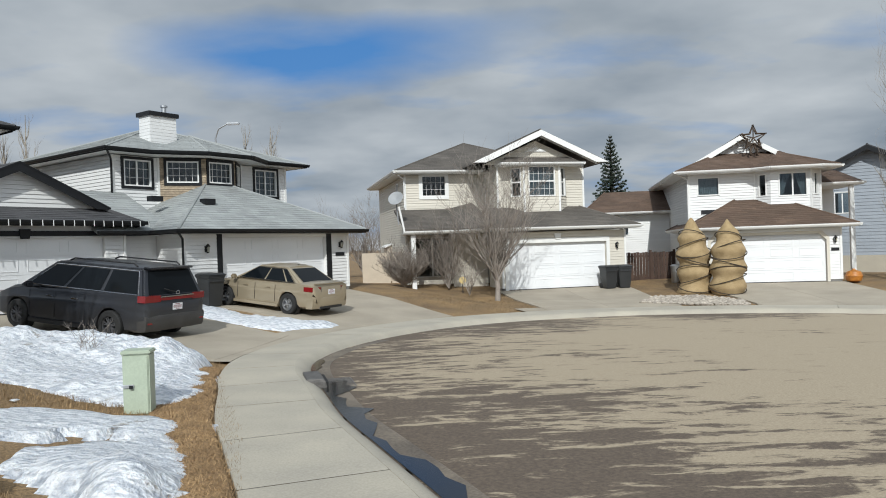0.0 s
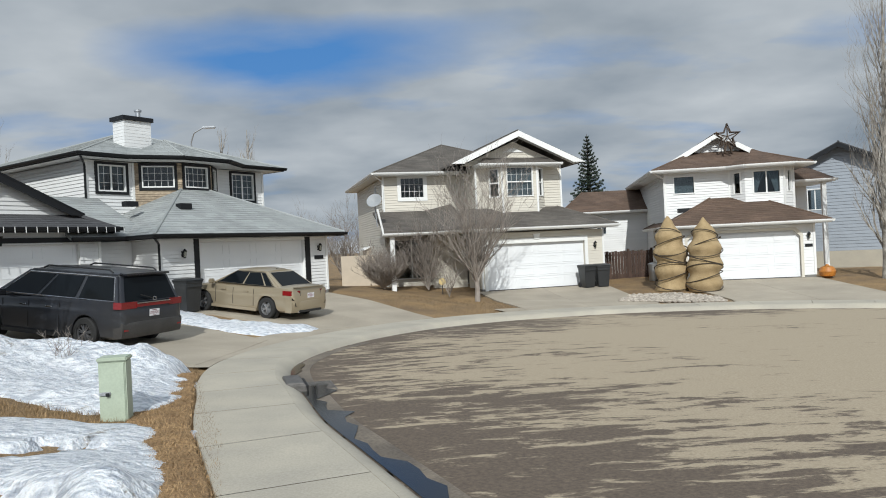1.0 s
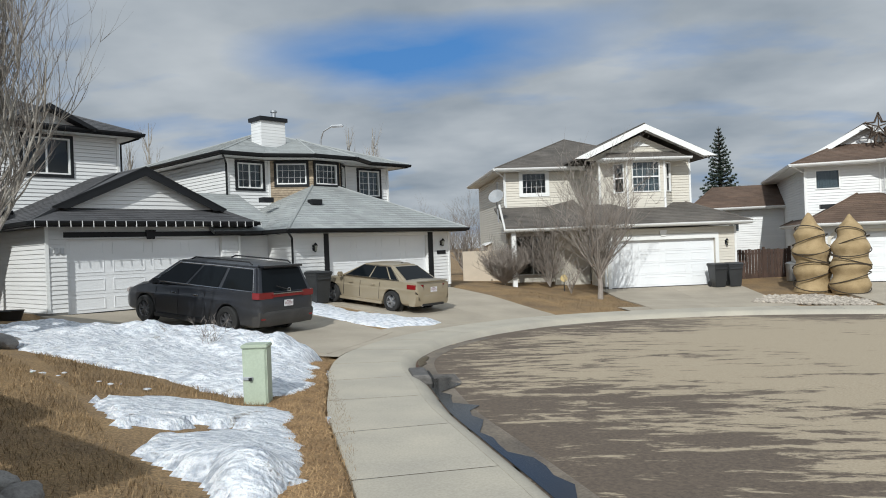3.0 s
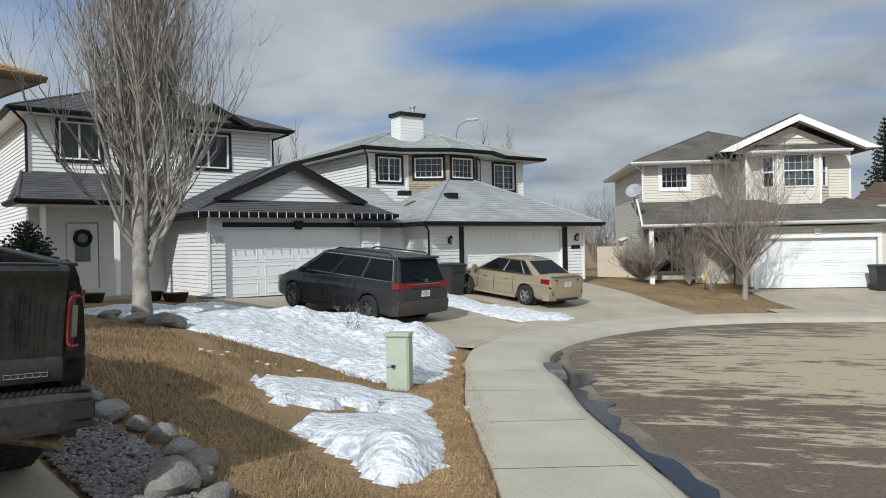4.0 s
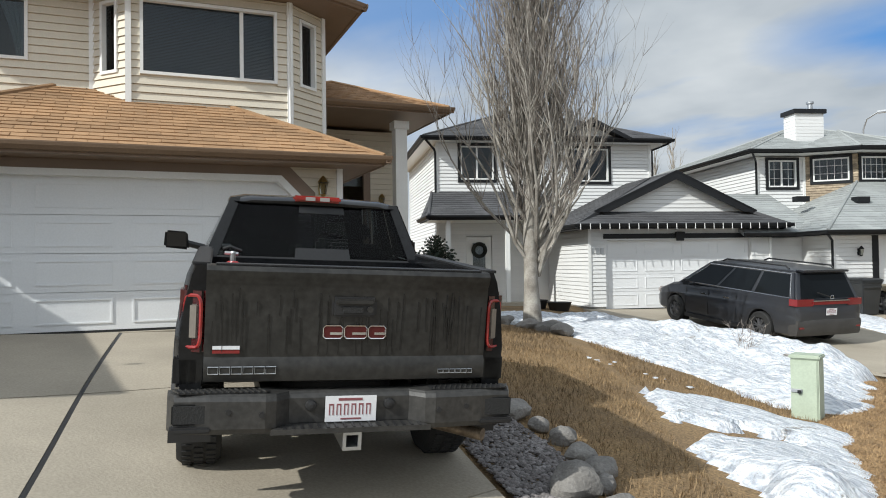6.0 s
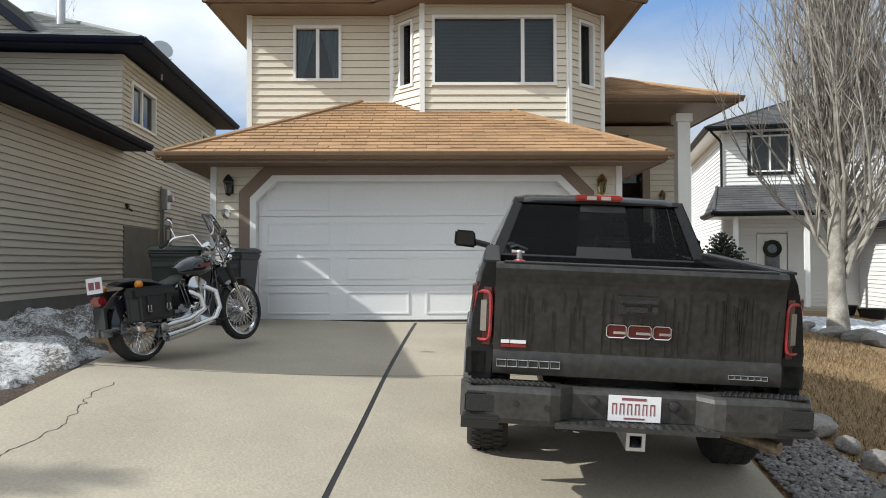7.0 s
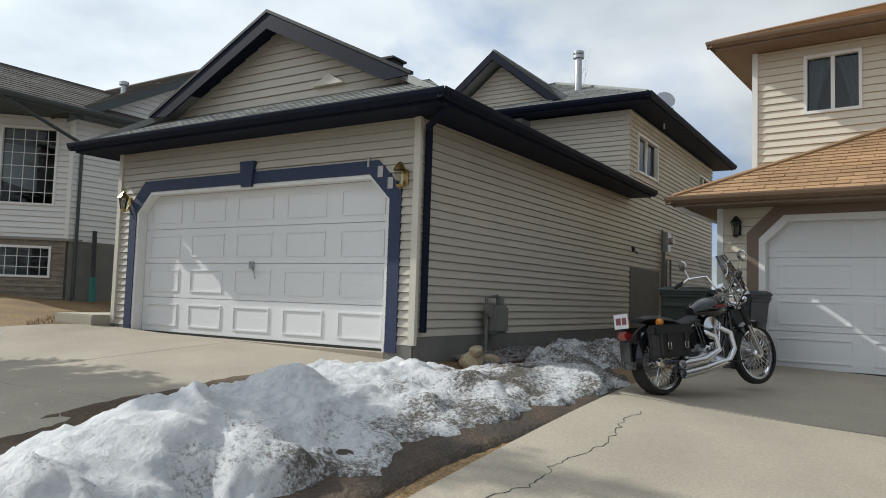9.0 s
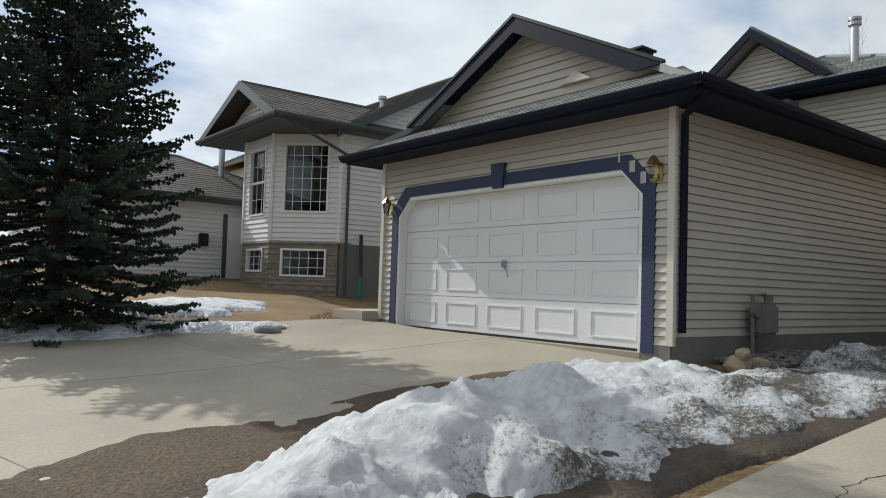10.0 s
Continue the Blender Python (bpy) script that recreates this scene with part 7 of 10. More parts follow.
    for s in (-1, 1):
        for y in (0.0, L):
            wheel(C, s * (wmax - 0.088), y, r, 0.215, rim["mat"], rim["spokes"], s, tread=False)
            part("wheel_well", Kit().lathe([(0.05, -0.01), (r * 1.16, -0.01), (r * 1.16, 0.14), (r * 1.13, 0.14), (r * 1.13, 0.0), (0.05, 0.0)], 30, pose(s * (wmax - 0.21), y, r, 0, 90 * s, 0)), BLACK_PLASTIC, C)
        for y in ((L * 0.28, L * 0.64) if not van else (L * 0.33, L * 0.60)):
            part("door_handle", Kit().box((s * wmax - 0.02, y, zb - 0.17), (s * wmax + 0.022, y + 0.2, zb - 0.135)), paint if not van else CHROME, C, bevel=0.01)
        for y in (L * 0.20, L * 0.52, L * 0.80) if not van else (L * 0.26, L * 0.58, L * 0.86):
            part("door_gap", Kit().tube([(s * (wmax + 0.001), y, 0.36), (s * (wmax + 0.003), y, 0.6), (s * (wmax * 0.985), y, zb - 0.06)], 0.006, 4), BLACK_PLASTIC, C)
        mr = part("door_mirror", Kit().box((s * (wmax + 0.11) - 0.10, L * 0.80, zb + 0.01), (s * (wmax + 0.11) + 0.10, L * 0.80 + 0.13, zb + 0.16)), paint, C, bevel=0.035, smooth=True)
        part("sill", Kit().box((s * wmax - 0.03, r * 1.2, 0.20), (s * wmax + 0.012, L - r * 1.2, 0.30)), BLACK_PLASTIC if van else paint, C, bevel=0.01)
    return C


def minivan():
    PAINT = mat("dark_slate_van_paint", (0.026, 0.029, 0.038), 0.28, 0.2, vary=0.12, scale=1.2, fine=60, bump=0.0, second=(0.040, 0.041, 0.044), coat=0.25)
    DUST = mat("dusty_lower_van", (0.055, 0.052, 0.050), 0.5, vary=0.2)
    c, s = math.cos(radians(157.2)), math.sin(radians(157.2))
    # origin under the middle of the rear axle; the near wheels stand on the street side
    x, y = -7.64 - 0.88 * (-s) * 0 + 0.88 * s, 17.01 - 0.88 * c
    body = [(-1.02, 0.86, 0.40, 0.55, 0.75, 0.80), (-0.98, 0.93, 0.30, 0.55, 1.00, 1.02), (-0.75, 0.99, 0.24, 0.6, 1.10, 1.12), (0.0, 1.005, 0.22, 0.7, 1.08, 1.12), (1.5, 1.005, 0.22, 0.7, 1.05, 1.10),
            (2.9, 1.005, 0.22, 0.7, 1.00, 1.06), (3.35, 0.98, 0.24, 0.65, 0.93, 1.0), (3.75, 0.92, 0.26, 0.6, 0.80, 0.86), (4.0, 0.78, 0.30, 0.5, 0.66, 0.70), (4.1, 0.6, 0.36, 0.45, 0.55, 0.58)]
    V = car("minivan", pose(x, y, 0.02, 5.2, 0, 157.2 - 90), 3.0, body, ((3.05, -0.95, 0.955, 1.02), (2.0, -0.70, 0.74, 1.68)), PAINT, {"r": 0.345, "mat": mat("black_alloy", (0.10, 0.10, 0.105), 0.35, 0.5, vary=0.1, bump=0), "spokes": 7}, "dark slate minivan, dusty, parked on the white house's driveway", van=True)
    for sd in (-1, 1):
        L = part("tail_lamp", Kit().loft([[(sd * 0.50, -1.005, z), (sd * 0.94, -0.985, z), (sd * 0.985, -0.80, z), (sd * 0.93, -0.76, z), (sd * 0.6, -0.95, z)][:: sd] for z in (0.93, 0.96, 1.06, 1.08)]), RED_LENS, V, "wide red tail lamp", smooth=True)
        part("roof_rail", Kit().tube([(sd * 0.66, -0.45, 1.70), (sd * 0.66, -0.35, 1.76), (sd * 0.66, 1.5, 1.77), (sd * 0.66, 1.65, 1.71)], 0.02, 6), BLACK_PLASTIC, V, smooth=True)
        part("head_lamp", Kit().box((sd * 0.72 - 0.14, 3.80, 0.66), (sd * 0.72 + 0.14, 3.95, 0.82)), CLEAR_LENS, V, bevel=0.04)
        part("reflector", Kit().box((sd * 0.78 - 0.10, -1.03, 0.44), (sd * 0.78 + 0.10, -1.0, 0.48)), RED_LENS, V)
    part("tail_strip", Kit().box((-0.52, -1.02, 0.96), (0.52, -0.98, 1.03)), RED_LENS, V)
    part("chrome_strip", Kit().box((-0.52, -1.03, 1.035), (0.52, -0.985, 1.055)), CHROME, V)
    part("badge", Kit().tube([(-0.05, -1.03, 1.09), (-0.035, -1.03, 1.16), (0.035, -1.03, 1.16), (0.05, -1.03, 1.09)], 0.008, 5, closed=True), CHROME, V)
    part("rear_bumper", Kit().loft([[(-0.97, -0.80, z), (-0.92, -1.0 - d, z), (-0.5, -1.05 - d, z), (0.5, -1.05 - d, z), (0.92, -1.0 - d, z), (0.97, -0.80, z)] for z, d in ((0.28, -0.03), (0.34, 0.0), (0.56, 0.02), (0.62, 0.0), (0.64, -0.05))]), DUST, V, "dusty rear bumper", smooth=True)
    part("rear_spoiler", Kit().box((-0.68, -0.86, 1.655), (0.68, -0.62, 1.70)), PAINT, V, bevel=0.02)
    plate(V, 0.0, -1.035, 0.80)
    part("rear_wiper", Kit().tube([(0.0, -0.99, 1.12), (-0.35, -0.95, 1.22)], 0.012, 5), BLACK_PLASTIC, V)
    return V


def sedan():
    PAINT = mat("champagne_car_paint", (0.40, 0.335, 0.235), 0.28, 0.45, vary=0.05, scale=1.2, fine=90, bump=0.0, coat=0.5)
    h = radians(149.0)
    c, s = math.cos(h), math.sin(h)
    x, y = -4.86 + 0.80 * s, 22.82 - 0.80 * c
    body = [(-0.98, 0.72, 0.42, 0.52, 0.66, 0.70), (-0.94, 0.80, 0.32, 0.55, 0.92, 0.96), (-0.70, 0.87, 0.24, 0.58, 0.97, 1.02), (0.0, 0.895, 0.20, 0.62, 0.95, 1.00), (1.3, 0.895, 0.20, 0.62, 0.93, 0.96),
            (2.5, 0.89, 0.20, 0.60, 0.90, 0.96), (2.9, 0.87, 0.22, 0.56, 0.80, 0.88), (3.35, 0.78, 0.24, 0.50, 0.68, 0.74), (3.6, 0.6, 0.30, 0.44, 0.56, 0.60)]
    S = car("sedan", pose(x, y, -0.02, 5.1, 0, 149.0 - 90), 2.69, body, ((2.45, -0.55, 0.83, 0.93), (1.45, 0.28, 0.60, 1.42)), PAINT, {"r": 0.325, "mat": mat("silver_alloy", (0.45, 0.45, 0.46), 0.3, 0.8, vary=0.06, bump=0), "spokes": 5}, "champagne beige sedan parked on the driveway by the snow")
    for sd in (-1, 1):
        L = part("tail_lamp", Kit().loft([[(sd * 0.48, -0.955, z), (sd * 0.82, -0.90, z), (sd * 0.88, -0.62, z), (sd * 0.80, -0.62, z), (sd * 0.5, -0.85, z)][:: sd] for z in (0.76, 0.79, 0.88, 0.90)]), RED_LENS, S, "red tail lamp", smooth=True)
        part("exhaust_tip", Kit().tube([(sd * 0.5, -0.7, 0.27), (sd * 0.5, -0.97, 0.26)], 0.035, 8), CHROME, S)
        part("head_lamp", Kit().box((sd * 0.64 - 0.13, 3.22, 0.60), (sd * 0.64 + 0.13, 3.42, 0.72)), CLEAR_LENS, S, bevel=0.04)
    part("boot_gap", Kit().tube([(-0.48, -0.965, 0.90), (-0.46, -0.97, 0.62), (0.46, -0.97, 0.62), (0.48, -0.965, 0.90)], 0.006, 4), BLACK_PLASTIC, S)
    part("boot_lip", Kit().box((-0.70, -0.98, 0.985), (0.70, -0.85, 1.01)), PAINT, S, bevel=0.01)
    part("rear_bumper", Kit().loft([[(-0.86, -0.72, z), (-0.80, -0.92 - d, z), (-0.4, -0.99 - d, z), (0.4, -0.99 - d, z), (0.80, -0.92 - d, z), (0.86, -0.72, z)] for z, d in ((0.24, -0.03), (0.30, 0.0), (0.50, 0.015), (0.58, 0.0), (0.60, -0.05))]), PAINT, S, smooth=True)
    part("bumper_insert", Kit().box((-0.5, -1.01, 0.24), (0.5, -0.9, 0.31)), BLACK_PLASTIC, S, bevel=0.01)
    plate(S, 0.0, -0.978, 0.74)
    part("aerial", Kit().tube([(0, 0.45, 1.46), (0, 0.35, 1.50)], 0.012, 5), BLACK_PLASTIC, S)
    return S


def motorcycle():
    """A cruiser with saddlebags, seen from its exhaust side. x forward, origin under the rear axle."""
    back, front = Vector((-8.15, 0.03, 0)), Vector((-9.22, 1.13, 0))
    head = math.degrees(math.atan2(front.y - back.y, front.x - back.x))
    M = thing("motorcycle", pose(back.x, back.y, lz(back.x, back.y) + 0.012, -7, 0, head) @ pose(0, 0, 0, 0, -2.5, 0), "black cruiser motorcycle with chrome engine and leather saddlebags on its stand", "motorcycle")
    BLK = mat("black_gloss_paint", (0.010, 0.010, 0.012), 0.12, vary=0.1, bump=0, coat=0.7)
    LEATHER = mat("black_leather", (0.016, 0.015, 0.015), 0.5, vary=0.2, fine=120, bump=0.2)
    WB = 1.53

    def spoked(x, r, w, n, name):
        W = part(name, Kit().lathe([(r * 0.84, -w / 2), (r * 0.95, -w / 2), (r, -w * 0.3), (r, w * 0.3), (r * 0.95, w / 2), (r * 0.84, w / 2)], 36, cap=False), RUBBER, M, smooth=True, m=pose(x, 0, r, 90, 0, 0))
        part("rim", Kit().lathe([(r * 0.76, -w * 0.36), (r * 0.845, -w * 0.42), (r * 0.845, w * 0.42), (r * 0.76, w * 0.36), (r * 0.74, 0), (r * 0.76, -w * 0.36)], 36, cap=False), CHROME, W, smooth=True)
        k = Kit()
        for i in range(n):
            a = 2 * math.pi * i / n
            b = a + (0.5 if i % 2 else -0.5)
            z = 0.05 if i % 4 < 2 else -0.05
            k.tube([(0.045 * math.cos(b), 0.045 * math.sin(b), z), (r * 0.76 * math.cos(a), r * 0.76 * math.sin(a), 0)], 0.004, 4)
        tagged(part("spoke", k, CHROME, W), kind="stuff")
        part("hub", Kit().lathe([(0.05, -0.08), (0.065, -0.06), (0.04, 0), (0.065, 0.06), (0.05, 0.08)], 16), CHROME, W, smooth=True)
        part("brake_disc", Kit().lathe([(0.08, -0.075), (0.14, -0.075), (0.14, -0.068), (0.08, -0.068)], 24), STEEL, W)
        return W

    spoked(0.0, 0.33, 0.15, 40, "rear_wheel")
    spoked(WB, 0.345, 0.09, 40, "front_wheel")
    # fenders
    def fender(x, r, a0, a1, w, name, mt):
        rings = []
        for a in np.linspace(a0, a1, 14):
            c, s_ = math.cos(radians(a)), math.sin(radians(a))
            rings.append([(x + (r + d) * c, y, 0.335 + (r + d) * s_) for y, d in ((-w, -0.07), (-w * 0.8, 0.0), (0, 0.02), (w * 0.8, 0.0), (w, -0.07), (w * 0.95, -0.075), (0, 0.0), (-w * 0.95, -0.075))])
        return part(name, Kit().loft(rings), mt, M, smooth=True)
    fender(0.0, 0.39, 50, 188, 0.11, "rear_fender", BLK)
    fender(WB, 0.38, 60, 130, 0.07, "front_fender", BLK)
    # tank, seat
    tank = []
    for x, w, z0, z1 in ((0.56, 0.06, 0.80, 0.90), (0.66, 0.13, 0.76, 0.965), (0.82, 0.165, 0.74, 1.01), (0.98, 0.15, 0.76, 1.02), (1.08, 0.09, 0.82, 0.99), (1.12, 0.03, 0.86, 0.95)):
        tank.append([(x, w * math.cos(a), (z0 + z1) / 2 + (z1 - z0) / 2 * math.sin(a)) for a in np.linspace(0, 2 * math.pi, 15)[:-1]])
    part("fuel_tank", Kit().loft(tank), BLK, M, "black teardrop fuel tank", smooth=True)
    part("tank_badge", Kit().box((0.78, -0.172, 0.88), (0.95, -0.160, 0.91)), RED_LENS, M)
    seat = []
    for x, w, z0, z1 in ((-0.22, 0.10, 0.76, 0.80), (-0.10, 0.13, 0.74, 0.83), (0.15, 0.14, 0.70, 0.80), (0.30, 0.16, 0.66, 0.74), (0.50, 0.13, 0.70, 0.80), (0.60, 0.08, 0.76, 0.84)):
        seat.append([(x, w * math.cos(a), (z0 + z1) / 2 + (z1 - z0) / 2 * math.sin(a)) for a in np.linspace(0, 2 * math.pi, 13)[:-1]])
    part("seat", Kit().loft(seat), LEATHER, M, "black leather seat", smooth=True)
    # frame and fork
    part("frame_tube", Kit().tube([(0.05, 0.09, 0.34), (0.55, 0.10, 0.32), (0.98, 0.08, 0.24), (1.12, 0.05, 0.55), (1.17, 0, 0.92), (0.60, 0, 0.78), (0.15, 0.08, 0.68), (0.02, 0.1, 0.36)], 0.022, 7), BLK, M, smooth=True)
    part("frame_tube", Kit().tube([(0.05, -0.09, 0.34), (0.55, -0.10, 0.32), (0.98, -0.08, 0.24), (1.12, -0.05, 0.55), (1.17, 0, 0.92)], 0.022, 7), BLK, M, smooth=True)
    for y in (-0.095, 0.095):
        f = part("fork_leg", Kit().tube([(WB, y, 0.345), (WB - 0.17, y, 0.72), (WB - 0.36, y, 1.10)], [0.032, 0.027, 0.022], 10), CHROME, M, smooth=True)
        part("fork_boot", Kit().tube([(WB - 0.15, y, 0.68), (WB - 0.26, y, 0.91)], 0.034, 10), BLACK_PLASTIC, f, smooth=True)
        part("shock", Kit().tube([(0.03, y * 1.35, 0.36), (0.20, y * 1.3, 0.66)], 0.028, 8), CHROME, M, smooth=True)
    part("triple_clamp", Kit().box((1.12, -0.12, 1.02), (1.20, 0.12, 1.05)).box((1.16, -0.12, 0.86), (1.26, 0.12, 0.89)), CHROME, M, bevel=0.008)
    # handlebar, controls, mirrors, screen, lamp
    part("handlebar", Kit().tube([(0.93, -0.42, 1.20), (1.00, -0.36, 1.26), (1.13, -0.20, 1.27), (1.15, -0.07, 1.08), (1.15, 0.07, 1.08), (1.13, 0.20, 1.27), (1.00, 0.36, 1.26), (0.93, 0.42, 1.20)], 0.014, 8), CHROME, M, smooth=True)
    for s in (-1, 1):
        part("grip", Kit().tube([(0.86, s * 0.45, 1.165), (0.97, s * 0.40, 1.235)], 0.021, 8), RUBBER, M, smooth=True)
        part("lever", Kit().tube([(0.96, s * 0.38, 1.20), (0.93, s * 0.47, 1.16)], 0.008, 5), CHROME, M)
        mm = part("mirror", Kit().lathe([(0.005, 0), (0.055, 0.006), (0.06, 0.02), (0.005, 0.028)], 16, pose(0.98, s * 0.42, 1.42, 0, 80, 0)), CHROME, M, smooth=True)
        part("mirror_stem", Kit().tube([(1.0, s * 0.34, 1.25), (1.0, s * 0.40, 1.38)], 0.007, 5), CHROME, mm)
        part("turn_lamp", Kit().lathe([(0.012, -0.04), (0.038, -0.03), (0.042, 0.0), (0.02, 0.02)], 14, pose(1.22, s * 0.20, 0.96, 0, 90, 0)), CHROME, M, smooth=True)
        part("turn_lamp", Kit().lathe([(0.012, -0.05), (0.040, -0.03), (0.042, 0.0), (0.02, 0.02)], 14, pose(-0.17, s * 0.24, 0.74, 0, -90, 0)), mat("amber_lens", (0.55, 0.20, 0.02), 0.2, vary=0.05, bump=0), M, smooth=True)
    part("headlamp", Kit().lathe([(0.03, -0.12), (0.09, -0.06), (0.10, 0.03), (0.09, 0.05), (0.01, 0.06)], 20, pose(1.31, 0, 0.98, 0, 90, 0)), CHROME, M, smooth=True)
    part("speedometer", Kit().lathe([(0.05, -0.04), (0.058, 0.0), (0.05, 0.02)], 18, pose(1.10, 0, 1.12, 0, -35, 0)), CHROME, M, smooth=True)
    scr = Kit()
    n = 10
    for i in range(n + 1):
        for j in range(n + 1):
            a, h = (i / n - 0.5) * 2, j / n
            scr.v.append((1.36 - 0.26 * h - 0.10 * a * a, 0.26 * a * (1 - 0.25 * h * h), 1.02 + 0.46 * h))
    scr.f = [(i * (n + 1) + j, (i + 1) * (n + 1) + j, (i + 1) * (n + 1) + j + 1, i * (n + 1) + j + 1) for i in range(n) for j in range(n)]
    W = part("windscreen", scr, glass("screen_clear", (0.82, 0.84, 0.84)), M, "clear touring windscreen", smooth=True)
    for s in (-1, 1):
        part("screen_bracket", Kit().tube([(1.30, s * 0.12, 0.95), (1.27, s * 0.14, 1.2)], 0.01, 5), CHROME, W)
    # engine: two finned cylinders in a V, cases, air cleaner
    eng = part("engine", Kit().box((0.42, -0.14, 0.28), (0.92, 0.14, 0.50)), STEEL, M, "chrome and black V-twin engine", bevel=0.05)
    for tilt, x in ((-24, 0.60), (22, 0.78)):
        fin = Kit()
        for i in range(8):
            fin.lathe([(0.075, i * 0.027), (0.105, i * 0.027 + 0.004), (0.105, i * 0.027 + 0.012), (0.075, i * 0.027 + 0.016)], 16)
        part("cylinder", fin, BLACK_PLASTIC, eng, smooth=True, m=pose(x, 0, 0.48, 0, tilt, 0))
        part("rocker_cover", Kit().box((-0.10, -0.08, 0.22), (0.10, 0.08, 0.30)), CHROME, eng, bevel=0.03, m=pose(x, 0, 0.48, 0, tilt, 0))
        for dy in (0.02, 0.07):
            part("pushrod", Kit().tube([(x + dy - 0.045, -0.125, 0.42), (x + dy - 0.045 + 0.2 * math.sin(radians(tilt)), -0.11, 0.72)], 0.012, 6), CHROME, eng)
    part("air_cleaner", Kit().lathe([(0.02, -0.10), (0.115, -0.08), (0.125, 0.0), (0.02, 0.02)], 24, pose(0.74, -0.12, 0.66, -90, 0, 0) @ pose(0, 0, 0, 180, 0, 0)), CHROME, eng, smooth=True)
    part("gear_cover", Kit().lathe([(0.02, 0.0), (0.12, 0.02), (0.14, -0.04)], 22, pose(0.70, -0.15, 0.38, 90, 0, 0)), CHROME, eng, smooth=True)
    part("primary_cover", Kit().box((0.25, -0.18, 0.28), (0.60, -0.13, 0.42)), CHROME, eng, bevel=0.04, smooth=True)
    for k_, (x, z) in enumerate(((0.86, 0.66), (0.62, 0.62))):
        part("exhaust_pipe", Kit().tube([(x, -0.13, z), (x + 0.08, -0.19, z - 0.06), (x + 0.10, -0.20, 0.42), (x - 0.02, -0.21, 0.30 + 0.08 * k_), (0.45, -0.22, 0.235 + 0.09 * k_), (0.12, -0.23, 0.20 + 0.10 * k_)], [0.026, 0.03, 0.032, 0.036, 0.045, 0.048], 12), CHROME, M, smooth=True)
    part("side_cover", Kit().box((0.22, -0.15, 0.46), (0.46, -0.10, 0.68)), BLK, M, bevel=0.03)
    for s in (-1, 1):
        bag = part("saddlebag", Kit().loft([[(-0.26, s * 0.15, z0), (-0.30, s * 0.22, z0), (-0.22, s * 0.30, z0), (0.18, s * 0.30, z0), (0.26, s * 0.22, z0), (0.24, s * 0.15, z0)][:: s] for z0 in (0.38, 0.42, 0.56, 0.66, 0.70)]), LEATHER, M, "black leather saddlebag with buckles", bevel=0.02, smooth=True)
        part("bag_flap", Kit().box((-0.29, s * 0.235 - 0.075, 0.60), (0.25, s * 0.235 + 0.075, 0.715)), LEATHER, bag, bevel=0.025)
        for x in (-0.12, 0.12):
            part("buckle", Kit().tube([(x - 0.02, s * 0.315, 0.47), (x + 0.02, s * 0.315, 0.47), (x + 0.02, s * 0.315, 0.53), (x - 0.02, s * 0.315, 0.53)], 0.006, 4, closed=True), CHROME, bag)
            part("strap", Kit().box((x - 0.016, s * 0.307 - 0.006, 0.44), (x + 0.016, s * 0.307 + 0.006, 0.62)), LEATHER, bag)
    part("tail_lamp", Kit().box((-0.47, -0.07, 0.58), (-0.38, 0.07, 0.67)), RED_LENS, M, "red tail lamp", bevel=0.02)
    p = part("number_plate", Kit().box((-0.455, -0.10, 0.70), (-0.447, 0.10, 0.85)), PLATE_WHITE, M, "small white plate with bars")
    part("plate_bars", Kit().box((-0.459, -0.08, 0.74), (-0.4555, -0.02, 0.81)).box((-0.459, 0.0, 0.74), (-0.4555, 0.07, 0.81)), PLATE_INK, p)
    part("mud_flap", Kit().box((-0.44, -0.07, 0.36), (-0.41, 0.07, 0.56)), BLACK_PLASTIC, M)
    part("foot_board", Kit().box((0.85, -0.30, 0.27), (1.0, -0.18, 0.295)), BLACK_PLASTIC, M, bevel=0.008)
    part("side_stand", Kit().tube([(0.45, 0.12, 0.26), (0.40, 0.26, 0.01)], 0.012, 6), BLACK_PLASTIC, M)
    part("cable", Kit().tube([(1.0, -0.36, 1.24), (1.16, -0.28, 1.05), (1.12, -0.12, 0.80), (0.95, -0.08, 0.62)], 0.008, 5), BLACK_PLASTIC, M, smooth=True)
    return M


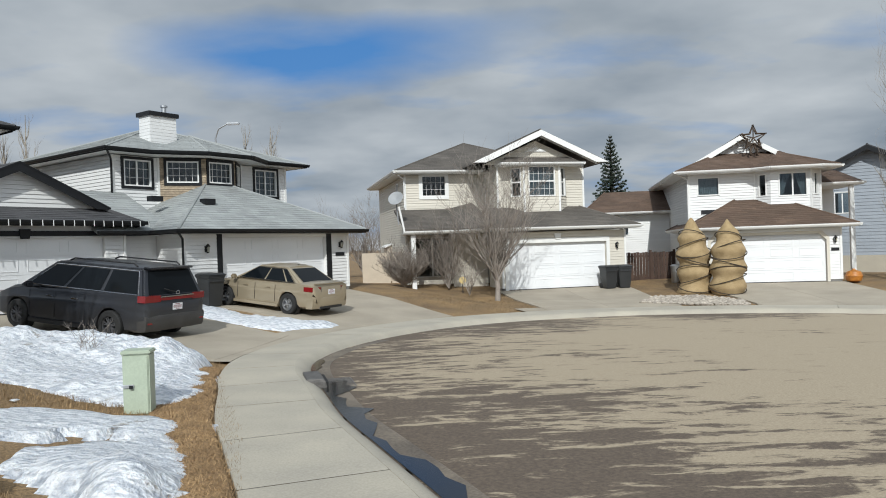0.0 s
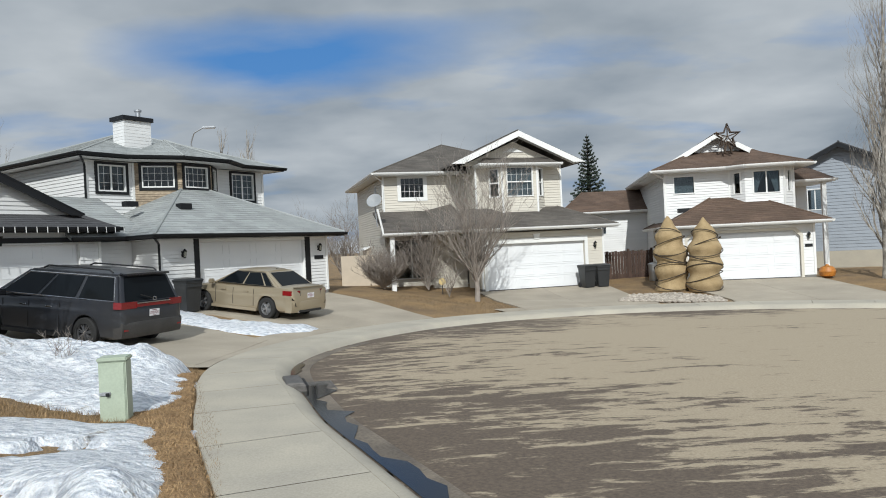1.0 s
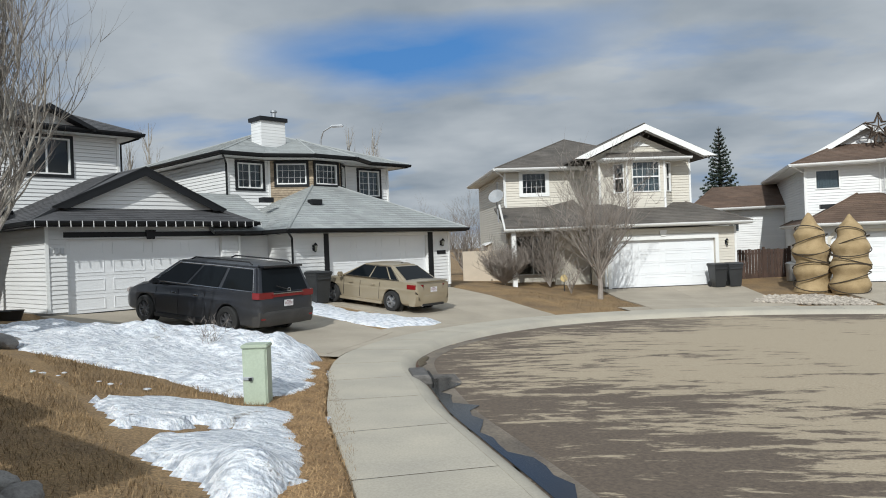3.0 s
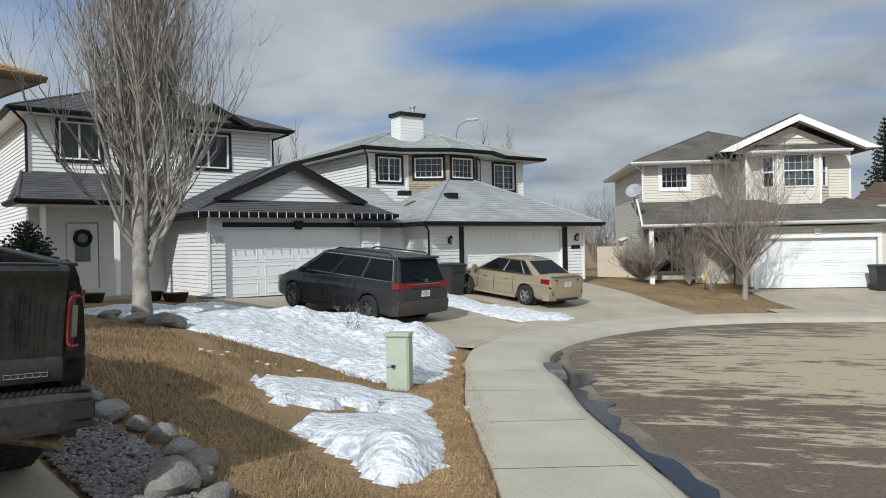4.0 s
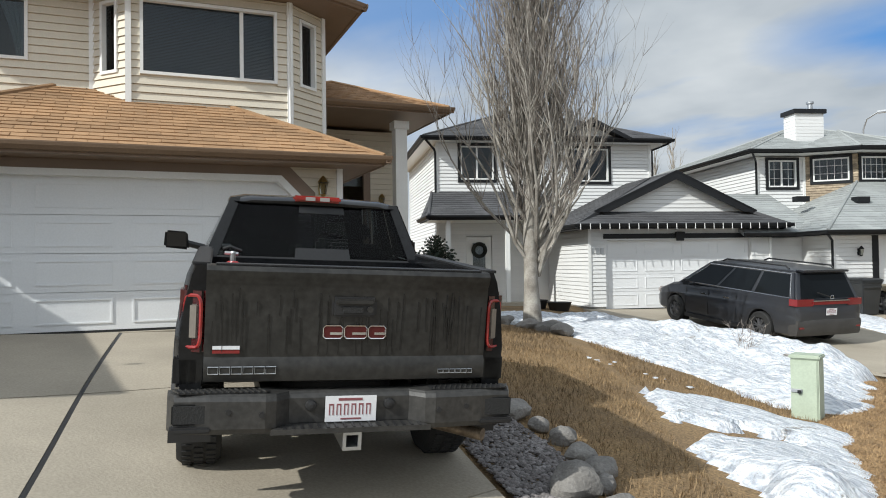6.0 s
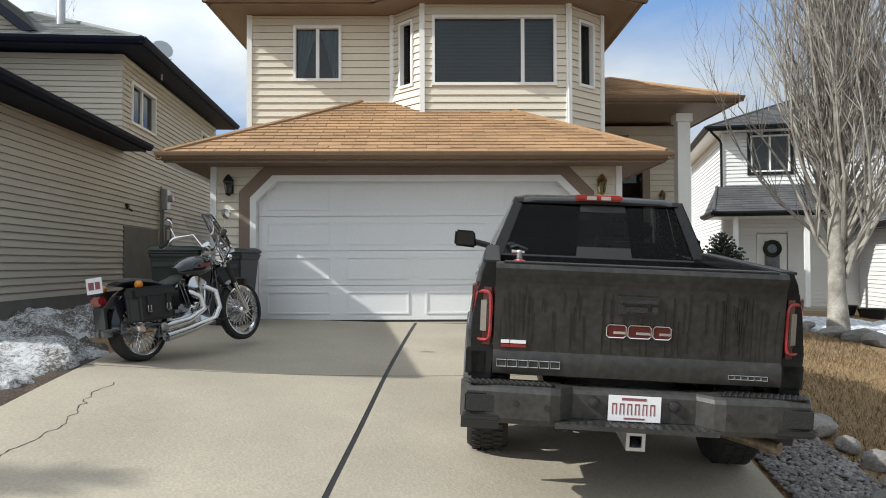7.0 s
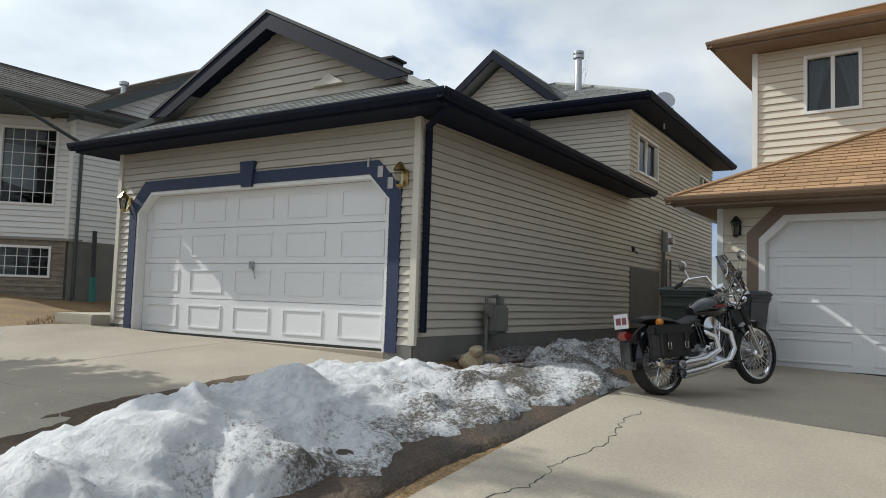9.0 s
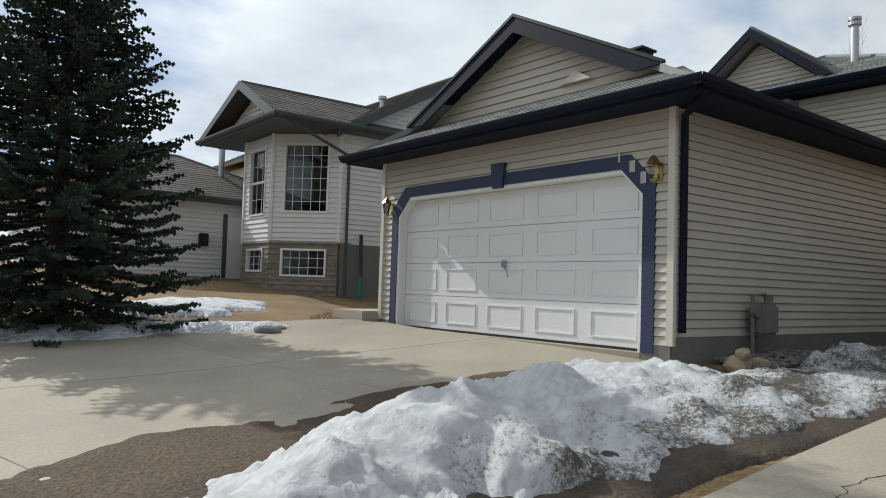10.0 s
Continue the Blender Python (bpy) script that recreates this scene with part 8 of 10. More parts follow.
def wheelie_bin(m, material, label, group):
    B = thing("wheelie_bin", m, label, "bin", group)
    rings = []
    for z, w, d in ((0.0, 0.22, 0.22), (0.05, 0.24, 0.24), (0.75, 0.29, 0.31), (0.92, 0.30, 0.33), (0.94, 0.33, 0.36), (0.99, 0.33, 0.36)):
        rings.append([(-w, -d, z), (w, -d, z), (w, d, z), (-w, d, z)])
    part("body", Kit().loft(rings), material, B, bevel=0.02, smooth=True)
    lid = part("lid", Kit().loft([[(-0.34, -0.38, 0.99), (0.34, -0.38, 0.99), (0.34, 0.36, 0.99), (-0.34, 0.36, 0.99)], [(-0.33, -0.37, 1.02), (0.33, -0.37, 1.02), (0.33, 0.36, 1.04), (-0.33, 0.36, 1.04)], [(-0.27, -0.28, 1.06), (0.27, -0.28, 1.06), (0.27, 0.3, 1.07), (-0.27, 0.3, 1.07)]]), material, B, bevel=0.012, smooth=True)
    part("handle", Kit().tube([(-0.26, 0.36, 0.95), (-0.26, 0.44, 1.0), (0.26, 0.44, 1.0), (0.26, 0.36, 0.95)], 0.016, 6), material, B, smooth=True)
    for s in (-1, 1):
        part("bin_wheel", Kit().lathe([(0.02, -0.03), (0.12, -0.03), (0.13, 0), (0.12, 0.03), (0.02, 0.03)], 18, pose(s * 0.24, 0.26, 0.13, 0, 90, 0)), RUBBER, B, smooth=True)
    part("lift_bar", Kit().box((-0.28, -0.36, 0.78), (0.28, -0.31, 0.84)), material, B, bevel=0.01)
    return B


pickup()
minivan()
sedan()
motorcycle()
BIN_GREEN = mat("dark_green_bin", (0.022, 0.034, 0.028), 0.45, vary=0.12, scale=3, bump=0.03)
BIN_GREY = mat("charcoal_bin", (0.030, 0.032, 0.034), 0.45, vary=0.12, scale=3, bump=0.03)
for u, v, r, mt, lb in ((-3.30, -0.95, 12, BIN_GREEN, "dark green wheelie bin by the garage wall"), (-2.62, -0.80, -8, BIN_GREY, "charcoal wheelie bin by the garage door")):
    x, y = hpt("h1", u, v)
    wheelie_bin(pose(x, y, lz(x, y) + 0.012, 0, 0, HOUSES["h1"][2] + r), mt, lb, "bins by the tan house")
for u, v, r in ((2.15, -0.75, 5), (2.85, -0.85, -10)):
    x, y = hpt("h4", u, v)
    wheelie_bin(pose(x, y, lz(x, y) + 0.012, 0, 0, HOUSES["h4"][2] + r), BIN_GREY, "dark wheelie bin beside the white garage door", "bins by the ivory house")
x, y = hpt("h3", -3.6, -0.9)
wheelie_bin(pose(x, y, lz(x, y) + 0.012, 0, 0, HOUSES["h3"][2]), BIN_GREY, "dark wheelie bin behind the minivan", "bins by the pale-roofed house")

# ---- snow, stones, plants ----
def snow_material(name, dirty):
    m = bpy.data.materials.new(name)
    m.use_nodes = True
    nt = m.node_tree
    N, L = nt.nodes.new, nt.links.new
    b = nt.nodes["Principled BSDF"]
    b.inputs["Roughness"].default_value = 0.55
    b.inputs["Subsurface Weight"].default_value = 0.15
    b.inputs["Subsurface Radius"].default_value = (0.03, 0.04, 0.05)
    geo = N("ShaderNodeNewGeometry")
    n1, n2 = N("ShaderNodeTexNoise"), N("ShaderNodeTexNoise")
    n1.inputs["Scale"].default_value, n1.inputs["Detail"].default_value = 2.2, 8
    n2.inputs["Scale"].default_value, n2.inputs["Detail"].default_value = 26, 5
    for n in (n1, n2):
        L(geo.outputs["Position"], n.inputs["Vector"])
    r = N("ShaderNodeValToRGB")
    r.color_ramp.elements[0].position, r.color_ramp.elements[1].position = 0.30 + dirty * 0.16, 0.40 + dirty * 0.20
    r.color_ramp.elements[0].color, r.color_ramp.elements[1].color = (0.30, 0.27, 0.23, 1), (0.76, 0.775, 0.80, 1)
    mx = N("ShaderNodeMath"); mx.operation = "MULTIPLY_ADD"; mx.inputs[1].default_value = 0.35
    L(n2.outputs["Fac"], mx.inputs[0]); L(n1.outputs["Fac"], mx.inputs[2])
    sub = N("ShaderNodeMath"); sub.operation = "SUBTRACT"; sub.inputs[1].default_value = 0.17
    L(mx.outputs[0], sub.inputs[0])
    if dirty > 0.3:
        # grit thrown up by the shovel, on the drive's side of the bank
        n2.inputs["Scale"].default_value, n2.inputs["Roughness"].default_value = 30, 0.78
        mx.inputs[1].default_value, sub.inputs[1].default_value = 1.15, 0.57
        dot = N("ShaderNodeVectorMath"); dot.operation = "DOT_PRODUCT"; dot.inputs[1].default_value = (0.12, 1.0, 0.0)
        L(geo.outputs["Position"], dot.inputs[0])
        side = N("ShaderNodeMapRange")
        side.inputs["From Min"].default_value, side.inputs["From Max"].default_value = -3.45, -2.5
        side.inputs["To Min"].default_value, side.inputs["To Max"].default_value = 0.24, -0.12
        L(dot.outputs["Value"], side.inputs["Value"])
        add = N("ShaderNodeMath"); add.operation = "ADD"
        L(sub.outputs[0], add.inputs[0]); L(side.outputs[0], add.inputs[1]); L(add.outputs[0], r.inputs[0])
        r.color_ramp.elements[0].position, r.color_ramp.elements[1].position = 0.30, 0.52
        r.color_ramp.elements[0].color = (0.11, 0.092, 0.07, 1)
        r.color_ramp.elements[1].color = (0.80, 0.805, 0.81, 1)
    else:
        L(sub.outputs[0], r.inputs[0])
    n3, mp = N("ShaderNodeTexNoise"), N("ShaderNodeMapping")
    n3.inputs["Scale"].default_value, n3.inputs["Detail"].default_value = 7.0, 8
    mp.inputs["Scale"].default_value, mp.inputs["Rotation"].default_value = (1.0, 2.6, 1.0), (0, 0, 0.7)
    L(geo.outputs["Position"], mp.inputs[0]); L(mp.outputs[0], n3.inputs["Vector"])
    ice = N("ShaderNodeValToRGB")
    ice.color_ramp.elements[0].position, ice.color_ramp.elements[1].position = 0.36, 0.58
    ice.color_ramp.elements[0].color, ice.color_ramp.elements[1].color = ((0.80, 0.81, 0.83, 1) if dirty > 0.3 else (0.52, 0.545, 0.59, 1)), (1, 1, 1, 1)
    L(n3.outputs["Fac"], ice.inputs[0])
    mu = N("ShaderNodeMix"); mu.data_type, mu.blend_type = "RGBA", "MULTIPLY"; mu.inputs["Factor"].default_value = 1.0
    L(r.outputs[0], mu.inputs[6]); L(ice.outputs[0], mu.inputs[7]); L(mu.outputs[2], b.inputs["Base Color"])
    bp = N("ShaderNodeBump"); bp.inputs["Strength"].default_value, bp.inputs["Distance"].default_value = 0.9, 0.05
    L(n2.outputs["Fac"], bp.inputs["Height"]); L(bp.outputs[0], b.inputs["Normal"])
    return m


CLEAN_SNOW, DIRTY_SNOW = snow_material("old_snow", -0.25), snow_material("gritty_snow", 0.52)


def inside_by(poly, X, Y):
    """Signed distance into a closed outline."""
    P = np.stack([X.ravel(), Y.ravel()], 1)
    best, ins = np.full(len(P), 1e9), np.zeros(len(P), bool)
    for a, b in zip(poly, np.roll(poly, -1, 0)):
        d = b - a
        k = np.clip(((P - a) @ d) / (d @ d), 0, 1)
        best = np.minimum(best, np.hypot(*(P - a - k[:, None] * d).T))
        cr = (a[1] > P[:, 1]) != (b[1] > P[:, 1])
        with np.errstate(divide="ignore", invalid="ignore"):
            ins ^= cr & (P[:, 0] < d[0] * (P[:, 1] - a[1]) / d[1] + a[0])
    return np.where(ins, best, -best).reshape(X.shape)


def field(X, Y, s, seed):
    """Cheap smooth noise on a plan."""
    out = np.zeros_like(X)
    rng = np.random.RandomState(seed)
    for o in range(5):
        for _ in range(4):
            a, p = rng.uniform(0, 6.28), rng.uniform(0, 6.28)
            f = s * 2 ** o * rng.uniform(0.7, 1.4)
            out += np.sin((X * math.cos(a) + Y * math.sin(a)) * f + p + 1.3 * np.sin((X * math.sin(a) - Y * math.cos(a)) * f * 0.6)) * 0.5 ** o
    return out / 5.0


def snow(outline, depth, label, lumps=(), material=None, step=0.07, slope=0.35, rough=0.3, seed=1, ragged=0.16, holes=0.0, crumble=0.0):
    poly = smooth_line(outline, 0.25, closed=True)
    lo, hi = poly.min(0) - 0.4, poly.max(0) + 0.4
    xs, ys = np.arange(lo[0], hi[0], step), np.arange(lo[1], hi[1], step)
    X, Y = np.meshgrid(xs, ys, indexing="ij")
    D = inside_by(poly, X, Y) + ragged * field(X, Y, 3.2, seed) + ragged * 0.5 * field(X, Y, 9.0, seed + 4)
    h = depth * (1 - np.exp(-np.clip(D, 0, None) / slope)) * (1 + rough * 2.2 * field(X, Y, 1.3, seed + 1)) + depth * 0.26 * field(X, Y, 6.0, seed + 2) * np.clip(D / 0.3, 0, 1)
    for x, y, r, a in lumps:
        h += a * np.exp(-((X - x) ** 2 + (Y - y) ** 2) / r ** 2) * (1 + 0.5 * field(X, Y, 5.0, seed + 3)) * np.clip(D / 0.2, 0, 1)
    if crumble:
        h += crumble * (1.5 * np.maximum(field(X, Y, 4.5, seed + 7), 0) + 0.5 * np.abs(field(X, Y, 14.0, seed + 9))) * np.clip(D / 0.12, 0, 1)
    D = np.where((holes > 0) & (h - holes * (0.75 + 1.7 * field(X, Y, 2.4, seed + 5)) < 0), -0.05, D)
    Z = land(X, Y) - 0.02 + np.where(D > 0, np.maximum(h, 0.004) + 0.012, np.maximum(-0.25, 0.012 + D * 1.2))
    me = grid_mesh("snow_patch", xs, ys, lambda a, b: Z, material or CLEAN_SNOW, keep=lambda a, b: D > -0.22)
    return tagged(part("snow_patch", me, None), label, "snow", "snow on the lawns", "stuff")


snow([(-5.6, 8.25), (-4.4, 6.95), (-3.35, 5.95), (-2.75, 5.35), (-2.15, 5.05), (-1.95, 5.75), (-2.3, 7.2), (-2.85, 8.8), (-3.3, 9.1), (-4.2, 8.95), (-5.1, 8.7)], 0.07, "thin crusted snow melting off the straw lawn",
     lumps=[(-2.75, 6.25, 0.42, 0.12), (-2.45, 5.85, 0.36, 0.16), (-3.2, 6.6, 0.4, 0.06)], seed=3, ragged=0.26, holes=0.045)
snow([(-12.6, 12.6), (-10.9, 12.0), (-9.4, 11.7), (-8.2, 11.0), (-6.6, 10.45), (-5.2, 9.95), (-4.1, 9.6), (-3.35, 9.85), (-3.5, 11.0), (-3.9, 12.3), (-4.55, 14.1), (-5.6, 14.6), (-7.0, 14.8), (-9.0, 15.2), (-11.8, 16.5), (-13.6, 15.6)], 0.20,
     "snow bank beside the minivan, smooth and grey-edged", lumps=[(-6.0, 13.7, 1.2, 0.20), (-8.0, 14.0, 1.4, 0.20), (-10.5, 14.5, 1.5, 0.20), (-4.9, 13.2, 0.9, 0.18)], seed=8, slope=0.5)
snow([(-8.6, 22.9), (-7.2, 21.4), (-5.8, 20.4), (-4.3, 19.9), (-3.1, 21.0), (-3.3, 21.7), (-4.6, 21.8), (-6.0, 22.3), (-8.0, 24.2)], 0.13, "thin snow strip between two driveways", seed=12)
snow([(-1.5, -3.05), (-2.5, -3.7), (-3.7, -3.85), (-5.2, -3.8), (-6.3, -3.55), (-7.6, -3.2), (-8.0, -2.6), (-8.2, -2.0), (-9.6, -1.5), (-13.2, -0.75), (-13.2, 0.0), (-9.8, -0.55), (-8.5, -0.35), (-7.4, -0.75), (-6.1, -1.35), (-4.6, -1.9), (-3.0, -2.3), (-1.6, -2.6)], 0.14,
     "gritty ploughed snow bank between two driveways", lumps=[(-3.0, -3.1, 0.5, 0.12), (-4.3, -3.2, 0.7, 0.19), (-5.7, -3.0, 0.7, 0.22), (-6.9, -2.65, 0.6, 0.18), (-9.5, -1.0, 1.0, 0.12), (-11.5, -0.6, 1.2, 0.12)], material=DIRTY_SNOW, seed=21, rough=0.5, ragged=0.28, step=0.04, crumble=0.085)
snow([(-2.6, -10.4), (-4.5, -9.95), (-5.4, -9.6), (-6.5, -9.25), (-7.2, -8.8), (-7.9, -8.5), (-8.3, -8.9), (-7.4, -9.7), (-6.6, -10.3), (-5.4, -10.7), (-3.5, -11.4)], 0.15, "snow strip along the driveway's far edge under the spruce", seed=31)
snow([(-7.2, -11.0), (-8.6, -10.2), (-9.6, -10.6), (-10.5, -11.6), (-9.0, -12.4), (-7.0, -12.2)], 0.09, "melting snow patch on the far lawn", seed=33, holes=0.03)

MUD = mat("wet_dark_soil", (0.085, 0.056, 0.034), 0.8, vary=0.35, scale=3, fine=30, bump=0.9, second=(0.035, 0.027, 0.021))
SOIL = mat("matted_brown_turf", (0.10, 0.066, 0.038), 0.92, vary=0.5, scale=2.4, fine=34, bump=1.0, second=(0.065, 0.042, 0.024))
snow([(0.2, -6.0), (-1.2, -5.95), (-2.6, -5.7), (-3.9, -5.42), (-5.3, -4.92), (-7.2, -4.3), (-8.6, -3.7), (-9.0, -3.2), (-8.0, -2.6), (-5.2, -3.2), (-2.6, -3.1), (-0.4, -2.9), (0.3, -4.2)], 0.025, "matted brown turf between the snow bank and the driveway", material=SOIL, seed=27, ragged=0.0, step=0.09)
_mud = snow([(-0.9, -2.75), (-2.6, -3.0), (-5.0, -2.7), (-7.0, -2.0), (-8.0, -0.9), (-8.6, -0.2), (-7.9, -0.12), (-6.3, -0.92), (-4.6, -1.62), (-2.6, -2.05), (-0.6, -2.5)], 0.03, "dark wet soil along the driveway edge", material=MUD, seed=25, ragged=0.05)
_mud.name, _mud["category"], _mud["group"] = "muddy_soil", "soil", ""


def stone(kit, c, r, rng, flat=0.7):
    """A rough pebble: a squashed, uneven 12-sided lump."""
    a = rng.uniform(0, 6.28)
    sx, sy, sz = r * rng.uniform(0.8, 1.3), r * rng.uniform(0.7, 1.1), r * flat * rng.uniform(0.7, 1.1)
    vs = []
    for k, (h, q) in enumerate(((-0.6, 0.7), (0.15, 1.0), (0.75, 0.6))):
        for i in range(6):
            w = a + (i + 0.5 * (k % 2)) * math.pi / 3
            j = rng.uniform(0.8, 1.15)
            vs.append((c[0] + sx * q * j * math.cos(w), c[1] + sy * q * j * math.sin(w), c[2] + sz * h))
    vs += [(c[0], c[1], c[2] + sz), (c[0], c[1], c[2] - sz * 0.8)]
    fs = []
    for k in range(2):
        for i in range(6):
            j = (i + 1) % 6
            fs.append((k * 6 + i, k * 6 + j, (k + 1) * 6 + j, (k + 1) * 6 + i))
    fs += [(12 + i, 12 + (i + 1) % 6, 18) for i in range(6)] + [((i + 1) % 6, i, 19) for i in range(6)]
    kit.add(vs, fs)


def rock(x, y, r, label="rough grey garden rock edging the gravel bed", group="rocks round the gravel bed", flat=0.75, seed=0, sink=0.25):
    rng = random.Random(seed)
    bm = bmesh.new()
    bmesh.ops.create_icosphere(bm, subdivisions=3, radius=r)
    sx, sy = rng.uniform(0.85, 1.3), rng.uniform(0.75, 1.05)
    off = Vector((seed * 3.1, seed * 1.7, seed * 0.9))
    for v in bm.verts:
        n = noise.noise(v.co / r * 0.9 + off) * 0.35 + noise.noise(v.co / r * 2.3 + off) * 0.14
        v.co *= 1 + n
        v.co.x *= sx
        v.co.y *= sy
        v.co.z *= flat
    me = bpy.data.meshes.new("garden_rock")
    bm.to_mesh(me)
    bm.free()
    me.materials.append(ROCK)
    me.shade_smooth()
    me.set_sharp_from_angle(angle=radians(30))
    ob = part("garden_rock", me, None, m=pose(x, y, lz(x, y) + r * flat * (1 - sink) - 0.05, 0, 0, seed * 47))
    return tagged(ob, label, "rock", group)


ROCKS = [(-5.35, 5.55, 0.132), (-5.0, 5.42, 0.145), (-4.65, 5.35, 0.106), (-4.3, 5.22, 0.125), (-3.95, 5.02, 0.119), (-3.66, 4.86, 0.132), (-3.45, 4.62, 0.106), (-3.5, 4.35, 0.198), (-3.15, 4.35, 0.119), (-3.0, 4.1, 0.112), (-3.25, 3.9, 0.099), (-5.7, 5.75, 0.106), (-6.1, 5.9, 0.125), (-6.6, 6.05, 0.112)]
for i, (x, y, r) in enumerate(ROCKS):
    rock(x, y, r, seed=i + 1)
for i, (x, y, r, f) in enumerate(((-9.2, 11.2, 0.30, 0.45), (-8.85, 11.1, 0.26, 0.5), (-9.7, 11.15, 0.22, 0.5), (-10.4, 11.2, 0.2, 0.5), (-10.7, 11.6, 0.2, 0.5), (-9.4, 12.0, 0.2, 0.5))):
    rock(x, y, r, "flat dark stone round the foot of the poplar", "stones round the poplar", f, 40 + i)
for i, (x, y, r, f) in enumerate(((-8.62, -2.12, 0.16, 0.7), (-8.55, -2.05, 0.09, 0.8), (-9.0, -1.95, 0.12, 0.7))):
    ob = rock(x, y, r, "pale tan stone by the house corner", "stones by the house corner", f, 60 + i)
    ob.data.materials[0] = mat("tan_stone", (0.42, 0.34, 0.22), 0.85, vary=0.15, scale=6, bump=0.3)
    if i == 1:
        ob.location.z += 0.17
rock(-7.65, -8.55, 0.2, "flat grey stone on the drive edge", "stones by the far drive", 0.45, 71)
rock(-7.95, -8.65, 0.14, "flat grey stone on the drive edge", "stones by the far drive", 0.45, 72)


def gravel(outline, n, label, r=(0.012, 0.028), seed=1, material=None):
    poly = np.array(outline, float)
    rng = random.Random(seed)
    k = Kit()
    lo, hi = poly.min(0), poly.max(0)
    pts = []
    while len(pts) < n:
        c = np.array([[rng.uniform(lo[0], hi[0]), rng.uniform(lo[1], hi[1])] for _ in range(n)])
        ok = inside_by(poly, c[:, 0], c[:, 1]) > 0.02
        pts += [tuple(q) for q in c[ok]]
    pts = pts[:n]
    z = land([p[0] for p in pts], [p[1] for p in pts])
    for (x, y), h in zip(pts, z):
        q = rng.uniform(*r)
        stone(k, (x, y, h - 0.03 + q * 0.5 + 0.012), q, rng)
    return tagged(part("gravel", k, material or mat("grey_gravel", (0.22, 0.205, 0.20), 0.9, vary=0.2, scale=8, bump=0.2, second=(0.12, 0.105, 0.10), piece=0.35)), label, "gravel", kind="stuff")


gravel([(-7.6, 6.1), (-6.3, 5.75), (-5.2, 5.4), (-4.3, 5.05), (-3.6, 4.7), (-3.15, 4.2), (-2.6, 3.35), (-3.6, 3.85), (-5.0, 4.5), (-7.4, 5.75)], 5200, "grey and brown crushed gravel bed beside the driveway", seed=4)
gravel([(-9.0, -2.5), (-15, -0.4), (-15, 0.1), (-9.5, -1.6), (-8.6, -1.9)], 1800, "dark river gravel along the house wall", (0.02, 0.045), seed=5)
gravel([(7.4, 28.6), (9.6, 27.6), (11.2, 27.2), (11.4, 28.4), (10.5, 30.0), (8.6, 30.6)], 1500, "pale rock mulch by the wrapped shrubs", (0.04, 0.09), seed=6, material=mat("pale_rock_mulch", (0.42, 0.37, 0.31), 0.9, vary=0.2, scale=6, bump=0.2, piece=0.3))


def grass(regions, label, seed=2):
    """Short dead blades, lying every way."""
    rng = np.random.RandomState(seed)
    k = Kit()
    for poly, n, h in regions:
        poly = np.array(poly, float)
        lo, hi = poly.min(0), poly.max(0)
        c = rng.uniform(lo, hi, (n * 3, 2))
        c = c[inside_by(poly, c[:, 0], c[:, 1]) > 0][:n]
        z = land(c[:, 0], c[:, 1]) - 0.045
        for (x, y), g in zip(c, z):
            a, l, w = rng.uniform(0, 6.28), h * rng.uniform(0.5, 1.3), 0.004
            lean = rng.uniform(0.5, 1.6)
            dx, dy = math.cos(a) * l * lean, math.sin(a) * l * lean
            o = len(k.v)
            k.v += [(x - w * math.sin(a), y + w * math.cos(a), g), (x + w * math.sin(a), y - w * math.cos(a), g), (x + dx, y + dy, g + l + 0.02)]
            k.f.append((o, o + 1, o + 2))
    return tagged(part("dead_grass", k, mat("straw_blades", (0.29, 0.195, 0.098), 0.9, vary=0.2, scale=1.6, bump=0, second=(0.15, 0.105, 0.06), piece=0.4)), label, "grass", kind="stuff")


grass([([(-1.55, 4.6), (-1.62, 5.9), (-2.3, 8.3), (-3.3, 11.0), (-4.4, 14.3), (-4.7, 14.3), (-3.6, 11.0), (-2.9, 9.0), (-2.1, 5.8), (-2.2, 4.4)], 9000, 0.05),
       ([(-3.0, 4.2), (-2.0, 3.4), (-1.6, 4.6), (-2.2, 5.0), (-3.4, 5.9), (-5.6, 8.2), (-9.3, 11.2), (-9.8, 10.5), (-7.0, 6.3), (-5.0, 5.5)], 22000, 0.045),
       ([(-5.6, 8.3), (-3.3, 9.2), (-3.0, 9.2), (-3.4, 9.8), (-4.2, 9.6), (-8.2, 10.9)], 5000, 0.045),
       ([(0.2, -3.2), (0.4, -6.0), (-2.6, -5.6), (-5.2, -5.1), (-7.2, -4.5), (-9.0, -3.4), (-7.4, -3.3), (-5.2, -3.9), (-2.6, -3.8)], 8000, 0.04),
       ([(-8.4, -8.4), (-9.2, -7.9), (-13, -9.5), (-12, -11), (-9.6, -9.6)], 3000, 0.05),
       ([(-2.0, 30), (-1.2, 26.2), (2.4, 25.4), (4.2, 27.2), (2.6, 31.5)], 5000, 0.06)], "short dead straw-coloured grass blades")


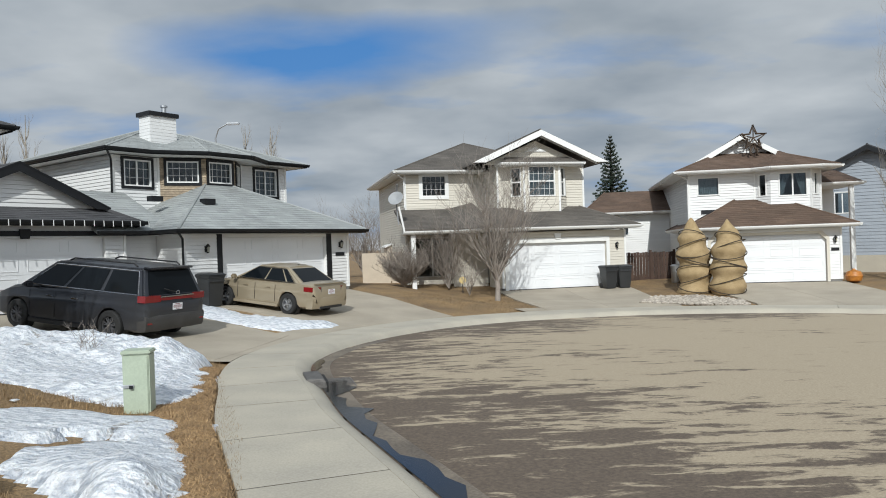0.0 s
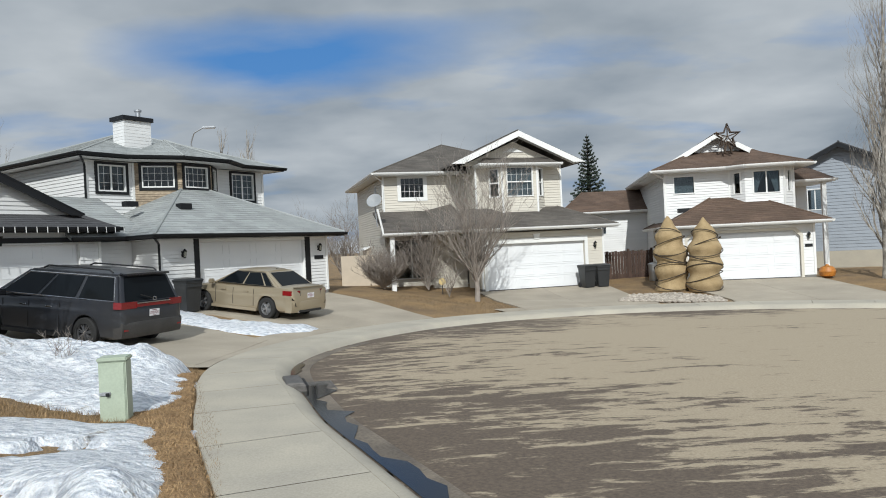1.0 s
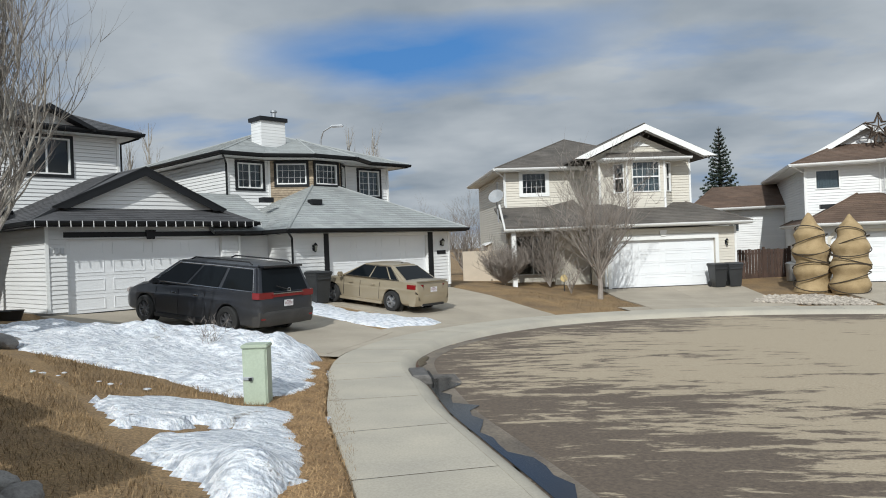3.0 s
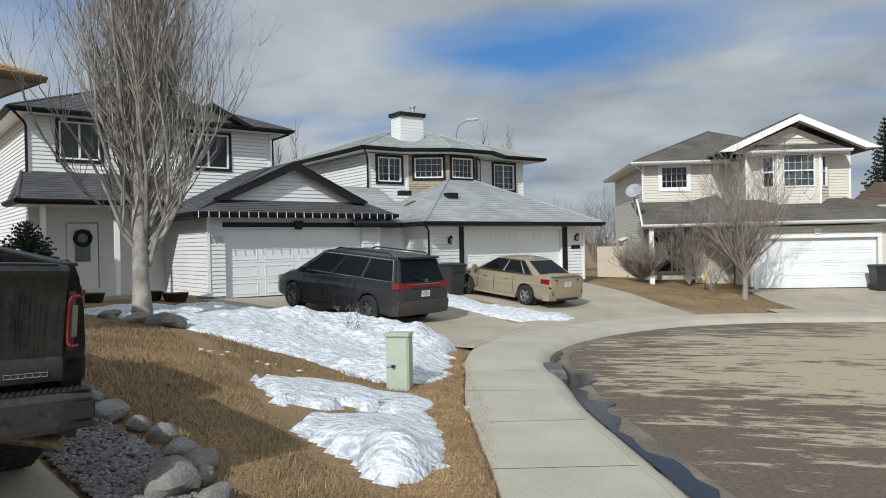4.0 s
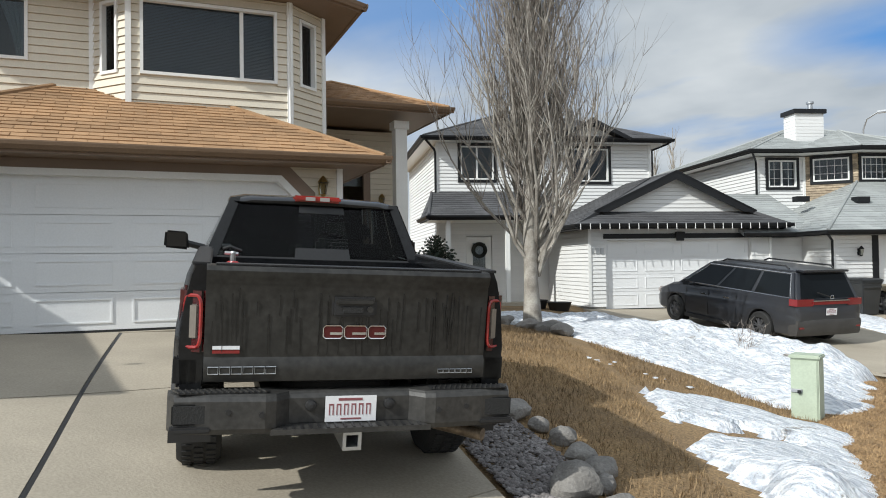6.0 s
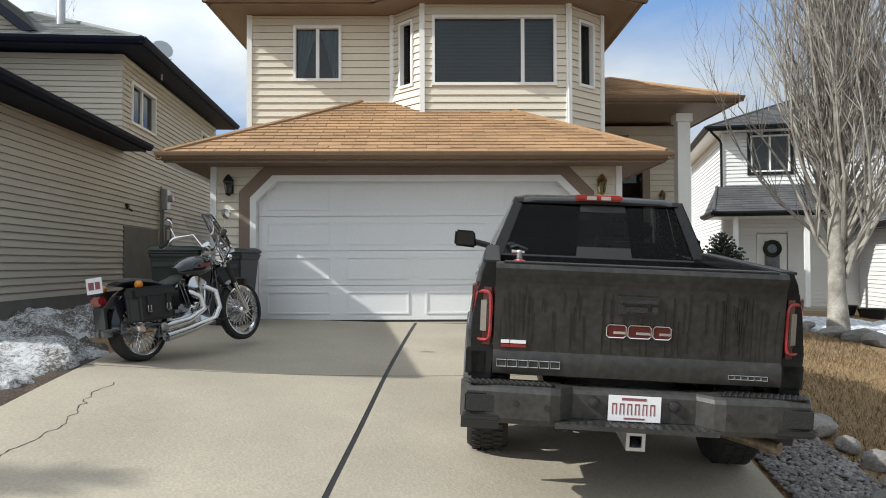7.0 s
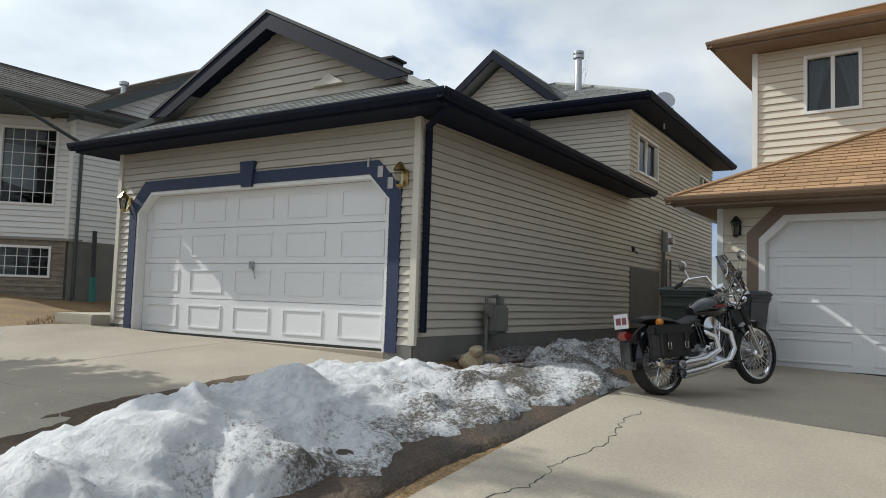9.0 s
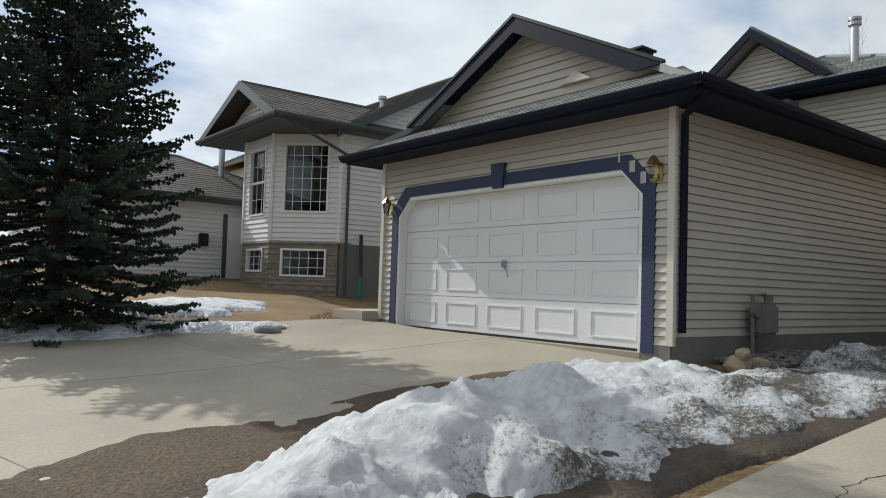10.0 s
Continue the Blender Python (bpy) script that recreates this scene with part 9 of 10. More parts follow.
def turf_edge():
    """The worn turf lip that stands a little over the sidewalk, with its blades."""
    rng = np.random.RandomState(17)
    sel = np.where((_P[:, 1] > 2.7) & (_P[:, 1] < 13.6) & (_P[:, 0] < 2))[0]
    at = np.linspace(sel[0], sel[-1], 420)
    px, py = (np.interp(at, np.arange(len(_P)), _P[:, c]) for c in (0, 1))
    nx, ny = (np.interp(at, np.arange(len(_P)), _N[:, c]) for c in (0, 1))
    offs = np.linspace(0.0, 0.75, 14)
    ragged = 0.025 * field(at * 0.3, at * 0.1, 3.0, 4)
    k, b = Kit(), Kit()
    for i in range(len(at)):
        g = float(gutter_z(px[i], py[i])) + 0.15
        for o in offs:
            d = 1.455 + o + ragged[i] * (1 - o)
            x, y = px[i] + nx[i] * d, py[i] + ny[i] * d
            h = 0.055 * min(1.0, o / 0.08) * (1 - 0.7 * max(0, o - 0.35) / 0.4) - 0.06 * (o < 0.01) + rng.uniform(-0.008, 0.008) + 0.09 * max(0.0, d - 1.6) - 0.02 * max(0.0, o - 0.3)
            k.v.append((x, y, g + h))
            for _ in range(4):
                a, l = rng.uniform(0, 6.28), rng.uniform(0.02, 0.05)
                ux, uy = x + rng.uniform(-0.03, 0.03), y + rng.uniform(-0.03, 0.03)
                n = len(b.v)
                b.v += [(ux - 0.004 * math.sin(a), uy + 0.004 * math.cos(a), g + h - 0.01), (ux + 0.004 * math.sin(a), uy - 0.004 * math.cos(a), g + h - 0.01), (ux + l * math.cos(a), uy + l * math.sin(a), g + h + l * 0.6)]
                b.f.append((n, n + 1, n + 2))
    m = len(offs)
    k.f = [(i * m + j, (i + 1) * m + j, (i + 1) * m + j + 1, i * m + j + 1) for i in range(len(at) - 1) for j in range(m - 1)]
    TURF = mat("worn_tan_turf", (0.33, 0.21, 0.10), 0.95, vary=0.4, scale=4, fine=45, bump=0.9, second=(0.19, 0.115, 0.055))
    tagged(part("turf_edge", k, TURF, smooth=True), "worn tan turf lip standing over the sidewalk", "grass", kind="stuff")
    tagged(part("dead_grass", b, mat("tan_blades", (0.42, 0.28, 0.14), 0.9, vary=0.2, scale=2, bump=0, second=(0.22, 0.14, 0.07), piece=0.4)), "short tan grass blades along the sidewalk", "grass", kind="stuff")


turf_edge()


def limb(kit, p, d, length, r, rng, depth, up=0.25, sides=5, twigs=None, kids=3, wob=0.18, fine=0.004):
    """A branch that forks into finer ones."""
    n = 5 if depth else 4
    pts, rad = [p.copy()], [r]
    q, v = p.copy(), d.copy()
    for i in range(n):
        v = (v + Vector((rng.gauss(0, wob), rng.gauss(0, wob), up * 0.35 + rng.gauss(0, wob * 0.5)))).normalized()
        q = q + v * (length / n)
        pts.append(q.copy())
        rad.append(r * (1 - 0.8 * (i + 1) / n))
    (kit if (depth or twigs is None) else twigs).tube(pts, rad, sides if depth else 3, cap=False)
    if depth:
        for _ in range(kids):
            i = rng.randint(1, n)
            b = pts[i]
            side = Vector((rng.gauss(0, 1), rng.gauss(0, 1), rng.uniform(-0.2, 0.6))).normalized()
            nd = ((pts[i] - pts[i - 1]).normalized() * 0.9 + side * 0.75).normalized()
            limb(kit, b, nd, length * rng.uniform(0.35, 0.6), max(rad[i] * 0.6, fine), rng, depth - 1, up, sides, twigs, kids, wob, fine)


def poplar(name, x, y, height, spread, n, label, seed=1, trunk=0.17, first=1.0, bark=None, kids=5, depth=2, group="", z=None, thick=1.0):
    """A bare columnar poplar: upright limbs close to the stem, fine twigs."""
    rng = random.Random(seed)
    T = thing(name, pose(x, y, lz(x, y) - 0.08 if z is None else z), label, "tree", group)
    tk, tw = Kit(), Kit()
    line, rad = [], []
    for i in range(13):
        k = i / 12
        line.append((0.10 * math.sin(3 * k + seed), 0.08 * math.cos(4 * k + seed) - 0.08, height * 0.92 * k))
        rad.append(trunk * (1.35 if i == 0 else 1.0) * (1 - 0.93 * k) + 0.008)
    part("trunk", Kit().tube(line, rad, 12), bark or BARK, T, smooth=True)
    for i in range(n):
        k = (i + rng.random()) / n
        h = first + (height * 0.80 - first) * k ** 1.05
        a = i * 2.39996 + rng.gauss(0, 0.3)
        base = Vector((0.0, 0.0, h)) + Vector((math.cos(a), math.sin(a), 0)) * trunk * 0.4 * (1 - k)
        rise = 1.2 if k < 0.25 else 1.95
        d = Vector((math.cos(a), math.sin(a), rise)).normalized()
        lg = (height - h) * rng.uniform(0.28, 0.50) + 0.5
        lg = min(lg, spread * 1.75)
        limb(tk, base, d, lg, (0.052 * (1 - 0.75 * k) + 0.006) * thick, rng, depth, 0.95, 5, tw, kids, 0.19)
    tagged(part("limb", tk, bark or BARK, T, smooth=True), kind="stuff")
    tagged(part("crown", tw, TWIG, T), kind="stuff")
    return T


poplar("poplar_tree", -9.95, 11.75, 11.5, 2.05, 130, "bare columnar poplar with pale bark and dense upright twigs", 3, trunk=0.15, kids=7, thick=0.85, first=1.1)
poplar("poplar_tree", 19.6, 30.6, 13.5, 1.7, 60, "tall bare poplar with reddish lower twigs", 5, trunk=0.2, kids=5, z=-0.6)
for i, (x, y, h) in enumerate(((-29.7, 52.6, 14.5), (-31.0, 52.0, 13.0), (-15.6, 58.6, 14.2), (-13.6, 59.0, 14.2), (-14.6, 61.0, 12.5))):
    poplar("poplar_tree", x, y, h, 1.0, 30, "far bare slender poplar behind the houses", 10 + i, trunk=0.18, kids=4, group="far poplars", z=-1.0, thick=2.2)
for i, (x, y, h) in enumerate(((-24, 7.5, 9.5), (-27, 10.5, 10), (-21.5, -2, 8.5))):
    poplar("poplar_tree", x, y, h, 0.9, 24, "bare treetop behind the roof", 30 + i, trunk=0.15, kids=4, group="treetops behind the tan house", z=0.5)


def vase_tree(name, x, y, height, spread, n, label, seed, trunk=0.10, first=0.9, group="", z=None, kids=5, category="tree", r=0.03):
    """A small bare tree with limbs spreading from a short stem."""
    rng = random.Random(seed)
    T = thing(name, pose(x, y, lz(x, y) - 0.06 if z is None else z), label, category, group)
    tk, tw = Kit(), Kit()
    if first > 0.2:
        part("trunk", Kit().tube([(0, 0, 0), (0.03, 0.02, first * 0.6), (0, 0, first * 1.15), (0.05, 0, height * 0.5)], [trunk * 1.2, trunk, trunk * 0.85, 0.02], 9), TWIG, T, smooth=True)
    for i in range(n):
        a = i * 2.39996
        k = i / n
        d = Vector((math.cos(a) * spread, math.sin(a) * spread, 1.0 - 0.35 * k * (first < 0.2))).normalized()
        limb(tk, Vector((0, 0, first * (0.75 + 0.5 * k))), d, (height - first) * rng.uniform(0.75, 1.05), r * rng.uniform(0.7, 1.2), rng, 2, 0.25, 5, tw, kids, 0.16, 0.0075 if y > 25 else 0.004)
    tagged(part("limb", tk, TWIG, T, smooth=True), kind="stuff")
    tagged(part("crown", tw, TWIG, T), kind="stuff")
    return T


vase_tree("ornamental_tree", 2.13, 30.6, 4.7, 0.42, 28, "bare multi-limbed ornamental tree on the lawn before the garage", 7, kids=7, r=0.034)
vase_tree("shrub", -1.9, 34.0, 1.55, 0.95, 90, "dense bare grey-brown shrub by the house wall", 8, first=0.1, kids=7, category="shrub", r=0.024)
vase_tree("shrub", 0.15, 34.2, 2.5, 0.24, 20, "tall thin bare shrub before the entry", 9, first=0.1, kids=7, category="shrub", r=0.02)
vase_tree("shrub", 1.0, 31.4, 1.5, 0.5, 9, "small bare shrub on the lawn", 10, first=0.15, kids=4, category="shrub", r=0.015)
vase_tree("shrub", -6.1, 12.7, 0.62, 0.5, 9, "tiny bare twigs poking through the snow", 11, first=0.05, kids=3, category="shrub", r=0.006, z=lz(-6.1, 12.7) + 0.1)
for i, (x, y, h, s) in enumerate(((-5.5, 50, 4.6, 0.5), (-3.6, 52, 4.2, 0.5), (-7.4, 50, 4.2, 0.5), (-9.0, 51, 4.0, 0.5))):
    vase_tree("bare_tree", x, y, h, s, 14, "bare reddish tree far behind the houses", 50 + i, group="far bare trees", z=-0.6, kids=7, r=0.06)


def spruce(name, x, y, height, radius, label, seed, levels=46, per=13, low=0.25, z=None, size=1.0):
    """A spruce: whorls of drooping boughs, each a spray of needled twigs."""
    rng = random.Random(seed)
    T = thing(name, pose(x, y, lz(x, y) - 0.05 if z is None else z), label, "tree")
    part("trunk", Kit().tube([(0, 0, 0), (0, 0, height * 0.5), (0, 0, height)], [0.16 * size, 0.09 * size, 0.012], 8), mat("spruce_bark", (0.10, 0.075, 0.06), 0.95, vary=0.3, bump=0.5), T, smooth=True)
    bough, need = Kit(), Kit()
    for l in range(levels):
        k = l / levels
        h = low + (height - low) * k ** 0.95
        R = radius * (1 - k) ** 0.85 * rng.uniform(0.85, 1.1) + 0.05
        cnt = max(4, int(per * (1 - 0.55 * k)))
        for i in range(cnt):
            a = 2 * math.pi * (i + rng.random() * 0.7) / cnt + l * 1.3
            L = R * rng.uniform(0.72, 1.08)
            out = Vector((math.cos(a), math.sin(a), 0))
            droop = -0.42 + 0.75 * k
            pts = [Vector((0, 0, h)) + out * L * t + Vector((0, 0, L * (droop * t + 0.24 * t * t * t))) for t in (0, 0.35, 0.7, 1.0)]
            bough.tube(pts, [0.018 * size, 0.013 * size, 0.008 * size, 0.003], 3, cap=False)
            side = Vector((-out.y, out.x, 0))
            m = max(3, int(L / (0.13 * size)))
            for j in range(m + 1):
                t = 0.15 + 0.85 * j / m
                p = Vector((0, 0, h)) + out * L * t + Vector((0, 0, L * (droop * t + 0.24 * t ** 3)))
                for s in (-1, 1, 0):
                    tl = (0.10 + 0.30 * (1 - abs(t - 0.5) * 1.2)) * min(1.0, L) * rng.uniform(0.6, 1.1) * (0.8 if s == 0 else 1)
                    d = (out * (0.9 if s else 1.2) + side * s * 0.8 + Vector((0, 0, rng.uniform(-0.30, 0.12)))).normalized()
                    w = 0.035 * size
                    e = p + d * tl
                    n1 = d.cross(Vector((0, 0, 1))).normalized() * w
                    n2 = d.cross(n1).normalized() * w
                    for n_ in (n1, n2):
                        o = len(need.v)
                        for f in range(3):
                            b0, b1 = p + d * tl * f / 3, p + d * tl * (f + 0.75) / 3 
                            need.v += [tuple(b0), tuple(b1 + n_ * rng.uniform(0.8, 1.3)), tuple(b1 + d * tl * 0.12), tuple(b1 - n_ * rng.uniform(0.8, 1.3))]
                            need.f += [(o + f * 4, o + f * 4 + 1, o + f * 4 + 2), (o + f * 4, o + f * 4 + 2, o + f * 4 + 3)]
    tagged(part("bough", bough, TWIG, T), kind="stuff")
    tagged(part("needles", need, mat("spruce_needles", (0.055, 0.080, 0.052), 0.7, vary=0.3, scale=3, bump=0, second=(0.028, 0.042, 0.032), piece=0.35), T), kind="stuff")
    return T


spruce("spruce_tree", -5.75, -11.05, 7.4, 2.25, "large dark green spruce with drooping boughs beside the driveway", 3, levels=40, per=12)
spruce("spruce_tree", 10.9, 47.2, 9.6, 1.9, "dark slender spruce standing behind the houses", 4, levels=38, per=16, z=-0.8, size=1.9)
x_, y_ = hpt("h2", -7.6, 0.6)
spruce("evergreen_shrub", x_, y_, 2.2, 1.15, "dark rounded evergreen shrub by the porch", 6, levels=22, per=16, low=0.1)


def wrapped_shrub(x, y, h, r, seed):
    """A columnar shrub wrapped in tan burlap and tied with cord."""
    T = thing("wrapped_shrub", pose(x, y, lz(x, y) - 0.05), "columnar shrub wrapped in tan burlap and tied with cord", "shrub", "wrapped shrubs")
    rng = random.Random(seed)
    rings = []
    n = 22
    for i in range(30):
        k = i / 29
        w = r * (0.92 + 0.10 * math.sin(k * 26 + seed)) * (1 if k < 0.45 else max(0.05, 1 - ((k - 0.45) / 0.56) ** 2.2))
        rings.append([(w * (1 + 0.10 * noise.noise((3 * math.cos(6.28 * j / n), 3 * math.sin(6.28 * j / n), k * 9 + seed))) * math.cos(6.28 * j / n) + 0.05 * math.sin(k * 4 + seed), w * math.sin(6.28 * j / n), h * k) for j in range(n)])
    part("burlap", Kit().loft(rings), mat("tan_burlap", (0.42, 0.31, 0.17), 0.95, vary=0.2, scale=2.5, fine=90, bump=0.6, second=(0.28, 0.20, 0.10)), T, smooth=True)
    for i in range(7):
        z0 = h * (0.08 + 0.115 * i)
        k = z0 / h
        w = r * 1.0 * (1 if k < 0.45 else max(0.05, 1 - ((k - 0.45) / 0.56) ** 2.2)) + 0.01
        part("cord", Kit().tube([(w * math.cos(a) + 0.05 * math.sin(k * 4 + seed), w * math.sin(a), z0 + 0.22 * math.sin(a + i * 1.7)) for a in np.linspace(0, 6.28, 25)[:-1]], 0.022, 5, closed=True), mat("dark_cord", (0.06, 0.045, 0.03), 0.9, bump=0.2), T)


wrapped_shrub(10.63, 31.6, 3.2, 0.72, 1)
wrapped_shrub(11.75, 30.7, 3.1, 0.72, 5)

# ---- neighbours and small things ----
def house_bay_brick():
    """White house with a tall window bay over brick, beyond the spruce."""
    X, Y, Z, A = -12.7, -14.15, 1.62, 72.0
    H = thing("house", pose(X, Y, Z, 0, 0, A), "white-sided house with tall gridded bay window above a tan brick base", "house")
    BRICK = mat("tan_brick", (0.24, 0.205, 0.165), 0.9, vary=0.15, scale=6, fine=60, bump=0.3, piece=0.2)
    MORTAR = mat("mortar", (0.30, 0.28, 0.25), 0.95, vary=0.1)
    bay = [(-2.6, 0.9), (-1.7, 0.0), (0.0, 0.0), (1.25, 1.25), (1.25, 10)]
    holes = {1: [(0.35, 1.35, 2.0, 3.75)], 2: [(0.30, 1.48, 2.05, 3.8)]}
    low = {1: [(0.35, 1.35, 0.55, 1.15)], 2: [(0.30, 1.48, 0.45, 1.15)]}
    for i in range(4):
        wall(H, bay[i], bay[i + 1], 1.3, 4.05, WHITE_VINYL, holes=holes.get(i, ()), boards="joined", corners=WHITE_TRIM if i in (1, 2) else None)
        if i < 3:
            wall(H, bay[i], bay[i + 1], 0.0, 1.3, BRICK, holes=low.get(i, ()), boards=None, base=MORTAR)
            M, L = wall_frame(bay[i], bay[i + 1])
            k = Kit()
            for r in range(17):
                z = 0.005 + r * 0.0765
                x = -0.1 * (r % 2)
                while x < L:
                    a, b = max(x, 0.0), min(x + 0.19, L)
                    if b - a > 0.03 and not any(h[0] - 0.02 < (a + b) / 2 < h[1] + 0.02 and h[2] < z + 0.035 < h[3] for h in low.get(i, ())):
                        k.box((a, -0.016, z), (b, 0.02, z + 0.066), M)
                    x += 0.2
            tagged(part("brick", k, BRICK, H), kind="stuff")
    window(H, bay[1], bay[2], 0.35, 1.35, 2.0, 3.75, style="hung", grid=(3, 4), dress="curtain")
    window(H, bay[2], bay[3], 0.30, 1.48, 2.05, 3.8, style="single", grid=(5, 6))
    window(H, bay[1], bay[2], 0.35, 1.35, 0.55, 1.15, style="single", grid=(3, 3))
    window(H, bay[2], bay[3], 0.30, 1.48, 0.45, 1.15, style="single", grid=(5, 3))
    part("brick_ledge", Kit().slab([(-2.65, 0.9, 1.34), (-1.72, -0.04, 1.34), (0.03, -0.04, 1.34), (1.3, 1.23, 1.34), (1.3, 1.6, 1.34), (-2.6, 1.6, 1.34)], 0.06), MORTAR, H)
    part("foundation", Kit().box((-2.6, 0.95, -0.9), (1.24, 10, 0.0)), FOUNDATION, H)
    part("side_base", Kit().box((1.1, 1.3, -0.9), (1.27, 10, 1.3)), FOUNDATION, H)
    roof(H, [[(-3.3, -0.75, 4.2), (-3.3, 6, 4.2), (-0.45, 6, 5.32), (-0.45, -0.75, 5.32)][::-1], [(1.75, -0.75, 4.2), (1.75, 6, 4.2), (-0.45, 6, 5.32), (-0.45, -0.75, 5.32)]], TAUPE_SHINGLE, (0.2, 0.45))
    wall(H, (-2.9, -0.3), (1.3, -0.3), 4.15, 5.3, WHITE_VINYL, shape=[(0.1, 4.15), (4.1, 4.15), (2.4, 5.08)], boards="joined")
    GREEN = mat("grey_green_fascia", (0.06, 0.075, 0.08), 0.5, vary=0.08)
    part("rake_board", Kit().prism([(-3.35, 4.15), (-0.45, 5.34), (-0.45, 5.12), (-2.9, 4.15)], -0.82, -0.75).prism([(1.8, 4.15), (1.35, 4.15), (-0.45, 5.12), (-0.45, 5.34)], -0.82, -0.75), GREEN, H)
    eaves(H, [(-3.3, -0.75), (1.75, -0.75), (1.75, 10)], 4.2, GREEN, rect(-3.2, 1.7, -0.7, 10), GREEN)
    # higher back part, its gable end towards the neighbour
    wall(H, (1.25, 1.3), (1.25, 9.7), 4.05, 6.5, WHITE_VINYL, shape=[(0, 4.05), (8.4, 4.05), (4.2, 6.35)], boards="joined")
    roof(H, [[(-6.0, 0.9, 4.1), (1.6, 0.9, 4.1), (1.6, 5.5, 6.55), (-6.0, 5.5, 6.55)], [(1.6, 10.1, 4.1), (-6.0, 10.1, 4.1), (-6.0, 5.5, 6.55), (1.6, 5.5, 6.55)]], TAUPE_SHINGLE, (0.2, 0.45))
    M, _ = wall_frame((1.62, 0.9), (1.62, 10.1))
    part("rake_board", Kit().prism([(0.0, 4.06), (4.6, 6.52), (9.2, 4.06), (9.2, 3.86), (4.6, 6.32), (0.0, 3.86)], -0.02, 0.02, M), GREEN, H)
    downpipe(H, [(1.75, -0.6, 4.1), (1.45, 1.3, 3.5), (1.3, 1.45, 3.4), (1.3, 1.45, 0.0)], GREEN)
    part("flue", Kit().lathe([(0.07, 0), (0.07, 0.5), (0.12, 0.52), (0.12, 0.6), (0.08, 0.62)], 10, pose(0.3, 3.0, 4.9)), STEEL, H, smooth=True)
    # garage wing nearer the street
    wall(H, (-3.2, -4.6), (-3.2, 1.2), 0.0, 2.5, WHITE_VINYL, boards="joined", corners=WHITE_TRIM)
    wall(H, (-9.0, -4.6), (-3.2, -4.6), 0.0, 2.5, WHITE_VINYL, boards="joined")
    wall(H, (-3.2, 1.2), (-2.6, 1.2), 0.0, 2.5, WHITE_VINYL, boards="joined")
    roof(H, hip_planes(-9.6, -2.7, -5.2, 3.0, 2.62, 0.45), TAUPE_SHINGLE, (0.2, 0.45))
    eaves(H, [(-9.6, -5.2), (-2.7, -5.2), (-2.7, 3)], 2.62, GREEN, rect(-9.5, -2.75, -5.15, 3), GREEN)
    part("flue", Kit().lathe([(0.09, 0), (0.09, 1.0), (0.14, 1.02), (0.14, 1.1), (0.1, 1.12)], 10, pose(-4.6, 0.4, 3.3)), STEEL, H, smooth=True)
    part("entry_door", Kit().box((-3.19, 0.1, 0.0), (-3.12, 1.0, 2.1)), WHITE_TRIM, H)
    part("door_trim", Kit().box((-3.19, 0.0, 0.0), (-3.10, 0.1, 2.2)), GREEN, H)
    part("mail_box", Kit().box((-3.18, -0.7, 1.25), (-3.02, -0.45, 1.6)), BLACK_TRIM, H, bevel=0.02)
    part("back_block", Kit().box((-11, 3.0, 0), (-3.6, 10, 4.6)), WHITE_VINYL, H)
    roof(H, hip_planes(-11.6, -3.0, 2.4, 10.5, 4.7, 0.4), TAUPE_SHINGLE, (0.2, 0.45))
    return H


house_bay_brick()


def shovel():
    p = pose(-12.7, -14.15, 1.62, 0, 0, 72) @ pose(1.55, 1.75, -0.05)
    T = thing("snow_shovel", p, "black and teal snow shovel leaning against the house wall", "shovel")
    part("handle", Kit().tube([(0, 0, 0.5), (-0.12, 0.05, 1.6)], 0.05, 8), BLACK_PLASTIC, T, smooth=True)
    part("sleeve", Kit().tube([(0.02, 0, 0.0), (0, 0, 0.55)], 0.07, 8), mat("teal_plastic", (0.02, 0.20, 0.17), 0.5), T, smooth=True)


shovel()


def house_grey_gable():
    """Blue-grey house past the brown-roofed one."""
    X, Y, A = 25.5, 38.0, -35.0
    H = thing("house", pose(X, Y, -0.6, 0, 0, A), "blue-grey sided gabled house half hidden by a poplar", "house")
    wall(H, (-6, 0), (0, 0), 1.3, 6.8, GREY_SIDING, shape=[(0, 1.3), (6, 1.3), (6, 5.6), (3, 7.1), (0, 5.6)], holes=[(1.3, 2.1, 3.6, 4.8)], boards="joined", corners=WHITE_TRIM, pitch=0.18)
    window(H, (-6, 0), (0, 0), 1.3, 2.1, 3.6, 4.8, style="slider")
    wall(H, (-6, 12), (-6, 0), 1.3, 5.6, GREY_SIDING, boards="joined", pitch=0.18, holes=[(10.0, 11.0, 0.0, 0.1)])
    wall(H, (0, 0), (0, 12), 1.3, 5.6, GREY_SIDING, boards="joined", pitch=0.18)
    part("foundation", Kit().box((-6.02, -0.02, -1.0), (0.02, 12, 1.3)), WALK_CONC, H)
    roof(H, [[(-6.6, -0.6, 5.45), (-6.6, 12, 5.45), (-3, 12, 7.25), (-3, -0.6, 7.25)][::-1], [(0.6, -0.6, 5.45), (0.6, 12, 5.45), (-3, 12, 7.25), (-3, -0.6, 7.25)]], DARK_SHINGLE, (0.2, 0.45))
    part("rake_board", Kit().prism([(-6.65, 5.35), (-3, 7.2), (-3, 6.95), (-6.2, 5.35)], -0.68, -0.6).prism([(0.65, 5.35), (0.2, 5.35), (-3, 6.95), (-3, 7.2)], -0.68, -0.6), BLACK_TRIM, H)
    return H


house_grey_gable()


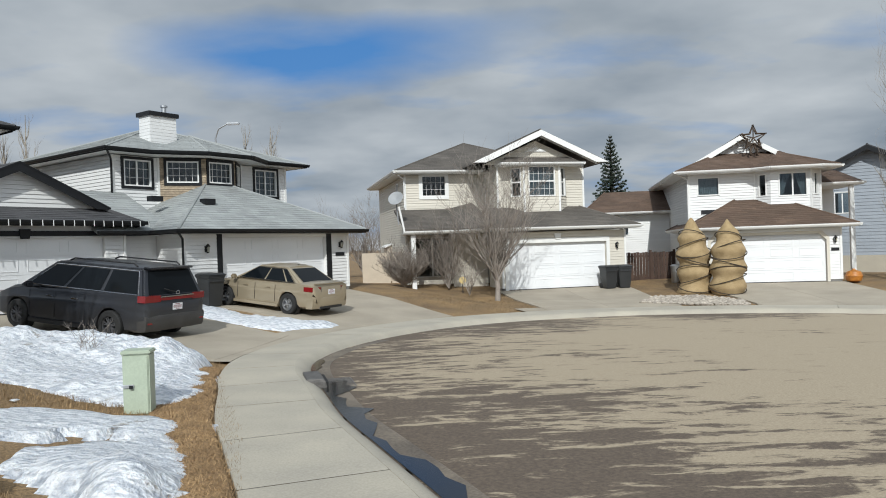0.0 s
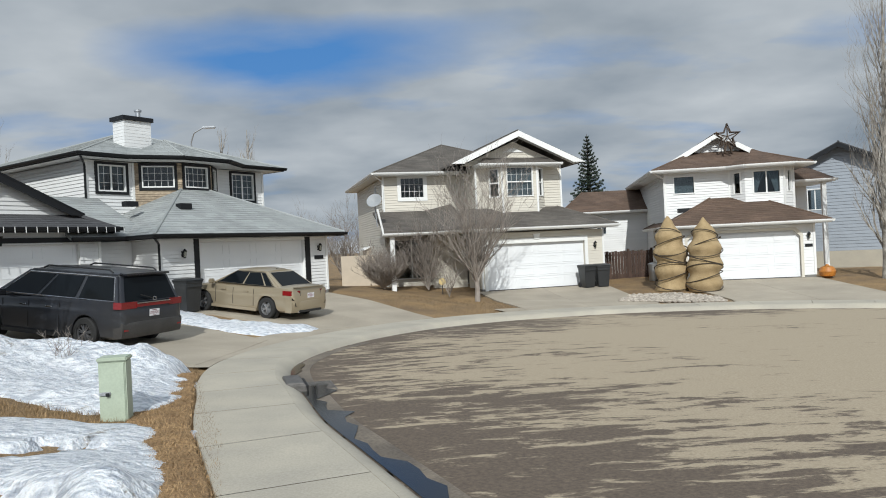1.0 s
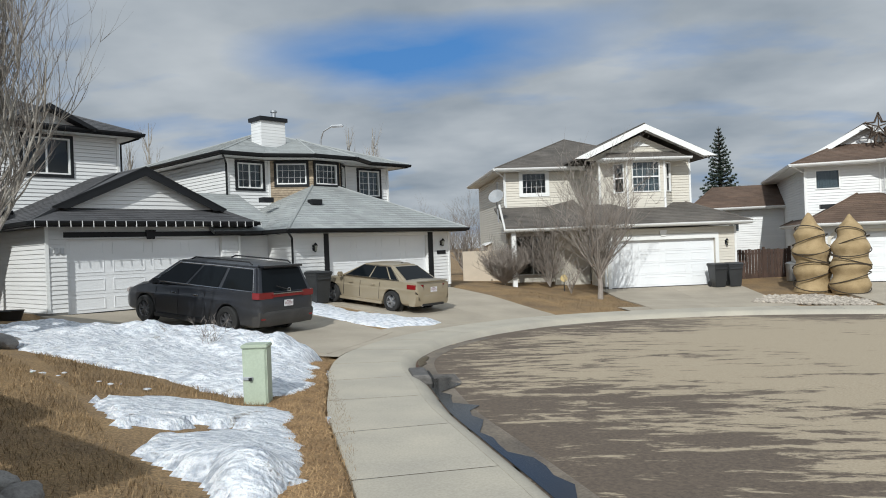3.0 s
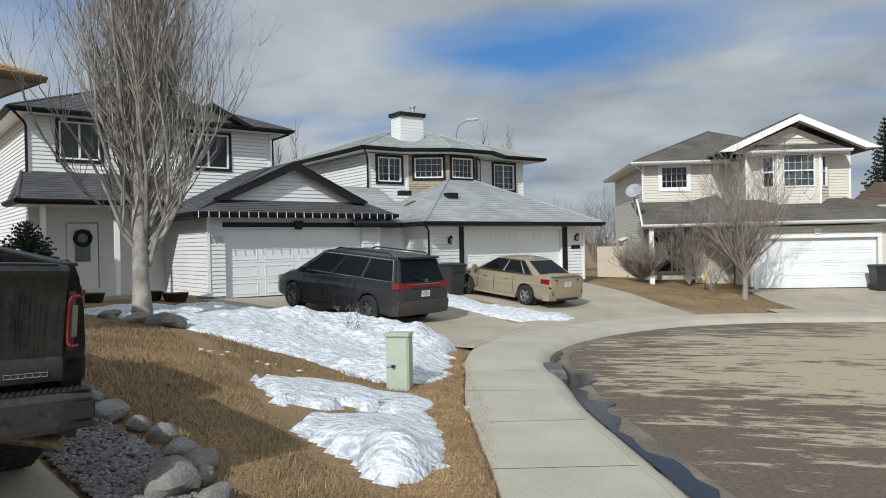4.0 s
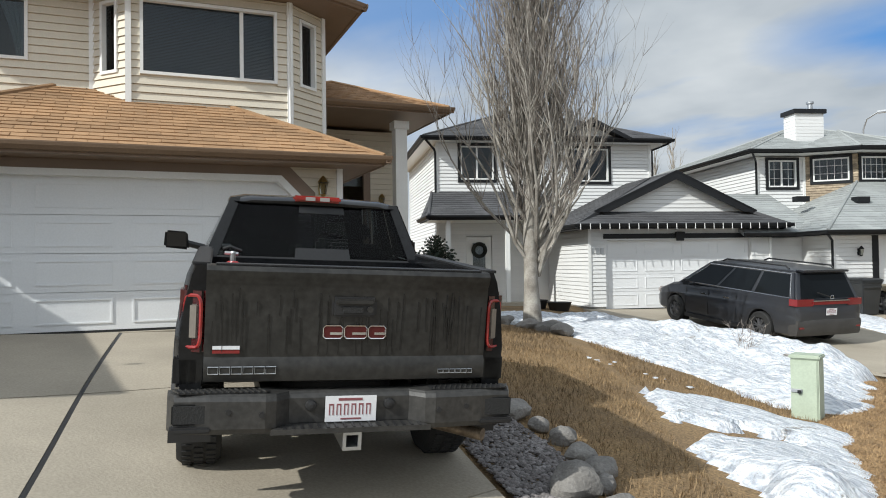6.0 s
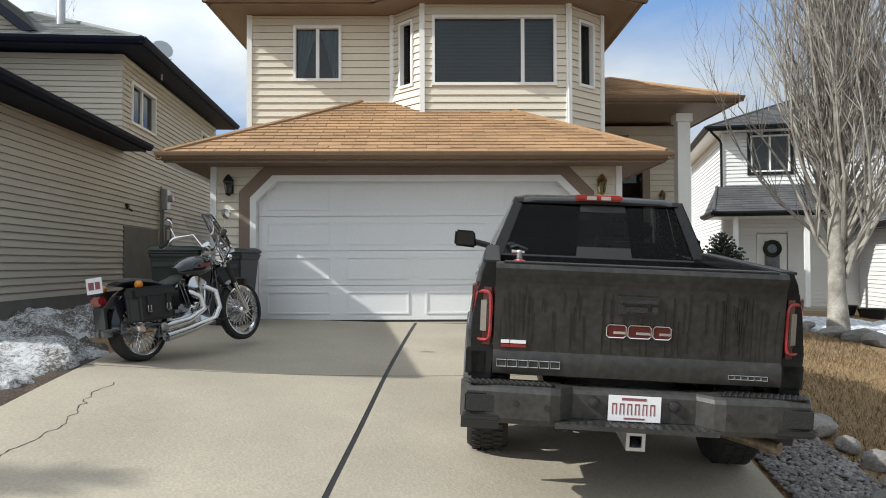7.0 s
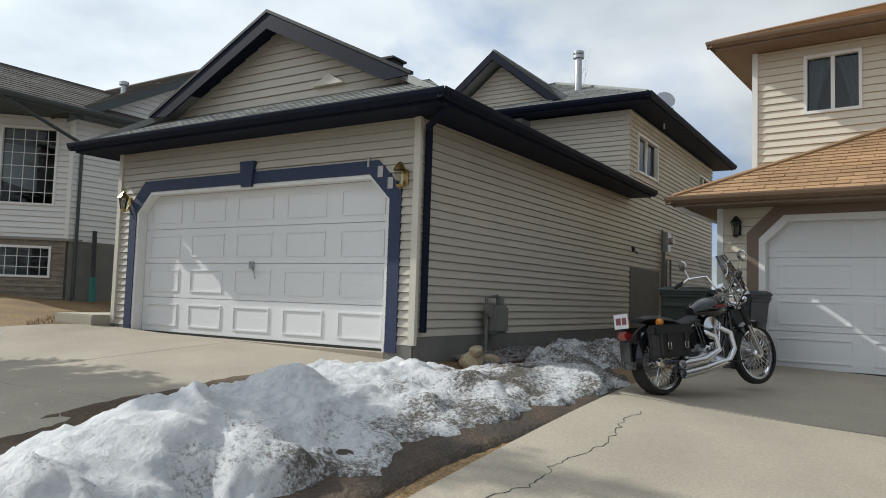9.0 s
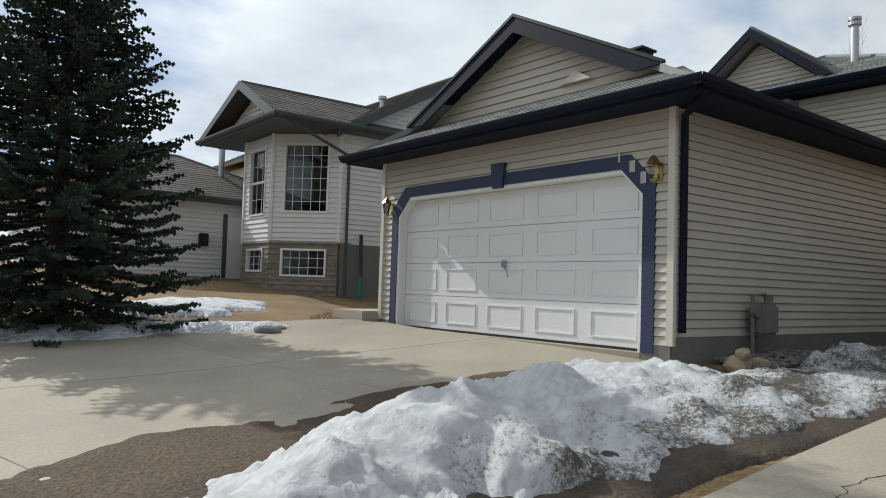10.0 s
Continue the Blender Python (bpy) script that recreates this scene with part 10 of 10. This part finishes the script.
def pedestal():
    """The pale green cable box on the lawn."""
    x, y = -3.80, 9.30
    T = thing("utility_pedestal", pose(x, y, lz(x, y) - 0.06, 0, 0, 8), "pale green metal utility pedestal with a latch on the lawn", "utility box")
    G = mat("pale_green_metal", (0.40, 0.46, 0.36), 0.5, vary=0.06, scale=5, bump=0.03)
    part("cabinet", Kit().box((-0.155, -0.13, 0.0), (0.155, 0.13, 0.74)), G, T, bevel=0.012)
    part("cap", Kit().box((-0.17, -0.145, 0.735), (0.17, 0.145, 0.785)), G, T, bevel=0.012)
    part("door", Kit().box((-0.135, -0.142, 0.03), (0.135, -0.131, 0.72)), G, T, bevel=0.004)
    la = part("latch", Kit().box((-0.145, -0.165, 0.345), (-0.02, -0.142, 0.385)), STEEL, T, bevel=0.005)
    part("padlock", Kit().box((-0.07, -0.178, 0.335), (-0.03, -0.165, 0.375)), BLACK_TRIM, la)


pedestal()


def catch_basin():
    """The iron inlet in the gutter, with its puddle."""
    x, y = -2.0, 12.1
    z = float(gutter_z(x, y))
    T = thing("catch_basin", pose(x, y, z, 0, 0, 105), "iron kerb inlet hood set in the gutter", "drain")
    IRON = mat("weathered_iron", (0.16, 0.15, 0.14), 0.6, 0.4, vary=0.2, scale=9, bump=0.3)
    part("hood", Kit().loft([[(-0.42, 0.02, 0.0), (0.42, 0.02, 0.0), (0.42, 0.34, 0.0), (-0.42, 0.34, 0.0)], [(-0.42, 0.05, 0.13), (0.42, 0.05, 0.13), (0.42, 0.34, 0.15), (-0.42, 0.34, 0.15)], [(-0.40, 0.09, 0.165), (0.40, 0.09, 0.165), (0.40, 0.34, 0.17), (-0.40, 0.34, 0.17)]]), IRON, T, bevel=0.012)
    part("opening", Kit().box((-0.36, 0.0, 0.02), (0.36, 0.04, 0.11)), RUBBER, T)
    g = Kit()
    for i in range(11):
        g.box((-0.40 + i * 0.08, -0.42, 0.0), (-0.375 + i * 0.08, 0.0, 0.02))
    g.box((-0.42, -0.44, 0.0), (0.42, -0.42, 0.02)).box((-0.42, -0.02, 0.0), (0.42, 0.0, 0.02))
    part("grate", g, IRON, T)


catch_basin()


def puddles():
    """Melt water lying along the gutter."""
    W = bpy.data.materials.new("melt_water")
    W.use_nodes = True
    b = W.node_tree.nodes["Principled BSDF"]
    b.inputs["Base Color"].default_value = (0.012, 0.011, 0.010, 1)
    b.inputs["Roughness"].default_value = 0.12
    b.inputs["Specular IOR Level"].default_value = 0.5
    b.inputs["IOR"].default_value = 1.33
    sel = np.where((_P[:, 1] > 3.5) & (_P[:, 1] < 15.5) & (_P[:, 0] < 2))[0]
    k = Kit()
    for i, j in enumerate(sel):
        p, n = _P[j], _N[j]
        g = float(gutter_z(p[0], p[1])) + 0.019
        w = 0.95 * (0.16 + 0.10 * math.sin(i * 0.7) + 0.06 * math.sin(i * 2.1)) * (1.0 if p[1] < 9.6 else 1.9 if p[1] < 13.2 else 0.7)
        a, c = p - n * 0.06, p - n * (0.08 + max(w, 0.03) * 1.0)
        k.v += [(a[0], a[1], g), (c[0], c[1], g)]
        if i:
            o = 2 * i
            k.f.append((o - 2, o - 1, o + 1, o))
    tagged(part("puddle", k, W), "dark melt water lying in the gutter", "water", kind="structure")


puddles()


def fence():
    """Brown board fence between two houses."""
    a, b = Vector((8.9, 37.0, 0)), Vector((11.6, 37.2, 0))
    F = thing("fence", pose(a.x, a.y, -0.35, 0, 0, math.degrees(math.atan2(b.y - a.y, b.x - a.x))), "dark brown wooden board fence with a gate", "fence")
    WOOD = mat("brown_stained_fence", (0.075, 0.045, 0.033), 0.85, vary=0.2, scale=5, bump=0.2, piece=0.2)
    L = (b - a).length
    n = 18
    for i in range(n):
        part("fence_board", Kit().box((L * i / n + 0.008, 0, 0.02), (L * (i + 1) / n - 0.008, 0.025, 1.62 + 0.02 * (i % 3))), WOOD, F)
    for z in (0.3, 1.4):
        part("fence_rail", Kit().box((0, 0.025, z), (L, 0.065, z + 0.09)), WOOD, F)
    for x in (0.0, L * 0.55, L):
        part("fence_post", Kit().box((x - 0.05, -0.03, 0), (x + 0.05, 0.07, 1.75)), WOOD, F)


fence()


def shed():
    S = thing("shed", pose(-1.6, 41.5, -0.1, 0, 0, 10), "small beige garden shed with gabled roof behind the houses", "shed")
    BE = mat("beige_panels", (0.55, 0.47, 0.37), 0.6, vary=0.05)
    part("wall", Kit().prism([(-1.6, 0), (1.6, 0), (1.6, 2.1), (0, 2.75), (-1.6, 2.1)], 0.0, 2.4), BE, S)
    part("roof", Kit().prism([(-1.75, 2.05), (0, 2.80), (0, 2.88), (-1.75, 2.13)], -0.15, 2.5).prism([(1.75, 2.05), (1.75, 2.13), (0, 2.88), (0, 2.80)], -0.15, 2.5), WHITE_TRIM, S)
    W = thing("panel_fence", pose(-4.2, 37.5, -0.05, 0, 0, 12), "plain beige panel fence beside the shed", "fence")
    for i in range(3):
        part("fence_panel", Kit().box((i * 1.5, 0, 0), (i * 1.5 + 1.44, 0.06, 1.75)), BE, W)


shed()


def street_lamp():
    T = thing("street_lamp", pose(-17.2, 56.1, -1.2), "far grey street lamp with curved arm", "street lamp")
    part("pole", Kit().tube([(0, 0, 0), (0, 0, 12.0), (0.25, 0, 12.7), (1.0, 0, 13.1)], [0.12, 0.08, 0.06, 0.05], 8), STEEL, T, smooth=True)
    part("lamp_head", Kit().box((0.9, -0.18, 12.98), (1.9, 0.18, 13.16)), STEEL, T, bevel=0.06)


street_lamp()


def icicle_lights():
    """Clip-on light string along the white house's gutter."""
    T = thing("light_string", house_pose("h2"), "string of white icicle lights hanging from the gutter", "light string")
    k = Kit()
    for i in range(24):
        u = -3.45 + i * 0.305
        part("light", Kit().tube([(u, -0.64, 2.62), (u, -0.65, 2.44)], 0.011, 4), WHITE_TRIM, T)


icicle_lights()


def concrete_step():
    x, y = hpt("h0", -3.5, 0.35)
    S = thing("concrete_step", pose(x, y, lz(x, y) - 0.05, 0, 0, 73), "low concrete step at the garage corner", "step")
    part("block", Kit().box((-0.55, -0.7, 0.0), (0.5, 0.7, 0.22)), WALK_CONC, S, bevel=0.02)


concrete_step()


def trash_can():
    x, y = hpt("h5", -3.75, 1.6)
    T = thing("trash_can", pose(x, y, lz(x, y) - 0.03), "galvanised steel trash can standing by the fence", "trash can")
    part("can", Kit().lathe([(0.24, 0.0), (0.27, 0.75), (0.285, 0.76), (0.285, 0.79)], 20), STEEL, T, smooth=True)
    part("lid", Kit().lathe([(0.295, 0.78), (0.295, 0.81), (0.18, 0.87), (0.03, 0.89)], 20), STEEL, T, smooth=True)


trash_can()


def leaf_bag():
    x, y = hpt("h5", 3.45, -0.2)
    T = thing("leaf_bag", pose(x, y, lz(x, y) - 0.03), "round orange leaf bag beside the garage corner", "bag")
    part("sack", Kit().lathe([(0.12, 0.0), (0.30, 0.08), (0.36, 0.28), (0.27, 0.47), (0.08, 0.54), (0.05, 0.60)], 16), mat("orange_plastic", (0.50, 0.19, 0.03), 0.45, vary=0.25, scale=7, bump=0.3), T, smooth=True)


leaf_bag()


def garden_light():
    x, y = hpt("h4", -4.7, -0.3)
    T = thing("garden_light", pose(x, y, lz(x, y) - 0.03), "pale round garden marker on a short stake", "garden light")
    part("stake", Kit().tube([(0, 0, 0), (0, 0, 0.5)], 0.02, 6), BLACK_PLASTIC, T)
    part("disc", Kit().lathe([(0.02, -0.02), (0.16, -0.015), (0.16, 0.015), (0.02, 0.02)], 16, pose(0, 0, 0.58, 90, 0, 10)), mat("pale_yellow_disc", (0.62, 0.48, 0.22), 0.5, vary=0.05), T, smooth=True)


garden_light()


def planters():
    for i, (u, v) in enumerate(((-4.6, 0.2), (-4.0, -0.2), (-6.2, 0.0))):
        x, y = hpt("h2", u, v)
        T = thing("planter_tub", pose(x, y, lz(x, y) - 0.04), "low dark planter tub by the porch steps", "planter", "tubs by the porch")
        part("tub", Kit().lathe([(0.28, 0), (0.36, 0.24), (0.38, 0.26), (0.34, 0.26), (0.30, 0.18)], 18), BLACK_PLASTIC, T, smooth=True)


planters()


def debris():
    """Chips of ice and litter on lawn and road."""
    rng = random.Random(9)
    k = Kit()
    for cx, cy, n, s in ((-6.2, 9.0, 10, 0.6), (-4.0, -5.0, 16, 1.4), (-2.6, -4.9, 8, 0.5)):
        for _ in range(n):
            x, y = cx + rng.gauss(0, s), cy + rng.gauss(0, s * 0.25)
            stone(k, (x, y, lz(x, y) + 0.0), rng.uniform(0.015, 0.06), rng, 0.35)
    tagged(part("ice_chips", k, CLEAN_SNOW), "scattered chips of ice on the brown grass", "ice", kind="stuff")


debris()


def cracks():
    """Fine dark cracks in the driveway."""
    rng = random.Random(14)
    for j, (a, b) in enumerate((((-7.15, -0.2), (-4.4, -1.0)), ((-4.9, -1.5), (-1.2, -1.9)))):
        k = Kit()
        n = 60
        off = 0.0
        prev = None
        for i in range(n + 1):
            t = i / n
            off = off * 0.9 + rng.gauss(0, 0.02)
            x, y = a[0] + (b[0] - a[0]) * t + off * 0.3, a[1] + (b[1] - a[1]) * t + off
            q = (x, y, lz(x, y) + 0.0135)
            if prev:
                d = Vector((q[0] - prev[0], q[1] - prev[1], 0)).normalized()
                w = rng.uniform(0.0015, 0.005)
                s = Vector((-d.y, d.x, 0)) * w
                k.add([Vector(prev) - s, Vector(q) - s, Vector(q) + s, Vector(prev) + s], [(0, 1, 2, 3)])
            prev = q
        tagged(part("crack", k, RUBBER), "thin crack in the concrete drive", "crack", kind="structure")


cracks()

# ---- the shingles of the tan garage roof, piece by piece ----
for owner, plane in tan_front:
    H = owner.parent
    front = part("roof", Kit().slab(plane, 0.10), TAN_SHINGLE, H, "weathered tan asphalt shingle roof over the garage")
    rng = random.Random(5)
    P = [Vector(p) for p in plane]
    e = (P[1] - P[0]).normalized()
    nrm = e.cross(P[2] - P[0]).normalized()
    up = nrm.cross(e)
    flat = [((p - P[0]).dot(e), (p - P[0]).dot(up)) for p in P]
    wid, top = flat[1][0], 3.3
    exposure, tab = 0.165, 0.36
    z, r = -0.02, 0
    while z < top:
        x = -0.5 * tab * (r % 2)
        while x < wid:
            p = clip_to([(x + 0.006, z), (x + tab - 0.006, z), (x + tab - 0.006, z + exposure * 1.04), (x + 0.006, z + exposure * 1.04)], flat)
            if len(p) > 2 and area(p) > 0.001:
                h = 0.012 + rng.random() * 0.008
                vs = [P[0] + e * a + up * b + nrm * (h * max(0.15, 1 - (b - z) / exposure)) for a, b in p]
                m = len(vs)
                vs += [P[0] + e * a + up * b - nrm * 0.003 for a, b in p]
                part("shingle", Kit().add(vs, [tuple(range(m))] + [(i, i + m, (i + 1) % m + m, (i + 1) % m) for i in range(m)]), TAN_SHINGLE, front)
            x += tab
        z += exposure
        r += 1
    for q in (P[0], P[1]):
        part("ridge_cap", Kit().tube([q, P[2]], 0.05, 6), TAN_SHINGLE, front)
